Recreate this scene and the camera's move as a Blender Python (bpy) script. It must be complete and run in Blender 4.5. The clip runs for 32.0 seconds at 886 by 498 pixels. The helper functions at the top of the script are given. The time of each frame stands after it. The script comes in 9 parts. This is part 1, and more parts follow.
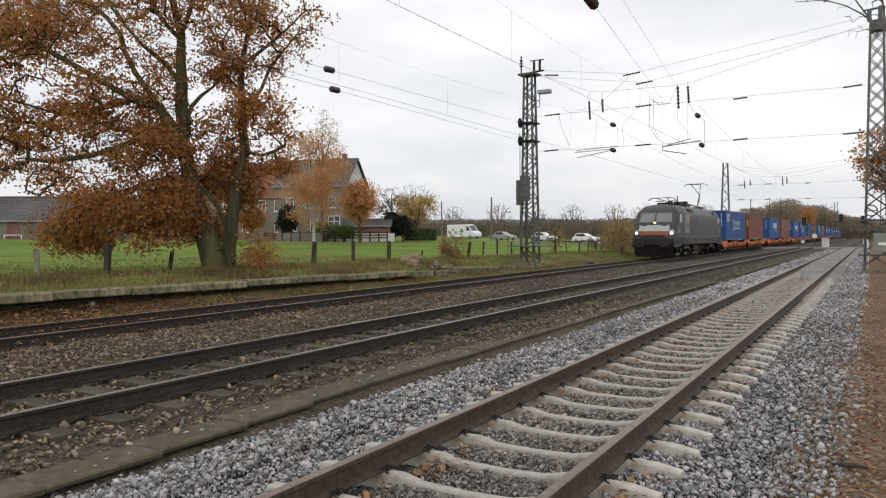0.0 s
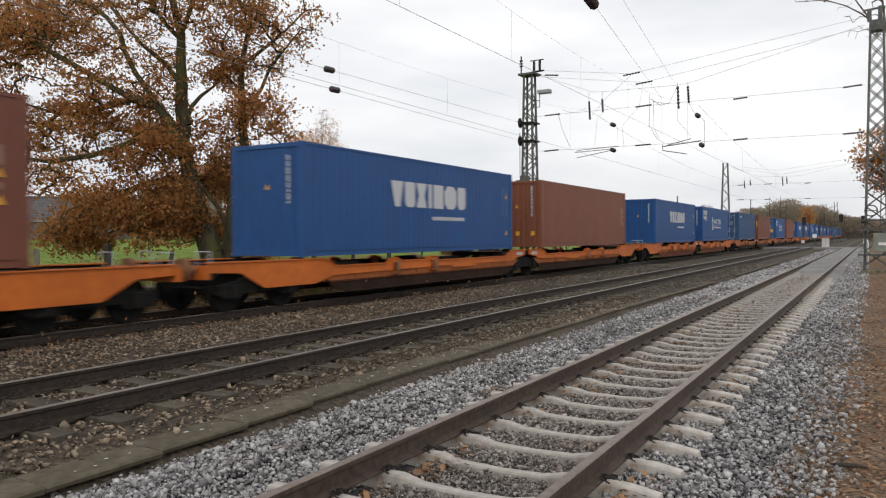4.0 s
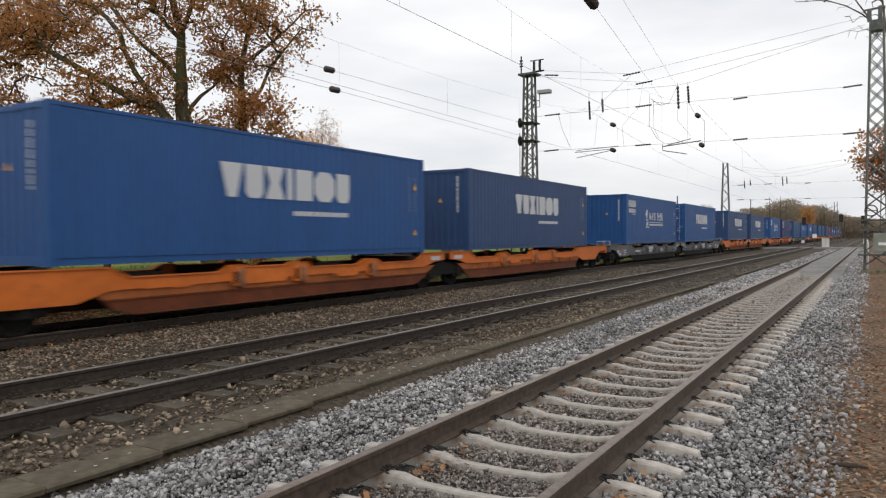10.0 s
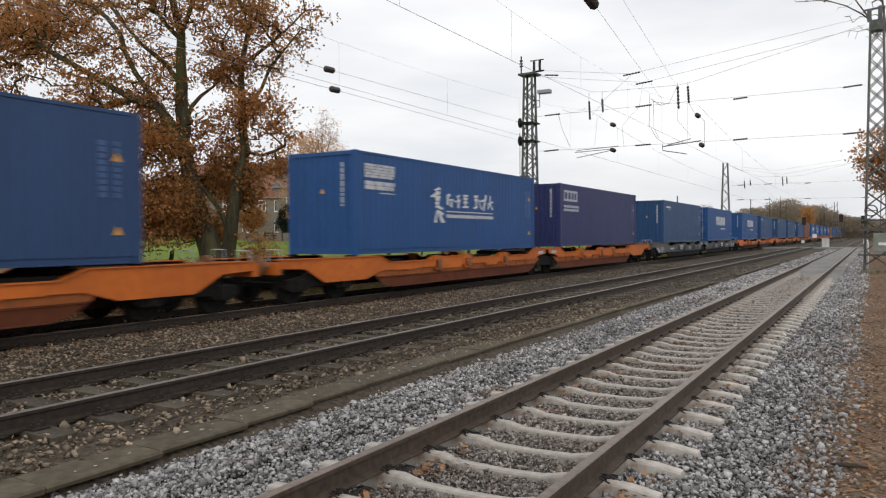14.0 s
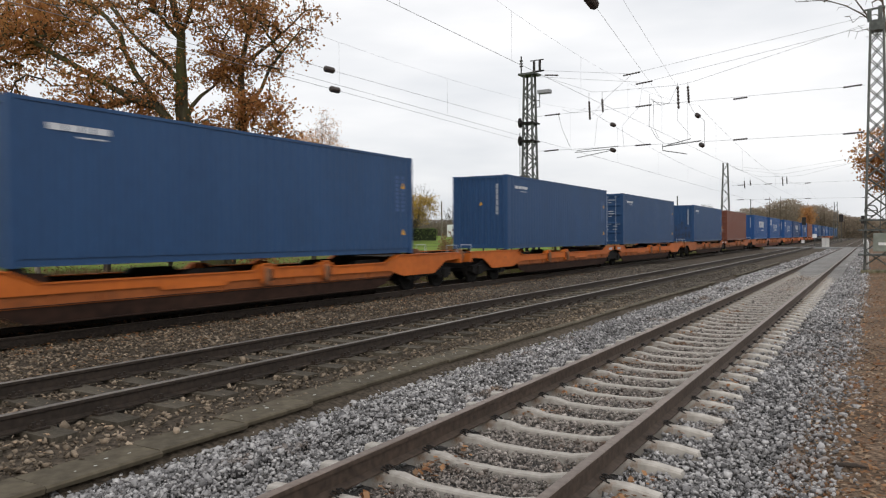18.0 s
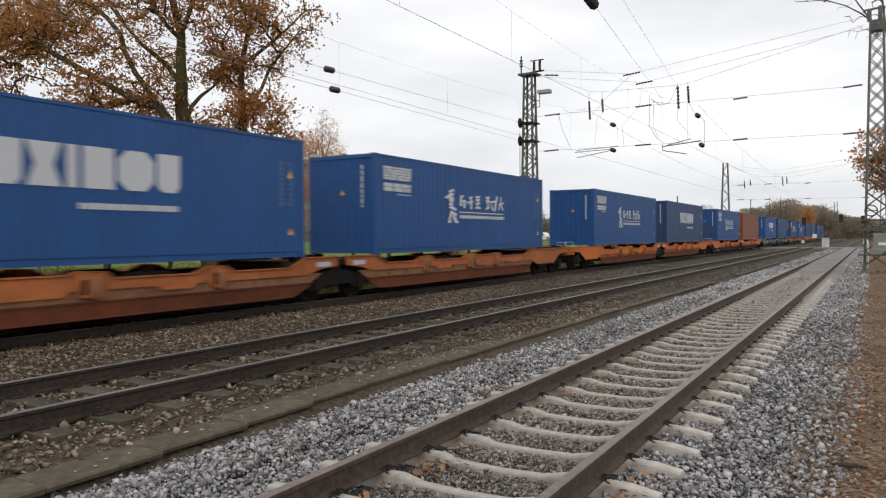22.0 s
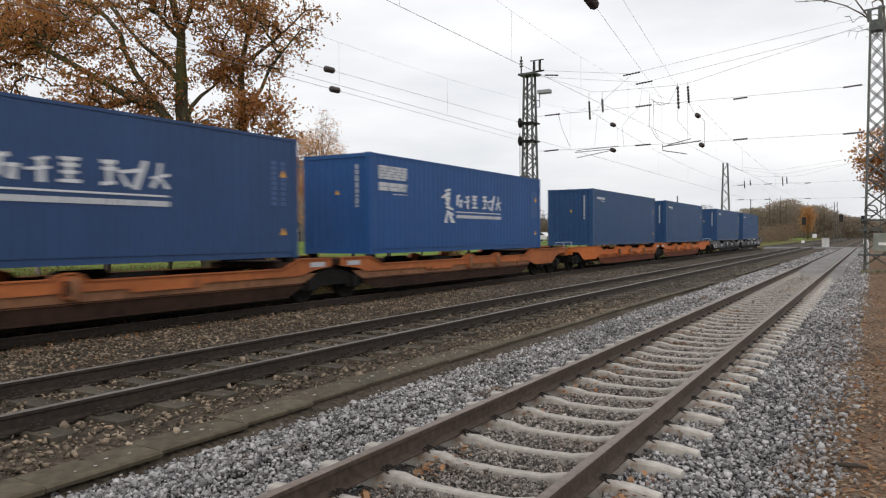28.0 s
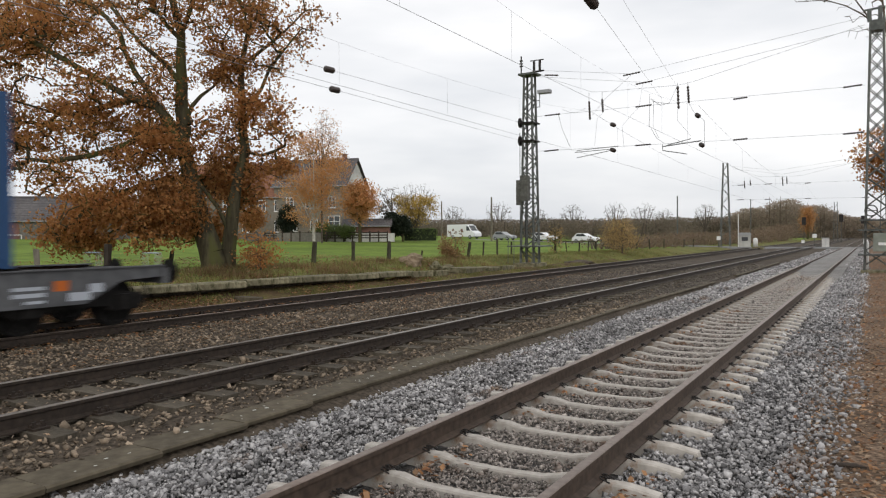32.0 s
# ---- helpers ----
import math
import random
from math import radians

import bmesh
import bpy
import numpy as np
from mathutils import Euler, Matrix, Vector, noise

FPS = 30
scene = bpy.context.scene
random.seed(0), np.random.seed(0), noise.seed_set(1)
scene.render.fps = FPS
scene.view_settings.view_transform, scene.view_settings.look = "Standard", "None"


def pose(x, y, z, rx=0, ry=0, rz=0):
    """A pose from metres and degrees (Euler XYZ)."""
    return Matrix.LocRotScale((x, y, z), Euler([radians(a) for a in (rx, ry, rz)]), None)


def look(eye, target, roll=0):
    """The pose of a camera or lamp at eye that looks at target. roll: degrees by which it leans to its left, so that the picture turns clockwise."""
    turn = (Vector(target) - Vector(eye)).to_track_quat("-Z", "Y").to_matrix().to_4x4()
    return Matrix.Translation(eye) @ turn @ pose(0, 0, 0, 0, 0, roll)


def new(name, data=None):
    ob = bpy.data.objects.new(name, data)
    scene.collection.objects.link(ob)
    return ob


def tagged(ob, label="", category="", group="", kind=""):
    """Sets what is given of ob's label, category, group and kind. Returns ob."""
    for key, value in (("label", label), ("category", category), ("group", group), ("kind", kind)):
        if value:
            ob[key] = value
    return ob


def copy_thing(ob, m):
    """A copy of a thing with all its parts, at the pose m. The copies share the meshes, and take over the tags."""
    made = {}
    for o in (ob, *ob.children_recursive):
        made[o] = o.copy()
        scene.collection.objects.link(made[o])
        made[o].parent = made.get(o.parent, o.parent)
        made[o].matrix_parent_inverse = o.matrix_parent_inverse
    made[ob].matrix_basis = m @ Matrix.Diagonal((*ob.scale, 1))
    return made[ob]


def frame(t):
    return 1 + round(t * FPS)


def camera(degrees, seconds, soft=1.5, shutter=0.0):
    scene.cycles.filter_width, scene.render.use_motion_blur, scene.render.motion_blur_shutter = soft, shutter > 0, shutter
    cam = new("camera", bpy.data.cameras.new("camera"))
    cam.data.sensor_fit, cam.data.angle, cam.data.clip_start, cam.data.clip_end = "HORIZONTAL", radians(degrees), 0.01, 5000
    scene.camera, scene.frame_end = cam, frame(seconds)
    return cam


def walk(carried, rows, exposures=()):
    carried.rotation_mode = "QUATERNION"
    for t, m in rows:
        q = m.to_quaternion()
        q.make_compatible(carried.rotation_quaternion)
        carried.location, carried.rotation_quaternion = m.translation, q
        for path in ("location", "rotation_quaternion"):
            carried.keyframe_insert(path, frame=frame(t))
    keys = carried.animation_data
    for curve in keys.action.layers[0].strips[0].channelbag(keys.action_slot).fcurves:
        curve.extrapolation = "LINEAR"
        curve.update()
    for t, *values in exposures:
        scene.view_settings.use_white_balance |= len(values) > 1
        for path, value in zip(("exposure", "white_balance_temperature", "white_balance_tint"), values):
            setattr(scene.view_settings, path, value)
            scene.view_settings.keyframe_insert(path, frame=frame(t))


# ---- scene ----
import itertools
from mathutils import Quaternion

# ---------------------------------------------------------------- camera
cam = camera(62.47, 32.0, soft=1.2, shutter=0.25)
EYE = (0.0, 0.0, 1.6016)
VIEW = look(EYE, (-50.742, 86.16, -0.068), -0.342)
walk(cam, [(0.0, VIEW), (32.0, VIEW)])

# ---------------------------------------------------------------- sky, sun, exposure
SUN_EL, SUN_ROT = 24.0, 150.0
world = bpy.data.worlds.new("overcast_sky")
scene.world = world
world.use_nodes = True
wn, wl = world.node_tree.nodes, world.node_tree.links
wn.clear()
w_out = wn.new("ShaderNodeOutputWorld")
w_bg = wn.new("ShaderNodeBackground")
w_sky = wn.new("ShaderNodeTexSky")
w_sky.sky_type = "NISHITA"
w_sky.sun_disc = False
w_sky.sun_elevation = radians(SUN_EL)
w_sky.sun_rotation = radians(SUN_ROT)
w_sky.dust_density = 3.0
w_co = wn.new("ShaderNodeTexCoord")
w_map = wn.new("ShaderNodeMapping")
w_map.inputs["Scale"].default_value = (1.0, 1.0, 4.5)
w_noise = wn.new("ShaderNodeTexNoise")
w_noise.inputs["Scale"].default_value = 1.6
w_noise.inputs["Detail"].default_value = 5.0
w_noise.inputs["Roughness"].default_value = 0.5
w_ramp = wn.new("ShaderNodeValToRGB")
w_ramp.color_ramp.elements[0].position = 0.36
w_ramp.color_ramp.elements[0].color = (6.2, 6.4, 6.75, 1)
w_ramp.color_ramp.elements[1].position = 0.62
w_ramp.color_ramp.elements[1].color = (8.9, 8.85, 8.9, 1)
w_mix = wn.new("ShaderNodeMix")
w_mix.data_type = "RGBA"
w_mix.inputs["Factor"].default_value = 0.93
wl.new(w_co.outputs["Generated"], w_map.inputs["Vector"])
wl.new(w_map.outputs["Vector"], w_noise.inputs["Vector"])
w_sep = wn.new("ShaderNodeSeparateXYZ")
w_rise = wn.new("ShaderNodeMapRange")
w_rise.inputs["From Min"].default_value, w_rise.inputs["From Max"].default_value = 0.0, 0.4
w_rise.inputs["To Min"].default_value, w_rise.inputs["To Max"].default_value = -0.10, 0.07
w_add = wn.new("ShaderNodeMath")
wl.new(w_co.outputs["Generated"], w_sep.inputs["Vector"])
wl.new(w_sep.outputs["Z"], w_rise.inputs["Value"])
wl.new(w_noise.outputs["Fac"], w_add.inputs[0])
wl.new(w_rise.outputs["Result"], w_add.inputs[1])
wl.new(w_add.outputs["Value"], w_ramp.inputs["Fac"])
wl.new(w_sky.outputs["Color"], w_mix.inputs["A"])
wl.new(w_ramp.outputs["Color"], w_mix.inputs["B"])
wl.new(w_mix.outputs["Result"], w_bg.inputs["Color"])
w_bg.inputs["Strength"].default_value = 0.115
wl.new(w_bg.outputs["Background"], w_out.inputs["Surface"])

sun_data = bpy.data.lights.new("sun", "SUN")
sun_data.energy, sun_data.angle, sun_data.color = 0.55, radians(25), (1.0, 0.97, 0.93)
sun = new("sun", sun_data)
sun.rotation_euler = (radians(90 - SUN_EL), 0, radians(180 - SUN_ROT))
scene.view_settings.exposure = 0.05

# ---------------------------------------------------------------- materials
MATS = {}


def surf(name, c1, c2, scale=6.0, rough=0.8, metal=0.0, bump=0.25, big=0.5, bigvar=0.25, island=0.0, objrand=0.0,
         stretch=(1, 1, 1), rust=None, rust_at=0.62, spec=0.4):
    """A weathered surface: two colours mixed by fine grain, a slow change of tone, relief, and stains of a third colour."""
    m = bpy.data.materials.new(name)
    m.use_nodes = True
    n, l = m.node_tree.nodes, m.node_tree.links
    b = n["Principled BSDF"]
    co = n.new("ShaderNodeTexCoord")
    mp = n.new("ShaderNodeMapping")
    mp.inputs["Scale"].default_value = stretch
    l.new(co.outputs["Object"], mp.inputs["Vector"])
    fine = n.new("ShaderNodeTexNoise")
    fine.inputs["Scale"].default_value, fine.inputs["Detail"].default_value = scale, 6.0
    l.new(mp.outputs["Vector"], fine.inputs["Vector"])
    ramp = n.new("ShaderNodeValToRGB")
    ramp.color_ramp.elements[0].position, ramp.color_ramp.elements[1].position = 0.32, 0.68
    ramp.color_ramp.elements[0].color, ramp.color_ramp.elements[1].color = (*c1, 1), (*c2, 1)
    l.new(fine.outputs["Fac"], ramp.inputs["Fac"])
    slow = n.new("ShaderNodeTexNoise")
    slow.inputs["Scale"].default_value, slow.inputs["Detail"].default_value = big, 3.0
    l.new(mp.outputs["Vector"], slow.inputs["Vector"])
    rng = n.new("ShaderNodeMapRange")
    rng.inputs["From Min"].default_value, rng.inputs["From Max"].default_value = 0.3, 0.7
    rng.inputs["To Min"].default_value, rng.inputs["To Max"].default_value = 1 - bigvar, 1 + bigvar
    l.new(slow.outputs["Fac"], rng.inputs["Value"])
    value = rng.outputs["Result"]
    for amount, node, socket in ((island, "ShaderNodeNewGeometry", "Random Per Island"), (objrand, "ShaderNodeObjectInfo", "Random")):
        if amount:
            src = n.new(node)
            r2 = n.new("ShaderNodeMapRange")
            r2.inputs["To Min"].default_value, r2.inputs["To Max"].default_value = 1 - amount, 1 + amount
            l.new(src.outputs[socket], r2.inputs["Value"])
            mul = n.new("ShaderNodeMath")
            mul.operation = "MULTIPLY"
            l.new(value, mul.inputs[0])
            l.new(r2.outputs["Result"], mul.inputs[1])
            value = mul.outputs["Value"]
    vm = n.new("ShaderNodeVectorMath")
    vm.operation = "SCALE"
    l.new(ramp.outputs["Color"], vm.inputs[0])
    l.new(value, vm.inputs["Scale"])
    colour = vm.outputs["Vector"]
    if rust:
        st = n.new("ShaderNodeTexNoise")
        st.inputs["Scale"].default_value, st.inputs["Detail"].default_value = big * 3.1, 8.0
        st.inputs["Roughness"].default_value = 0.7
        l.new(mp.outputs["Vector"], st.inputs["Vector"])
        sr = n.new("ShaderNodeMapRange")
        sr.inputs["From Min"].default_value, sr.inputs["From Max"].default_value = rust_at, rust_at + 0.12
        l.new(st.outputs["Fac"], sr.inputs["Value"])
        mx = n.new("ShaderNodeMix")
        mx.data_type = "RGBA"
        l.new(sr.outputs["Result"], mx.inputs["Factor"])
        l.new(colour, mx.inputs["A"])
        mx.inputs["B"].default_value = (*rust, 1)
        colour = mx.outputs["Result"]
    l.new(colour, b.inputs["Base Color"])
    b.inputs["Roughness"].default_value = rough
    b.inputs["Metallic"].default_value = metal
    b.inputs["Specular IOR Level"].default_value = spec
    if bump:
        bp = n.new("ShaderNodeBump")
        bp.inputs["Strength"].default_value, bp.inputs["Distance"].default_value = bump, 0.02
        l.new(fine.outputs["Fac"], bp.inputs["Height"])
        l.new(bp.outputs["Normal"], b.inputs["Normal"])
    MATS[name] = m
    return m


def leafy(name, colours, through_light=0.35, rough=0.7, low=0.65, high=1.3, mottle=0.45):
    """Leaves: each takes one of several colours, and lets some light through."""
    m = bpy.data.materials.new(name)
    m.use_nodes = True
    n, l = m.node_tree.nodes, m.node_tree.links
    b = n["Principled BSDF"]
    geo = n.new("ShaderNodeNewGeometry")
    ramp = n.new("ShaderNodeValToRGB")
    ramp.color_ramp.interpolation = "LINEAR"
    els = ramp.color_ramp.elements
    while len(els) < len(colours):
        els.new(0.5)
    for i, c in enumerate(colours):
        els[i].position = i / (len(colours) - 1)
        els[i].color = (*c, 1)
    l.new(geo.outputs["Random Per Island"], ramp.inputs["Fac"])
    co = n.new("ShaderNodeTexCoord")
    nz = n.new("ShaderNodeTexNoise")
    nz.inputs["Scale"].default_value = mottle
    l.new(co.outputs["Object"], nz.inputs["Vector"])
    rng = n.new("ShaderNodeMapRange")
    rng.inputs["From Min"].default_value, rng.inputs["From Max"].default_value = 0.3, 0.7
    rng.inputs["To Min"].default_value, rng.inputs["To Max"].default_value = low, high
    l.new(nz.outputs["Fac"], rng.inputs["Value"])
    vm = n.new("ShaderNodeVectorMath")
    vm.operation = "SCALE"
    l.new(ramp.outputs["Color"], vm.inputs[0])
    l.new(rng.outputs["Result"], vm.inputs["Scale"])
    l.new(vm.outputs["Vector"], b.inputs["Base Color"])
    b.inputs["Roughness"].default_value = rough
    b.inputs["Specular IOR Level"].default_value = 0.2
    tr = n.new("ShaderNodeBsdfTranslucent")
    l.new(vm.outputs["Vector"], tr.inputs["Color"])
    mix = n.new("ShaderNodeMixShader")
    mix.inputs["Fac"].default_value = through_light
    l.new(b.outputs["BSDF"], mix.inputs[1])
    l.new(tr.outputs["BSDF"], mix.inputs[2])
    l.new(mix.outputs["Shader"], n["Material Output"].inputs["Surface"])
    MATS[name] = m
    return m


def plain(name, c, rough=0.5, metal=0.0, glow=0.0, spec=0.5):
    m = bpy.data.materials.new(name)
    m.use_nodes = True
    b = m.node_tree.nodes["Principled BSDF"]
    b.inputs["Base Color"].default_value = (*c, 1)
    b.inputs["Roughness"].default_value, b.inputs["Metallic"].default_value = rough, metal
    b.inputs["Specular IOR Level"].default_value = spec
    if glow:
        b.inputs["Emission Color"].default_value = (*c, 1)
        b.inputs["Emission Strength"].default_value = glow
    MATS[name] = m
    return m


# ground and track
GROUND = surf("grass_ground", (0.095, 0.145, 0.024), (0.165, 0.235, 0.038), 1.2, 0.95, bump=0.4, big=0.09, bigvar=0.28, spec=0.1)
VERGE = surf("verge_soil_grass", (0.10, 0.10, 0.035), (0.155, 0.165, 0.045), 2.2, 0.95, bump=0.6, big=0.35, bigvar=0.3, rust=(0.13, 0.055, 0.025), rust_at=0.52, spec=0.1)
# far darker than the stones: paints the shade in the gaps between them
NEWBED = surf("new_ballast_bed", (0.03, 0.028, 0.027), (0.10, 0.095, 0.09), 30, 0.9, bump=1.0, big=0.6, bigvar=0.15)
OLDBED = surf("old_ballast_bed", (0.035, 0.028, 0.021), (0.115, 0.092, 0.069), 18, 0.95, bump=1.0, big=0.5, bigvar=0.25, spec=0.15)
PATH = surf("leafy_path", (0.065, 0.044, 0.03), (0.25, 0.175, 0.12), 24, 0.95, bump=0.7, big=0.7, bigvar=0.25, rust=(0.22, 0.085, 0.03), rust_at=0.56, spec=0.15)
FINE = surf("fine_gravel", (0.15, 0.143, 0.135), (0.29, 0.28, 0.265), 24, 0.95, bump=0.6, big=0.45, bigvar=0.16, rust=(0.19, 0.15, 0.12), rust_at=0.56)
STONE = surf("ballast_stone", (0.215, 0.207, 0.205), (0.435, 0.42, 0.415), 9, 0.75, bump=0.3, big=0.35, bigvar=0.18, island=0.68, rust=(0.23, 0.165, 0.12), rust_at=0.575)
STONEDIRTY = surf("dirty_ballast_stone", (0.17, 0.147, 0.13), (0.36, 0.32, 0.288), 9, 0.8, bump=0.3, big=0.35, bigvar=0.2, island=0.65, rust=(0.19, 0.105, 0.06), rust_at=0.53)
GREYSTONE = surf("old_grey_ballast_stone", (0.085, 0.074, 0.062), (0.185, 0.161, 0.135), 9, 0.9, bump=0.3, big=0.4, bigvar=0.25, island=0.35, spec=0.2)
OLDSTONE = surf("old_ballast_stone", (0.104, 0.082, 0.059), (0.268, 0.212, 0.156), 9, 0.9, bump=0.3, big=0.4, bigvar=0.28, island=0.6, spec=0.2)
CONCRETE = surf("sleeper_concrete", (0.36, 0.328, 0.29), (0.50, 0.465, 0.42), 12, 0.9, bump=0.3, big=1.2, bigvar=0.15, rust=(0.28, 0.19, 0.13), rust_at=0.58)
OLDCONC = surf("weathered_concrete", (0.135, 0.118, 0.07), (0.29, 0.262, 0.172), 7, 0.95, bump=0.7, big=1.1, bigvar=0.38, rust=(0.075, 0.072, 0.034), rust_at=0.47, objrand=0.16)
KERB = surf("kerb_concrete", (0.068, 0.055, 0.036), (0.125, 0.104, 0.07), 8, 0.95, bump=0.4, big=0.9, bigvar=0.22, objrand=0.1, rust=(0.062, 0.06, 0.028), rust_at=0.6)
LICHEN = plain("pale_lichen", (0.5, 0.5, 0.46), 0.95, spec=0.1)
DARKWOOD = surf("dark_sleeper", (0.056, 0.047, 0.036), (0.105, 0.09, 0.068), 10, 0.9, bump=0.5, stretch=(1, 6, 1), objrand=0.2, spec=0.2)
RAILRUST = surf("rusty_rail", (0.044, 0.030, 0.022), (0.090, 0.062, 0.045), 14, 0.75, metal=0.1, bump=0.2, big=0.8, bigvar=0.12)
RAILDARK = surf("dark_rail", (0.021, 0.015, 0.011), (0.048, 0.034, 0.025), 14, 0.75, metal=0.1, bump=0.2, big=0.8, bigvar=0.12)
RAILTOP = surf("rail_head_brown", (0.17, 0.13, 0.108), (0.25, 0.20, 0.17), 16, 0.5, metal=0.4, bump=0.05, big=0.5, bigvar=0.15)
RAILSHINE = surf("worn_rail_head", (0.17, 0.15, 0.13), (0.25, 0.225, 0.20), 12, 0.45, metal=0.6, bump=0.05)
IRON = surf("dark_iron", (0.014, 0.012, 0.011), (0.034, 0.029, 0.026), 20, 0.6, metal=0.3, bump=0.2)
ASPHALT = surf("asphalt", (0.14, 0.14, 0.14), (0.21, 0.21, 0.205), 16, 0.9, bump=0.3, big=0.4, bigvar=0.15)
# masts and wires
MAST = surf("mast_steel", (0.075, 0.082, 0.075), (0.15, 0.158, 0.148), 5, 0.65, metal=0.3, bump=0.15, big=0.5, bigvar=0.3)
WIRE = plain("wire", (0.28, 0.285, 0.29), 0.6, 0.2)
MAST2 = surf("pale_mast_steel", (0.10, 0.105, 0.095), (0.17, 0.175, 0.16), 5, 0.7, metal=0.2, bump=0.15, big=0.5, bigvar=0.25)
INSUL = plain("brown_insulator", (0.05, 0.038, 0.034), 0.3)
BOXGREY = surf("weight_plates", (0.085, 0.085, 0.075), (0.135, 0.135, 0.12), 8, 0.85, bump=0.3)
# train
C_BLUE = dict(scale=5, rough=0.5, bump=0.04, big=0.35, bigvar=0.1, stretch=(2, 2, 0.6), rust_at=0.70)
BLUE = surf("container_blue", (0.008, 0.061, 0.205), (0.0115, 0.075, 0.24), rust=(0.013, 0.048, 0.15), **C_BLUE)
SLATE = surf("container_slate_blue", (0.017, 0.049, 0.132), (0.022, 0.060, 0.160), rust=(0.016, 0.038, 0.095), **C_BLUE)
STEELBLUE = surf("container_steel_blue", (0.014, 0.055, 0.145), (0.019, 0.069, 0.175), rust=(0.018, 0.045, 0.10), **C_BLUE)
NAVY = surf("container_navy", (0.018, 0.026, 0.10), (0.026, 0.034, 0.125), rust=(0.02, 0.024, 0.07), **C_BLUE)
BROWN = surf("container_brown", (0.148, 0.048, 0.028), (0.18, 0.06, 0.036), rust=(0.115, 0.04, 0.026), **C_BLUE)
AUTUMNLEAF = leafy("light_orange_leaf", [(0.50, 0.25, 0.09), (0.56, 0.30, 0.11), (0.46, 0.22, 0.09)], 0.5, low=0.85, high=1.15)
RUSTRED = surf("container_rust_red", (0.178, 0.060, 0.032), (0.218, 0.074, 0.039), rust=(0.15, 0.05, 0.03), **C_BLUE)
DIRTBLUE = surf("dirty_blue", (0.03, 0.045, 0.08), (0.035, 0.08, 0.19), 3, 0.8, bump=0.1, big=0.6, bigvar=0.2)
ORANGE = surf("wagon_orange", (0.46, 0.108, 0.011), (0.56, 0.138, 0.015), 5, 0.6, bump=0.1, big=0.6, bigvar=0.18, rust=(0.27, 0.08, 0.024), rust_at=0.6)
ORANGEDULL = surf("faded_wagon_orange", (0.31, 0.092, 0.026), (0.40, 0.122, 0.036), 5, 0.75, bump=0.1, big=0.6, bigvar=0.22, rust=(0.17, 0.062, 0.03), rust_at=0.55)
WGREY = surf("wagon_grey", (0.070, 0.072, 0.077), (0.112, 0.115, 0.121), 5, 0.65, bump=0.1, big=0.6, bigvar=0.22, rust=(0.05, 0.046, 0.043), rust_at=0.6)
# wagon orange darkened for dirt and for the shade low under the beams
ORANGELOW = surf("dirty_shaded_lower_orange", (0.088, 0.022, 0.007), (0.135, 0.033, 0.010), 5, 0.85, bump=0.15, big=0.7, bigvar=0.25, rust=(0.06, 0.024, 0.014), rust_at=0.55)
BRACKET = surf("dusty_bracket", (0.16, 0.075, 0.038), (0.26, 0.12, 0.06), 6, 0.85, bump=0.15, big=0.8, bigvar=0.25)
# brown for grimy underframe parts and for the shade painted inside the beams
UNDER = surf("dirt_and_shade_brown", (0.020, 0.011, 0.008), (0.042, 0.021, 0.014), 6, 0.9, bump=0.2, big=0.6, bigvar=0.25, spec=0.2)
BLACK = surf("bogie_black", (0.005, 0.0047, 0.0044), (0.014, 0.0128, 0.0118), 12, 0.85, bump=0.2, spec=0.2)
WHITE = plain("white_marking", (0.62, 0.635, 0.66), 0.6)
BLOCKWHITE = plain("worn_white_block", (0.53, 0.545, 0.57), 0.65)
DOORBAR = plain("galvanised_bar", (0.22, 0.27, 0.36), 0.5, 0.3)
DUSTORANGE = surf("dust_covered_orange", (0.25, 0.072, 0.018), (0.34, 0.10, 0.025), 6, 0.85, bump=0.15, big=0.8, bigvar=0.25, rust=(0.16, 0.06, 0.024), rust_at=0.55)
FADEMARK = plain("faded_pale_marking", (0.30, 0.19, 0.15), 0.7)
TAGBLUE = plain("light_blue_tag", (0.16, 0.36, 0.45), 0.6)
OCHRE = plain("worn_ochre_panel", (0.32, 0.20, 0.05), 0.7)
GREYMARK = plain("pale_grey_marking", (0.42, 0.45, 0.50), 0.6)
YELLOW = plain("yellow_label", (0.75, 0.38, 0.03), 0.6)
LOCO = surf("loco_grey", (0.038, 0.038, 0.040), (0.052, 0.052, 0.054), 3, 0.5, bump=0.05, big=0.4, bigvar=0.12, stretch=(1, 1, 0.5))
LOCOROOF = surf("loco_roof_grey", (0.095, 0.099, 0.108), (0.13, 0.135, 0.145), 3, 0.6, bump=0.05, big=0.5, bigvar=0.15)
LOCOPALE = surf("loco_silver", (0.36, 0.36, 0.35), (0.44, 0.44, 0.43), 5, 0.5, bump=0.05)
RED = plain("warning_red", (0.26, 0.055, 0.045), 0.5)
GLASS = plain("dark_glass", (0.10, 0.12, 0.13), 0.06, spec=0.8)
GLASSPALE = plain("pale_glass", (0.17, 0.175, 0.18), 0.08, spec=0.8)
LAMP = plain("headlight_glow", (1.0, 0.93, 0.78), 0.3, glow=2.4)
LAMPDIM = plain("top_lamp_glow", (1.0, 0.66, 0.22), 0.3, glow=1.4)
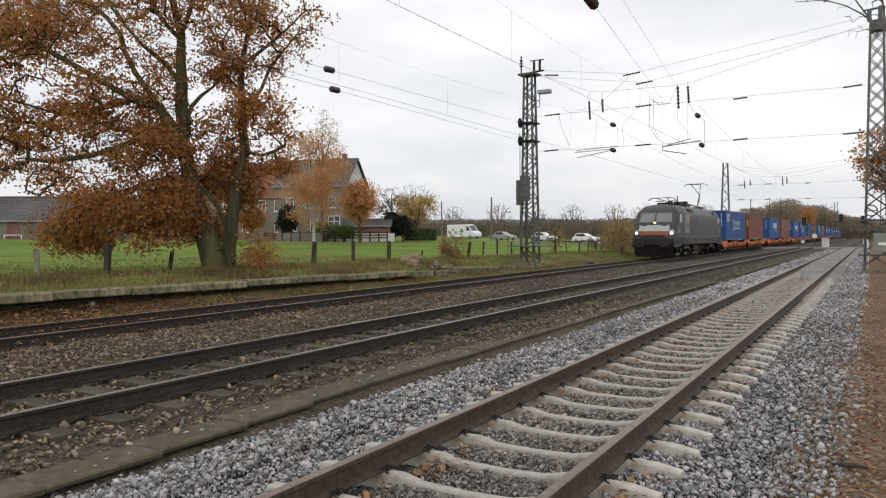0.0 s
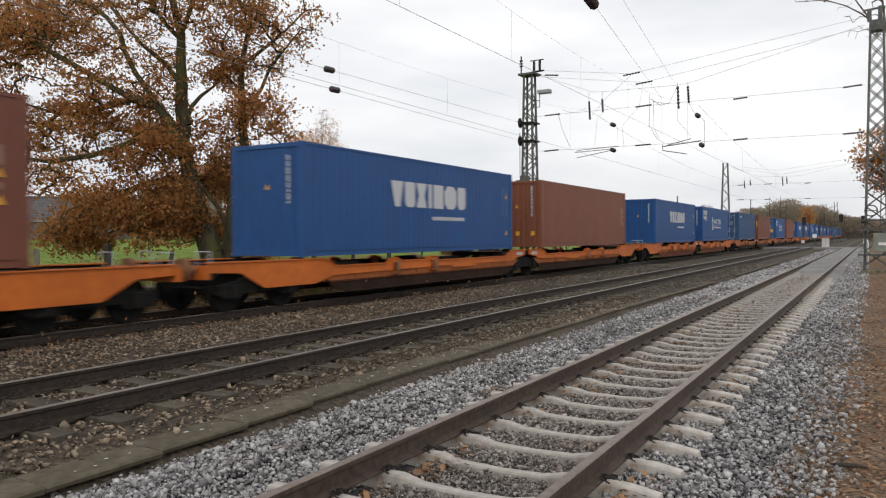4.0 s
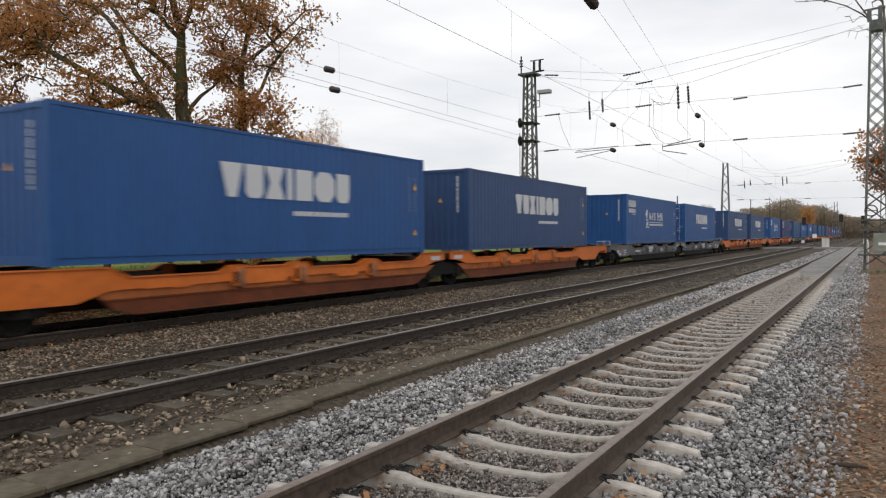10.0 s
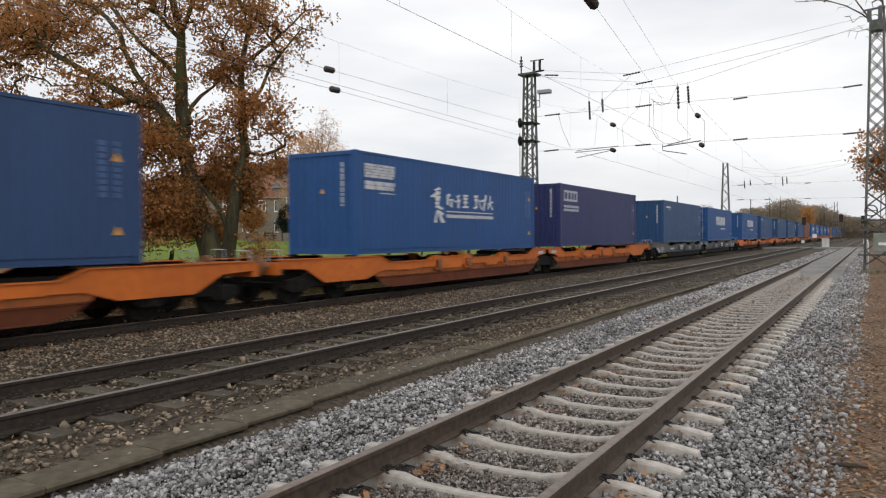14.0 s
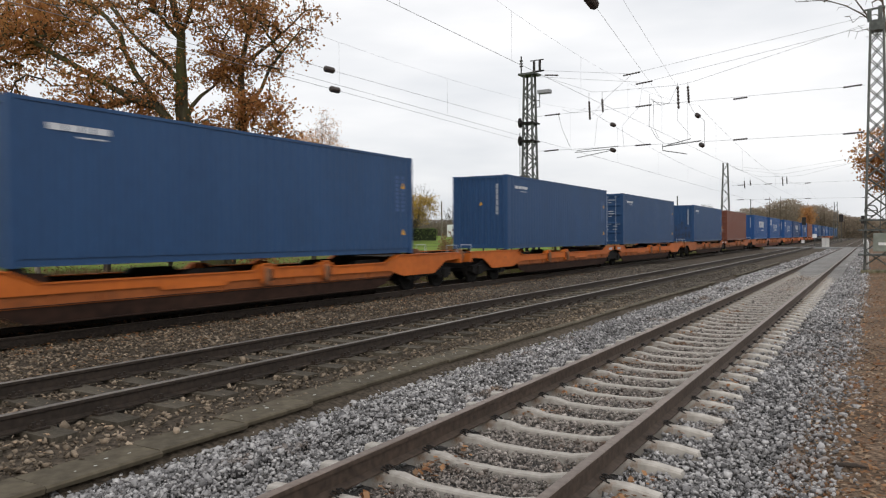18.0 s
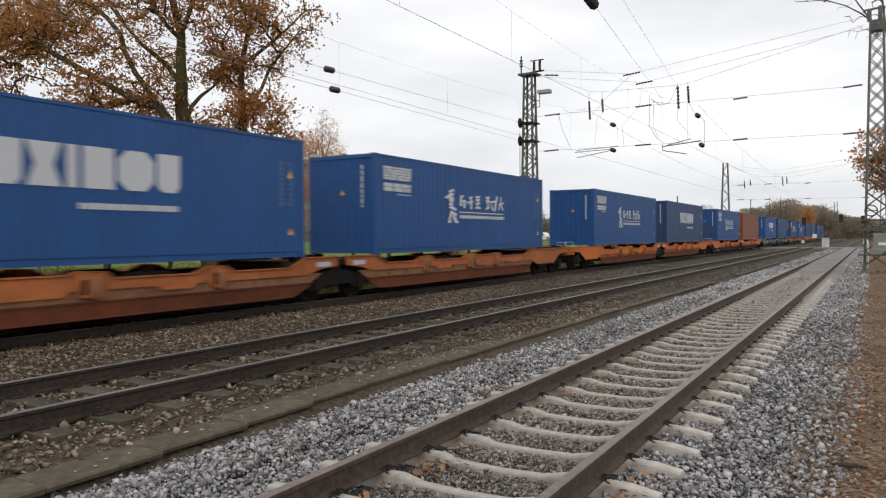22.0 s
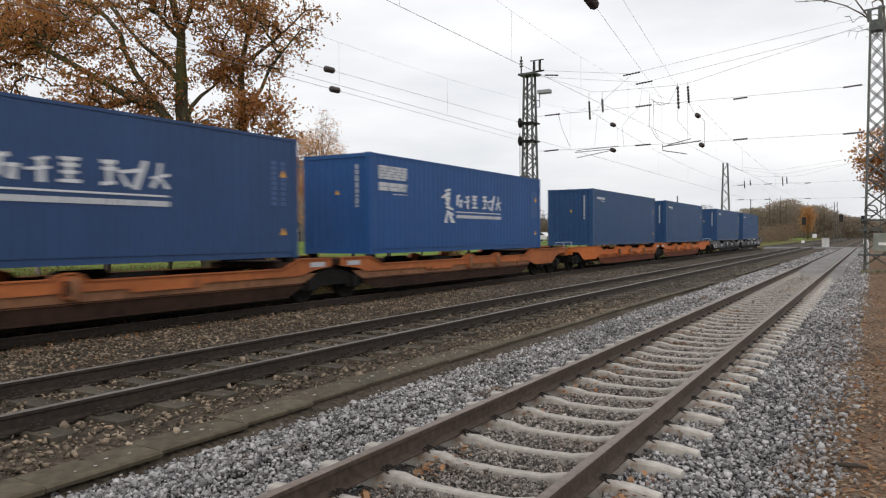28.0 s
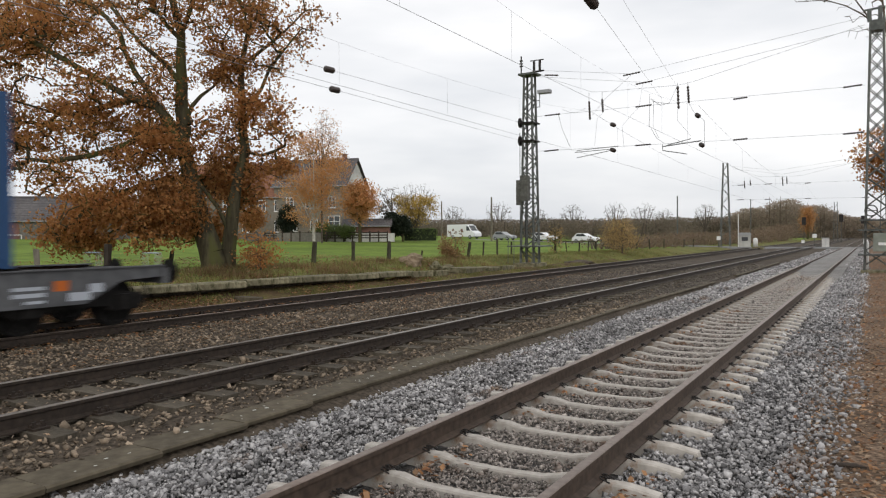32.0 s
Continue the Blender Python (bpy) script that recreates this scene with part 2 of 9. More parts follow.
# houses and gardens
BRICKGREY = surf("grey_brown_wall", (0.18, 0.155, 0.125), (0.24, 0.21, 0.17), 3, 0.95, bump=0.1, big=0.3, bigvar=0.12)
TILE = surf("red_roof_tiles", (0.21, 0.10, 0.065), (0.28, 0.135, 0.085), 4, 0.9, bump=0.2, big=0.4, bigvar=0.15)
TILEDARK = surf("dark_roof_tiles", (0.075, 0.07, 0.072), (0.12, 0.11, 0.11), 3, 0.9, bump=0.2, big=0.3, bigvar=0.2)
RENDERWHITE = surf("pale_render", (0.55, 0.54, 0.52), (0.65, 0.64, 0.62), 3, 0.9, bump=0.05)
BARNWALL = surf("barn_wall", (0.14, 0.13, 0.115), (0.20, 0.185, 0.165), 3, 0.95, bump=0.1, big=0.3, bigvar=0.15)
SHEDRED = surf("red_brown_boards", (0.17, 0.085, 0.07), (0.23, 0.12, 0.095), 6, 0.9, bump=0.2)
WHITEPAINT = plain("white_paint", (0.75, 0.75, 0.74), 0.6)
DARKPANE = plain("window_pane", (0.05, 0.055, 0.06), 0.1, spec=0.7)
POST = surf("grey_fence_wood", (0.13, 0.115, 0.09), (0.23, 0.205, 0.165), 9, 0.95, bump=0.5, big=1.5, bigvar=0.3, stretch=(1, 1, 0.2), objrand=0.25)
POSTMOSS = surf("mossy_fence_wood", (0.038, 0.036, 0.022), (0.085, 0.078, 0.048), 9, 0.95, bump=0.5, big=1.5, bigvar=0.3, stretch=(1, 1, 0.2), objrand=0.25)
LITTER = surf("leaf_litter", (0.06, 0.042, 0.024), (0.135, 0.092, 0.047), 12, 0.95, bump=0.8, big=0.5, bigvar=0.3, rust=(0.115, 0.102, 0.038), rust_at=0.5, spec=0.1)
POSTDARK = surf("dark_fence_wood", (0.035, 0.028, 0.022), (0.07, 0.055, 0.045), 9, 0.95, bump=0.5, stretch=(1, 1, 0.2))
CARGREY = plain("grey_car_paint", (0.30, 0.31, 0.32), 0.3)
CARWHITE = plain("white_car_paint", (0.78, 0.79, 0.80), 0.25)
GRAFFITI = plain("brown_marks", (0.20, 0.12, 0.09), 0.6)
RUBBER = plain("black_rubber", (0.02, 0.02, 0.02), 0.85, spec=0.2)
BARK = surf("mossy_bark", (0.046, 0.041, 0.027), (0.105, 0.093, 0.057), 7, 0.95, bump=0.8, big=0.5, bigvar=0.25, stretch=(1, 1, 0.25), rust=(0.092, 0.094, 0.036), rust_at=0.48, spec=0.1)
BIRCHBARK = surf("birch_bark", (0.35, 0.33, 0.29), (0.55, 0.53, 0.49), 5, 0.9, bump=0.3, rust=(0.06, 0.05, 0.045), rust_at=0.58)
TWIG = surf("bare_twig", (0.085, 0.07, 0.055), (0.14, 0.115, 0.09), 5, 0.95, bump=0.2, spec=0.1)
OAKLEAF = leafy("brown_oak_leaf", [(0.275, 0.128, 0.056), (0.40, 0.182, 0.066), (0.48, 0.238, 0.082), (0.36, 0.162, 0.063), (0.56, 0.31, 0.11)], 0.52, low=0.8, high=1.22)
BIRCHLEAF = leafy("orange_birch_leaf", [(0.54, 0.27, 0.11), (0.62, 0.33, 0.14), (0.50, 0.25, 0.11), (0.66, 0.40, 0.18)], 0.5, low=0.8, high=1.2)
YELLOWLEAF = leafy("yellow_leaf", [(0.42, 0.28, 0.06), (0.55, 0.38, 0.08), (0.36, 0.22, 0.06)])
GREENLEAF = leafy("hedge_leaf", [(0.085, 0.115, 0.04), (0.12, 0.155, 0.05), (0.095, 0.13, 0.04)], 0.25, low=0.85, high=1.15)
DARKLEAF = leafy("conifer_leaf", [(0.012, 0.02, 0.012), (0.022, 0.03, 0.016), (0.016, 0.024, 0.013)], 0.1)
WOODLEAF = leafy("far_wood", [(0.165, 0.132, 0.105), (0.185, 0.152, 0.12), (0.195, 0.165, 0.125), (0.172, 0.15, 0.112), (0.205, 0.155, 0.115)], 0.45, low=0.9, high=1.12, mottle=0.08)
# paler than the nearer woods: the haze of distance is put into these colours
HILLLEAF = leafy("hazed_hill_wood", [(0.30, 0.245, 0.195), (0.315, 0.262, 0.20), (0.335, 0.268, 0.205), (0.295, 0.265, 0.195), (0.345, 0.255, 0.195)], 0.5, low=0.85, high=1.14, mottle=0.10)
SHRUBLEAF = leafy("reddish_shrub", [(0.26, 0.145, 0.075), (0.32, 0.19, 0.085), (0.25, 0.18, 0.085)], low=0.85, high=1.15)
SCRUBLEAF = leafy("dull_scrub", [(0.21, 0.15, 0.105), (0.19, 0.145, 0.11), (0.235, 0.16, 0.105), (0.18, 0.15, 0.10)], 0.45, low=0.85, high=1.15)
OLIVELEAF = leafy("olive_brown_shrub", [(0.40, 0.29, 0.13), (0.48, 0.33, 0.14), (0.36, 0.27, 0.13), (0.45, 0.27, 0.12)], 0.5, low=0.85, high=1.15)
PALELEAF = leafy("pale_dry_leaf", [(0.30, 0.21, 0.13), (0.38, 0.28, 0.19), (0.26, 0.16, 0.09), (0.42, 0.34, 0.25)], 0.1)
DEADLEAF = leafy("fallen_leaf", [(0.20, 0.09, 0.04), (0.28, 0.13, 0.05), (0.37, 0.21, 0.11), (0.17, 0.08, 0.04), (0.27, 0.18, 0.11)], 0.1)
DRYBLADE = leafy("dry_weed", [(0.17, 0.105, 0.05), (0.22, 0.15, 0.075), (0.14, 0.09, 0.045), (0.19, 0.17, 0.06)], 0.3, mottle=0.3)
BLADE = leafy("grass_blade", [(0.15, 0.18, 0.05), (0.22, 0.245, 0.075), (0.26, 0.215, 0.10), (0.17, 0.20, 0.055), (0.22, 0.16, 0.08)], 0.35, mottle=0.25)


# ---------------------------------------------------------------- mesh helpers
class Mesh:
    """Collects vertices and faces for one mesh."""

    def __init__(self):
        self.v, self.f = [], []

    def box(self, x0, x1, y0, y1, z0, z1):
        b = len(self.v)
        self.v += [(x0, y0, z0), (x1, y0, z0), (x1, y1, z0), (x0, y1, z0), (x0, y0, z1), (x1, y0, z1), (x1, y1, z1), (x0, y1, z1)]
        self.f += [tuple(b + i for i in q) for q in ((3, 2, 1, 0), (4, 5, 6, 7), (0, 1, 5, 4), (1, 2, 6, 5), (2, 3, 7, 6), (3, 0, 4, 7))]
        return self

    def prism(self, loop, axis, a, b):
        """A flat loop of points pushed along an axis from a to b. The loop's two numbers are the other two axes in order."""
        s, n = len(self.v), len(loop)
        put = {"x": lambda p, q, w: (w, p, q), "y": lambda p, q, w: (p, w, q), "z": lambda p, q, w: (p, q, w)}[axis]
        self.v += [put(p, q, a) for p, q in loop] + [put(p, q, b) for p, q in loop]
        self.f += [(s + i, s + (i + 1) % n, s + n + (i + 1) % n, s + n + i) for i in range(n)]
        self.f += [tuple(s + i for i in reversed(range(n))), tuple(s + n + i for i in range(n))]
        return self

    def tube(self, pts, radii, sides=6, caps=True):
        """A round bar through points, with a radius at each."""
        pts = [Vector(p) for p in pts]
        if not hasattr(radii, "__len__"):
            radii = [radii] * len(pts)
        s = len(self.v)
        for i, p in enumerate(pts):
            d = pts[min(i + 1, len(pts) - 1)] - pts[max(i - 1, 0)]
            d = d.normalized() if d.length > 1e-9 else Vector((0, 0, 1))
            u = d.cross(Vector((0, 0, 1)) if abs(d.z) < 0.9 else Vector((1, 0, 0))).normalized()
            w = d.cross(u)
            for k in range(sides):
                a = 2 * math.pi * k / sides
                self.v.append(tuple(p + radii[i] * (math.cos(a) * u + math.sin(a) * w)))
        for i in range(len(pts) - 1):
            for k in range(sides):
                a, b = s + i * sides + k, s + i * sides + (k + 1) % sides
                self.f.append((a, b, b + sides, a + sides))
        if caps:
            self.f.append(tuple(s + k for k in reversed(range(sides))))
            self.f.append(tuple(s + (len(pts) - 1) * sides + k for k in range(sides)))
        return self

    def quad(self, a, b, c, d):
        s = len(self.v)
        self.v += [a, b, c, d]
        self.f.append((s, s + 1, s + 2, s + 3))
        return self

    def data(self, name, smooth=False):
        me = bpy.data.meshes.new(name)
        me.from_pydata(self.v, [], self.f)
        if smooth:
            me.polygons.foreach_set("use_smooth", [True] * len(me.polygons))
        me.update()
        return me


def fast_mesh(name, verts, faces, smooth=False):
    """A mesh from numpy arrays of vertices (n, 3) and equal-sided faces (m, k)."""
    me = bpy.data.meshes.new(name)
    m, k = faces.shape
    me.vertices.add(len(verts))
    me.vertices.foreach_set("co", np.ascontiguousarray(verts, dtype=np.float32).ravel())
    me.loops.add(m * k)
    me.loops.foreach_set("vertex_index", np.ascontiguousarray(faces, dtype=np.int32).ravel())
    me.polygons.add(m)
    me.polygons.foreach_set("loop_start", np.arange(0, m * k, k, dtype=np.int32))
    if smooth:
        me.polygons.foreach_set("use_smooth", np.ones(m, dtype=bool))
    me.update(calc_edges=True)
    return me


def part(name, bm, material, parent=None, label="", smooth=False, bevel=0.0):
    """One mesh object, under a thing or part when one is given. bm: a Mesh, or mesh data to share."""
    me = bm.data(name, smooth) if isinstance(bm, Mesh) else bm
    if not me.materials:
        me.materials.append(material)
    ob = new(name, me)
    if parent:
        ob.parent = parent
    if label:
        ob["label"] = label
    if bevel:
        md = ob.modifiers.new("bevel", "BEVEL")
        md.width, md.segments, md.limit_method = bevel, 2, "ANGLE"
    return ob


def thing(name, label, category, m=None, group="", kind=""):
    ob = new(name)
    ob.empty_display_size = 0.2
    if m is not None:
        ob.matrix_basis = m
    return tagged(ob, label, category, group, kind)


# ---------------------------------------------------------------- the plan, in metres
# Tracks run along y; x is across. Rail tops of the near track lie at z = 0.
TRACK = (-2.502, -7.448, -13.413)
TRACK_Z = (0.0, 0.034, -0.068)
GAUGE = 1.507 / 2
FAR = 900.0
rnd = random.Random(7)
rng_np = np.random.default_rng(11)


def smooth_step(a, b, t):
    t = np.clip((t - a) / (b - a), 0, 1)
    return t * t * (3 - 2 * t)


def plat_z(y):
    """Height of the old platform's edge, which has sunk."""
    return 0.40 - 0.0125 * (y - 13)


def ground_z(x, y):
    """Height of the ground sheet."""
    x, y = np.asarray(x, float), np.asarray(y, float)
    verge = np.clip(0.46 - 0.0052 * (y - 15), -0.12, 0.5)
    field = verge + np.clip(-21 - x, 0, 70) * np.clip((1.42 - verge) / 55, 0, 0.05)
    edge = np.where(y < 23.4, plat_z(y) - 0.05, np.minimum(-0.24, verge))
    back = np.clip((-16.4 - x) / 2.1, 0, 1)
    z = np.where(x > -16.4, -0.32 + 0 * x, edge + (verge - edge) * back * back * (3 - 2 * back))
    z = np.where(x <= -21, field, z)
    return np.where(x > 0.25, -0.12 + 0 * x, z)
# ---------------------------------------------------------------- ground
def ground_sheet():
    xs = sorted(set([-2500, -900, -400, -220, -140, -110] + list(np.arange(-95, -22, 3.5)) + list(np.arange(-21.5, -16.5, 0.6)) +
                    [-16.42, -16.38, -13, -10, -6, -4, -2, 0.2, 0.3, 1, 3, 8, 20, 60, 200, 800, 2500]))
    ys = sorted(set([-800, -200, -60, -25] + list(np.arange(-10, 60, 2.0)) + list(np.arange(60, 150, 6)) + [180, 240, 330, 450, 700, 1200, 2600]))
    g = Mesh()
    for y in ys:
        for x in xs:
            bump = 0.05 * noise.noise((x * 0.25, y * 0.25, 0)) if -90 < x < -17 and y < 130 else 0
            g.v.append((x, y, float(ground_z(x, y)) + bump))
    n = len(xs)
    for j in range(len(ys) - 1):
        for i in range(n - 1):
            g.f.append((j * n + i, j * n + i + 1, (j + 1) * n + i + 1, (j + 1) * n + i))
    me = g.data("ground", True)
    me.materials.append(GROUND)
    me.materials.append(VERGE)
    me.materials.append(PATH)
    for p in me.polygons:
        cx, cy = p.center.x, p.center.y
        p.material_index = 0 if cx < -21.4 else (1 if cx < -4 else 2)
    ob = new("ground", me)
    return tagged(ob, "green meadow and leaf-strewn railway verge", "ground", kind="structure")


ground = ground_sheet()


def bed(name, x0, x1, z, y0, y1, material, label, shoulder=0.35, foot=-0.34):
    """A long ballast bed with sloping shoulders."""
    b = Mesh()
    b.prism([(x0 - shoulder, foot), (x1 + shoulder, foot), (x1, z), (x0, z)], "y", y0, y1)
    return tagged(part(name, b, material), label, "ballast bed", kind="structure")


# its dark colour shows through the stones as gap shade
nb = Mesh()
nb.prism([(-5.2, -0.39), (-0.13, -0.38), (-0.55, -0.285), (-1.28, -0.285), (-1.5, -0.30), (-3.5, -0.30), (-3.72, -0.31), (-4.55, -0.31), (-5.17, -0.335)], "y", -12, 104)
tagged(part("ballast_bed_near", nb, NEWBED), "bed under fresh crushed stone, dark for the shade between stones", "ballast bed", kind="structure")
bed("ballast_bed_old", -11.4, -5.3, -0.188, -12, 104, OLDBED, "bed of old dark brown ballast between two tracks", 0.5)
bed("buried_kerb_bed", -5.6, -5.36, -0.175, 11, 104, OLDBED, "old brown ballast heaped against the kerb", 0.1)
bed("ballast_bed_beyond", -15.0, -0.9, -0.2, 110, FAR, OLDBED, "ballast bed beyond the level crossing", 0.5)
bed("ballast_bed_far", -15.0, -11.75, -0.285, -12, 104, OLDBED, "bed of old dark brown ballast beside the platform", 0.5)
path = Mesh()
cross = [(-0.7, -0.32), (-0.55, -0.215), (-0.2, -0.15), (0.35, -0.09), (1.4, -0.075), (3.2, -0.08)]
path_ys = list(np.arange(-4, 30, 0.35)) + list(np.arange(30, 105, 2.0))
for y in path_ys:
    wob = 0.16 * noise.noise((0.0, y * 0.55, 3.0)) + 0.07 * noise.noise((0.0, y * 1.9, 7.0))
    for x, z in cross:
        path.v.append((x + wob * (1 if x < 1 else 0), y, z + 0.015 * noise.noise((x * 2.0, y * 2.0, 1.0))))
for j in range(len(path_ys) - 1):
    for i in range(len(cross) - 1):
        a = j * len(cross) + i
        path.f.append((a, a + 1, a + 1 + len(cross), a + len(cross)))
tagged(part("path", path, PATH), "brown earth path covered with fallen leaves", "path", kind="structure")


# ---------------------------------------------------------------- tracks
def rail_mesh(length):
    """A flat-bottomed rail lying along y, running surface at z = 0."""
    prof = [(-0.075, -0.172), (0.075, -0.172), (0.075, -0.160), (0.012, -0.140), (0.009, -0.050), (0.035, -0.038), (0.036, -0.006), (0.030, 0.0),
            (-0.030, 0.0), (-0.036, -0.006), (-0.035, -0.038), (-0.009, -0.050), (-0.012, -0.140), (-0.075, -0.160)]
    r = Mesh()
    r.prism(prof, "y", 0, length)
    me = r.data("rail")
    return me


def make_rail(parent, x, z, y0, y1, side, head, label):
    me = rail_mesh(y1 - y0)
    me.materials.append(side)
    me.materials.append(head)
    for p in me.polygons:
        if abs(p.normal.z) > 0.5 and p.center.z > -0.01:
            p.material_index = 1
    ob = new("rail", me)
    ob.parent = parent
    ob.location = (x, y0, z)
    ob["label"] = label
    return ob


def sleeper_mesh():
    """A concrete sleeper 2.6 m long: high rail seats, a low waist, bevelled top edges."""
    st = [(-1.31, 0.10, 0.06), (-1.28, 0.11, 0.172), (-1.02, 0.115, 0.19), (-0.52, 0.11, 0.19), (-0.36, 0.095, 0.155), (0, 0.09, 0.145),
          (0.36, 0.095, 0.155), (0.52, 0.11, 0.19), (1.02, 0.115, 0.19), (1.24, 0.11, 0.155), (1.27, 0.10, 0.05)]
    s = Mesh()
    for x, w, h in st:
        w *= 0.70
        s.v += [(x, -w * 0.82, -0.03), (x, -w * 0.68, h - 0.015), (x, -w * 0.56, h), (x, w * 0.56, h), (x, w * 0.68, h - 0.015), (x, w * 0.82, -0.03)]
    for i in range(len(st) - 1):
        for k in range(5):
            a = i * 6 + k
            s.f.append((a, a + 1, a + 7, a + 6))
    s.f += [(5, 4, 3, 2, 1, 0), tuple(60 + k for k in range(6))]
    return s.data("sleeper")


def clip_mesh():
    """A bent spring clip and its bolt beside the rail's foot."""
    c = Mesh()
    c.tube([(-0.05, -0.075, 0.01), (0.05, -0.08, 0.045), (0.07, -0.03, 0.05), (0.0, -0.012, 0.035), (-0.02, 0.0, 0.03), (0.0, 0.012, 0.035), (0.07, 0.03, 0.05), (0.05, 0.08, 0.045), (-0.05, 0.075, 0.01)], 0.0085, 5)
    c.tube([(0.02, 0, 0), (0.02, 0, 0.075)], 0.014, 6)
    return c.data("rail_clip")


SLEEPER, CLIP = sleeper_mesh(), clip_mesh()
SLEEPER.materials.append(CONCRETE)
CLIP.materials.append(IRON)


def near_track():
    t = thing("track_near", "disused track of rusty rails on pale concrete sleepers", "railway track", kind="structure")
    for s in (-1, 1):
        make_rail(t, TRACK[0] + s * GAUGE, 0, -12, 103.5, RAILRUST, RAILTOP, "brown rusty rail with a dull head")
    y = 5.139 - 0.5982 * 28
    k = 0
    while y < 44:
        sl = new("sleeper", SLEEPER)
        sl.parent = t
        sl.location = (TRACK[0] + rnd.uniform(-0.012, 0.012), y, -0.365)
        sl.rotation_euler = (0, 0, radians(rnd.uniform(-0.5, 0.5)))
        if 3 < y < 22:
            for s in (-1, 1):
                for o in (-1, 1):
                    c = new("rail_clip", CLIP)
                    c.parent = sl
                    c.location = (s * GAUGE + o * 0.105, 0, 0.187)
                    c.scale = (0.7, 0.75, 0.7)
                    c.rotation_euler = (0, 0, 0 if o < 0 else math.pi)
        y += 0.5982
        k += 1
    return t


near_track()


def old_track(i, label):
    t = thing("track_middle" if i == 1 else "track_far", label, "railway track", kind="structure")
    for s in (-1, 1):
        make_rail(t, TRACK[i] + s * GAUGE, TRACK_Z[i], -14, FAR, RAILDARK, RAILSHINE if i == 1 else RAILTOP, "dark rail with a worn bright head")
    m = Mesh()
    m.box(-1.3, 1.3, -0.13, 0.13, -0.16, 0.0)
    me = m.data("sleeper")
    me.materials.append(DARKWOOD)
    y = -2.0 - 0.65 * 15
    while y < 48:
        sl = new("sleeper", me)
        sl.parent = t
        sl.location = (TRACK[i] + rnd.uniform(-0.04, 0.04), y + rnd.uniform(-0.03, 0.03), TRACK_Z[i] - 0.172)
        sl.rotation_euler = (0, 0, radians(rnd.uniform(-1.2, 1.2)))
        y += 0.65
    # small base plates under the rails
    p = Mesh()
    p.box(-0.18, 0.18, -0.08, 0.08, -0.178, -0.150)
    for sx in (-1, 1):
        p.tube([(sx * 0.12, -0.04, -0.15), (sx * 0.12, -0.04, -0.095)], 0.022, 6)
        p.tube([(sx * 0.12, 0.04, -0.15), (sx * 0.12, 0.04, -0.095)], 0.022, 6)
        p.box(sx * 0.1 - 0.035, sx * 0.1 + 0.035, -0.065, 0.065, -0.15, -0.125)
    pm = p.data("base_plate")
    pm.materials.append(RAILDARK)
    y = 1.25
    while y < 20:
        for s in (-1, 1):
            o = new("base_plate", pm)
            o.parent = t
            o.location = (TRACK[i] + s * GAUGE, y, TRACK_Z[i])
        y += 0.65
    return t


old_track(1, "track of worn rails on dark wooden sleepers")
old_track(2, "track of dark rails on wooden sleepers beside the old platform")
beyond = thing("track_beyond", "near track continuing beyond the level crossing", "railway track", kind="structure")
for s in (-1, 1):
    make_rail(beyond, TRACK[0] + s * GAUGE, 0, 110.5, FAR, RAILRUST, RAILTOP, "brown rusty rail")

infill = Mesh()
infill.prism([(29.0, -0.3), (33.0, -0.25), (37.0, -0.21), (42.0, -0.13), (50.0, -0.06), (104.0, -0.05), (104.0, -0.4), (29.0, -0.4)], "x", TRACK[0] - GAUGE + 0.09, TRACK[0] + GAUGE - 0.09)
tagged(part("track_infill", infill, FINE), "fine pale gravel filled between the rails", "gravel", kind="structure")
infill2 = Mesh()
infill2.prism([(26.0, -0.3), (33.0, -0.2), (40.0, -0.11), (104.0, -0.10), (104.0, -0.4), (26.0, -0.4)], "x", TRACK[0] + GAUGE + 0.1, TRACK[0] + GAUGE + 0.6)
tagged(part("track_infill", infill2, FINE), "fine pale gravel beside the rail", "gravel", kind="structure")

# level crossing and road
road = Mesh()
nodes = [(60, 107, -0.02), (-1, 107, -0.045), (-16, 107, -0.05), (-30, 110.5, 0.3), (-45, 114.5, 0.62), (-70, 121, 1.24), (-110, 131, 1.5), (-220, 160, 1.6), (-600, 260, 1.6)]
for x, y, z in nodes:
    road.v += [(x, y - 2.8, z), (x, y + 2.8, z), (x, y - 3.2, z - 0.5), (x, y + 3.2, z - 0.5)]
for i in range(len(nodes) - 1):
    a = i * 4
    road.f += [(a, a + 1, a + 5, a + 4), (a + 2, a, a + 4, a + 6), (a + 1, a + 3, a + 7, a + 5)]
tagged(part("road", road, ASPHALT), "grey asphalt road over the level crossing", "road", kind="structure")


# ---------------------------------------------------------------- kerb of slabs between the tracks
def kerb_front(y):
    """Where the kerb's face stands: its slabs have crept towards the old track."""
    return -5.03 - 0.19 * float(smooth_step(2.0, 7.0, y)) + 0.12 * float(smooth_step(16, 30, y))


